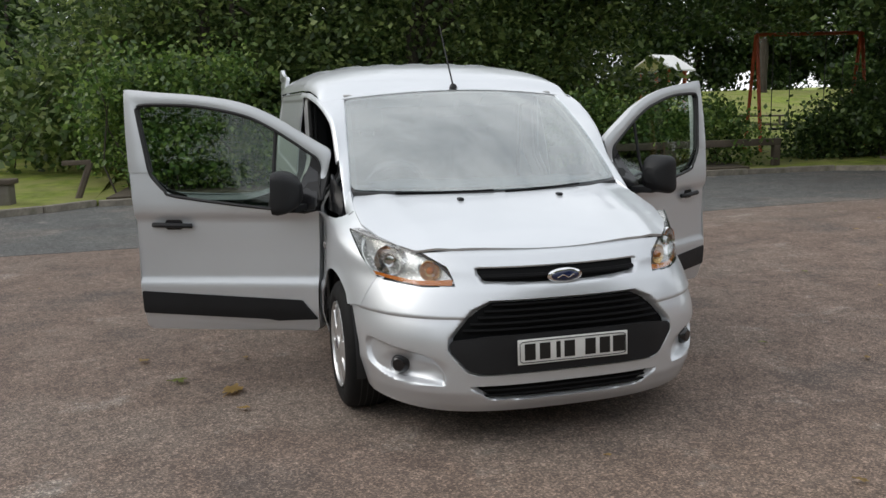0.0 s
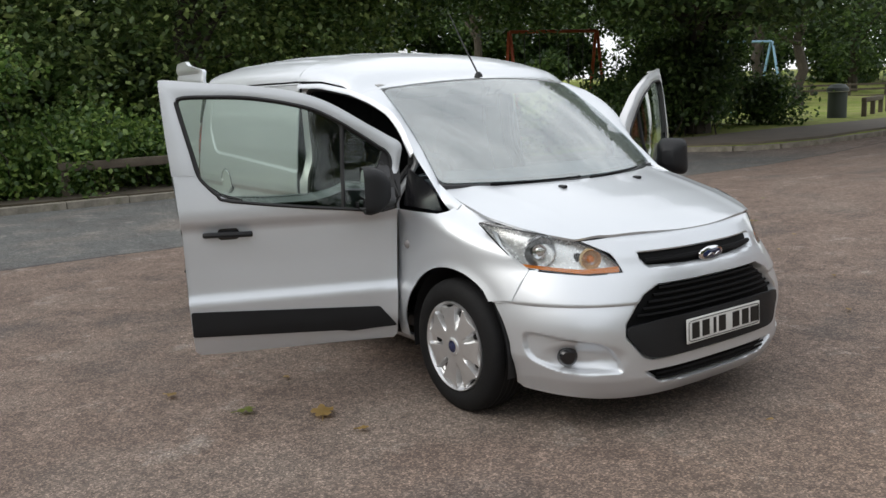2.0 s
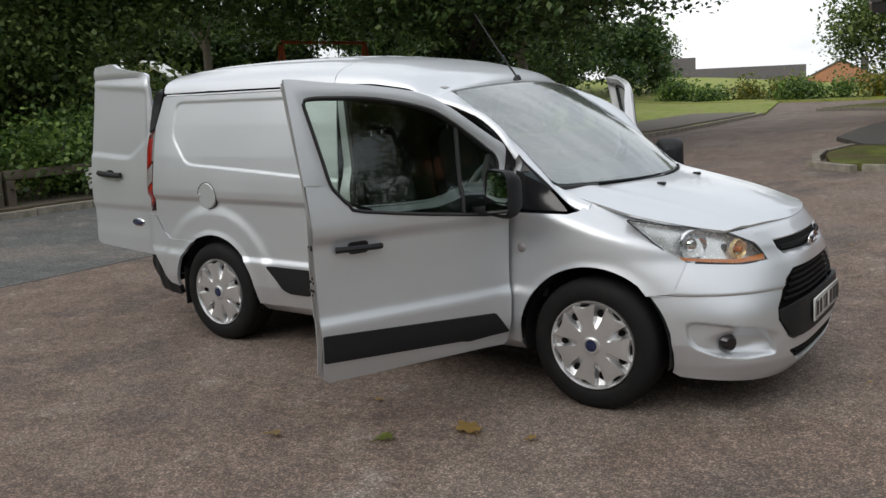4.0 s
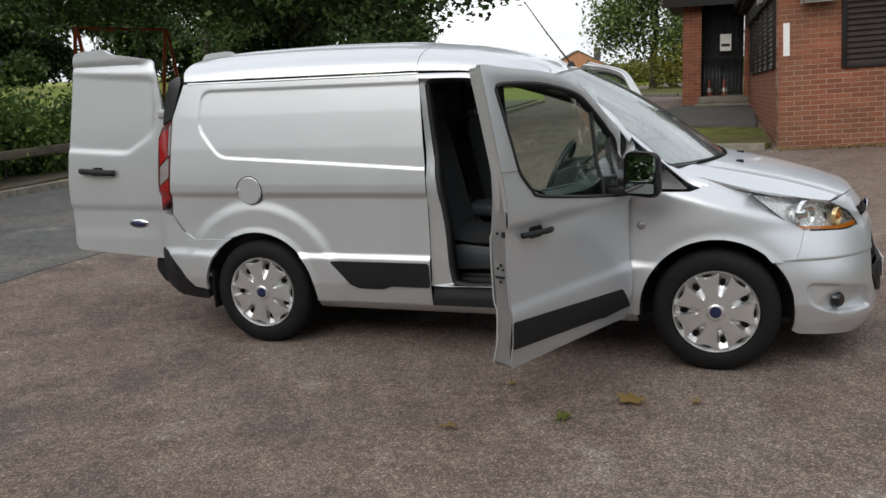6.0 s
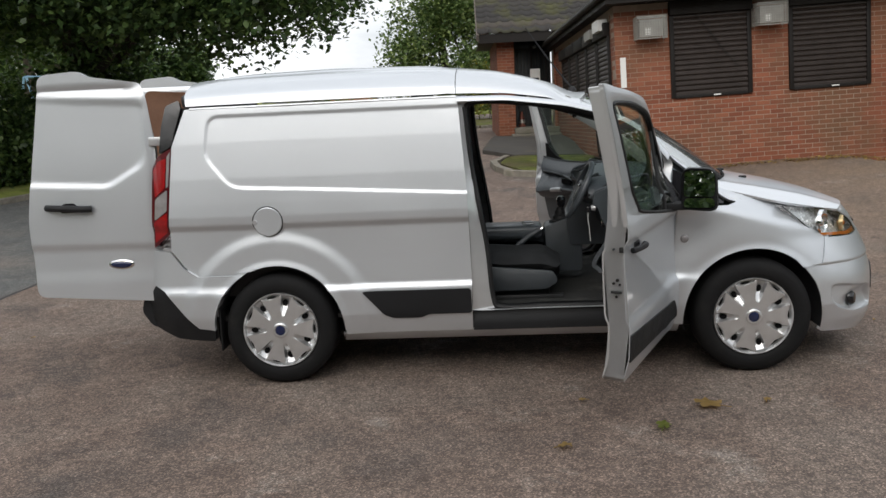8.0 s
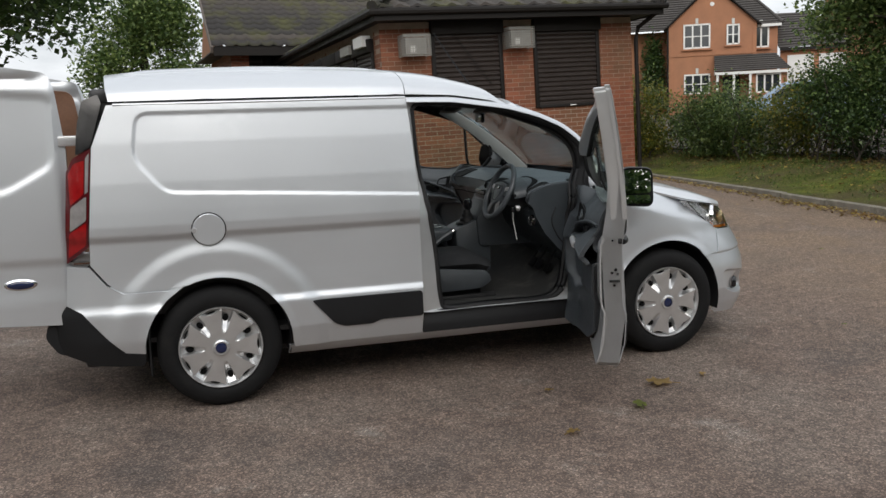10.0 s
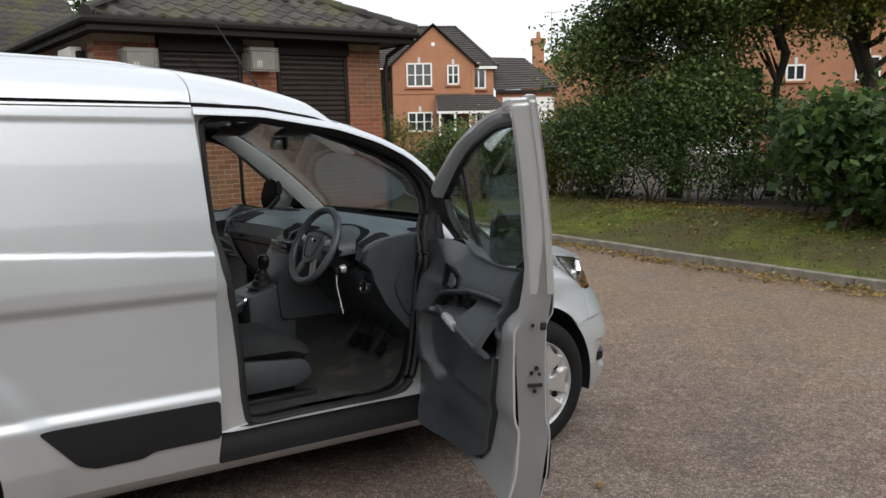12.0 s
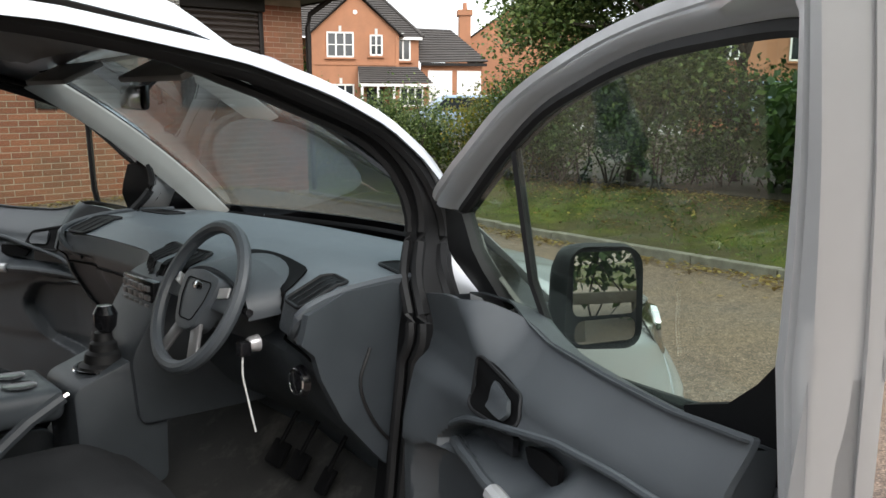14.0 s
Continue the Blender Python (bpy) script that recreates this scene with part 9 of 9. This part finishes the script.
fallen(2.293, -1.425, 0.075, 160, "yellow-brown curled fallen leaf on the tarmac")
fallen(1.541, -1.917, 0.04, 30, "small brown fallen leaf on the tarmac")
fallen(2.02, -1.70, 0.05, 80, "green-yellow fallen leaf on the tarmac", GOLD_LEAF)
for k in range(70):
    fx, fy = random.uniform(-3, 8.3), random.uniform(-5, 6)
    if -0.9 < fx < 3.6 and abs(fy) < 1.1:
        continue
    fallen(fx, fy, random.uniform(0.012, 0.03), random.uniform(0, 360), "small dry fallen leaf on the tarmac", DEAD_LEAF if k % 4 else GOLD_LEAF)
rng = np.random.default_rng(9)
pts = np.stack([8.27 - np.abs(rng.normal(0, 0.22, 1100)), rng.uniform(-9, 12, 1100), np.zeros(1100)], 1)
pts[:, 2] = [land(x, y) + 0.03 for x, y in pts[:, :2]]
lit = leaf_mesh("kerb_leaf_litter", pts, (0.05, 0.1, 0.01), 4, 0.055, 401, DEAD_LEAF, 0.25)
tagged(lit, "fallen brown leaves drifted along the kerb", "leaf litter", "", "stuff")
pts = np.stack([8.6 + 2.9 * rng.uniform(0, 1, 5200) ** 0.42, rng.uniform(-8, 13, 5200), np.zeros(5200)], 1)
pts[:, 2] = [bank(x, y) + 0.02 + bump(x, y) for x, y in pts[:, :2]]
lit = leaf_mesh("verge_leaf_litter", pts, (0.1, 0.1, 0.01), 2, 0.06, 402, DEAD_LEAF, 0.3)
tagged(lit, "scattered fallen leaves on the grass verge", "leaf litter", "", "stuff")
pts = np.stack([rng.uniform(3.2, 8.0, 260), 8.72 - np.abs(rng.normal(0, 0.16, 260)), np.zeros(260)], 1)
pts[:, 2] = [land(x, y) + 0.02 for x, y in pts[:, :2]]
lit = leaf_mesh("wall_leaf_litter", pts, (0.06, 0.05, 0.01), 4, 0.05, 404, DEAD_LEAF, 0.25)
tagged(lit, "fallen brown leaves drifted along the foot of the brick wall", "leaf litter", "", "stuff")
tuft = np.stack([rng.uniform(8.55, 10.6, 4200), rng.uniform(-6, 13, 4200), np.zeros(4200)], 1)
tuft[:, 2] = [bank(x, y) + bump(x, y) for x, y in tuft[:, :2]]
gr = leaf_mesh("grass_blades", tuft, (0.07, 0.07, 0.012), 5, 0.05, 403, BUSH_LEAF, 1.2, 0.35)
tagged(gr, "short grass blades on the verge", "grass", "", "stuff")
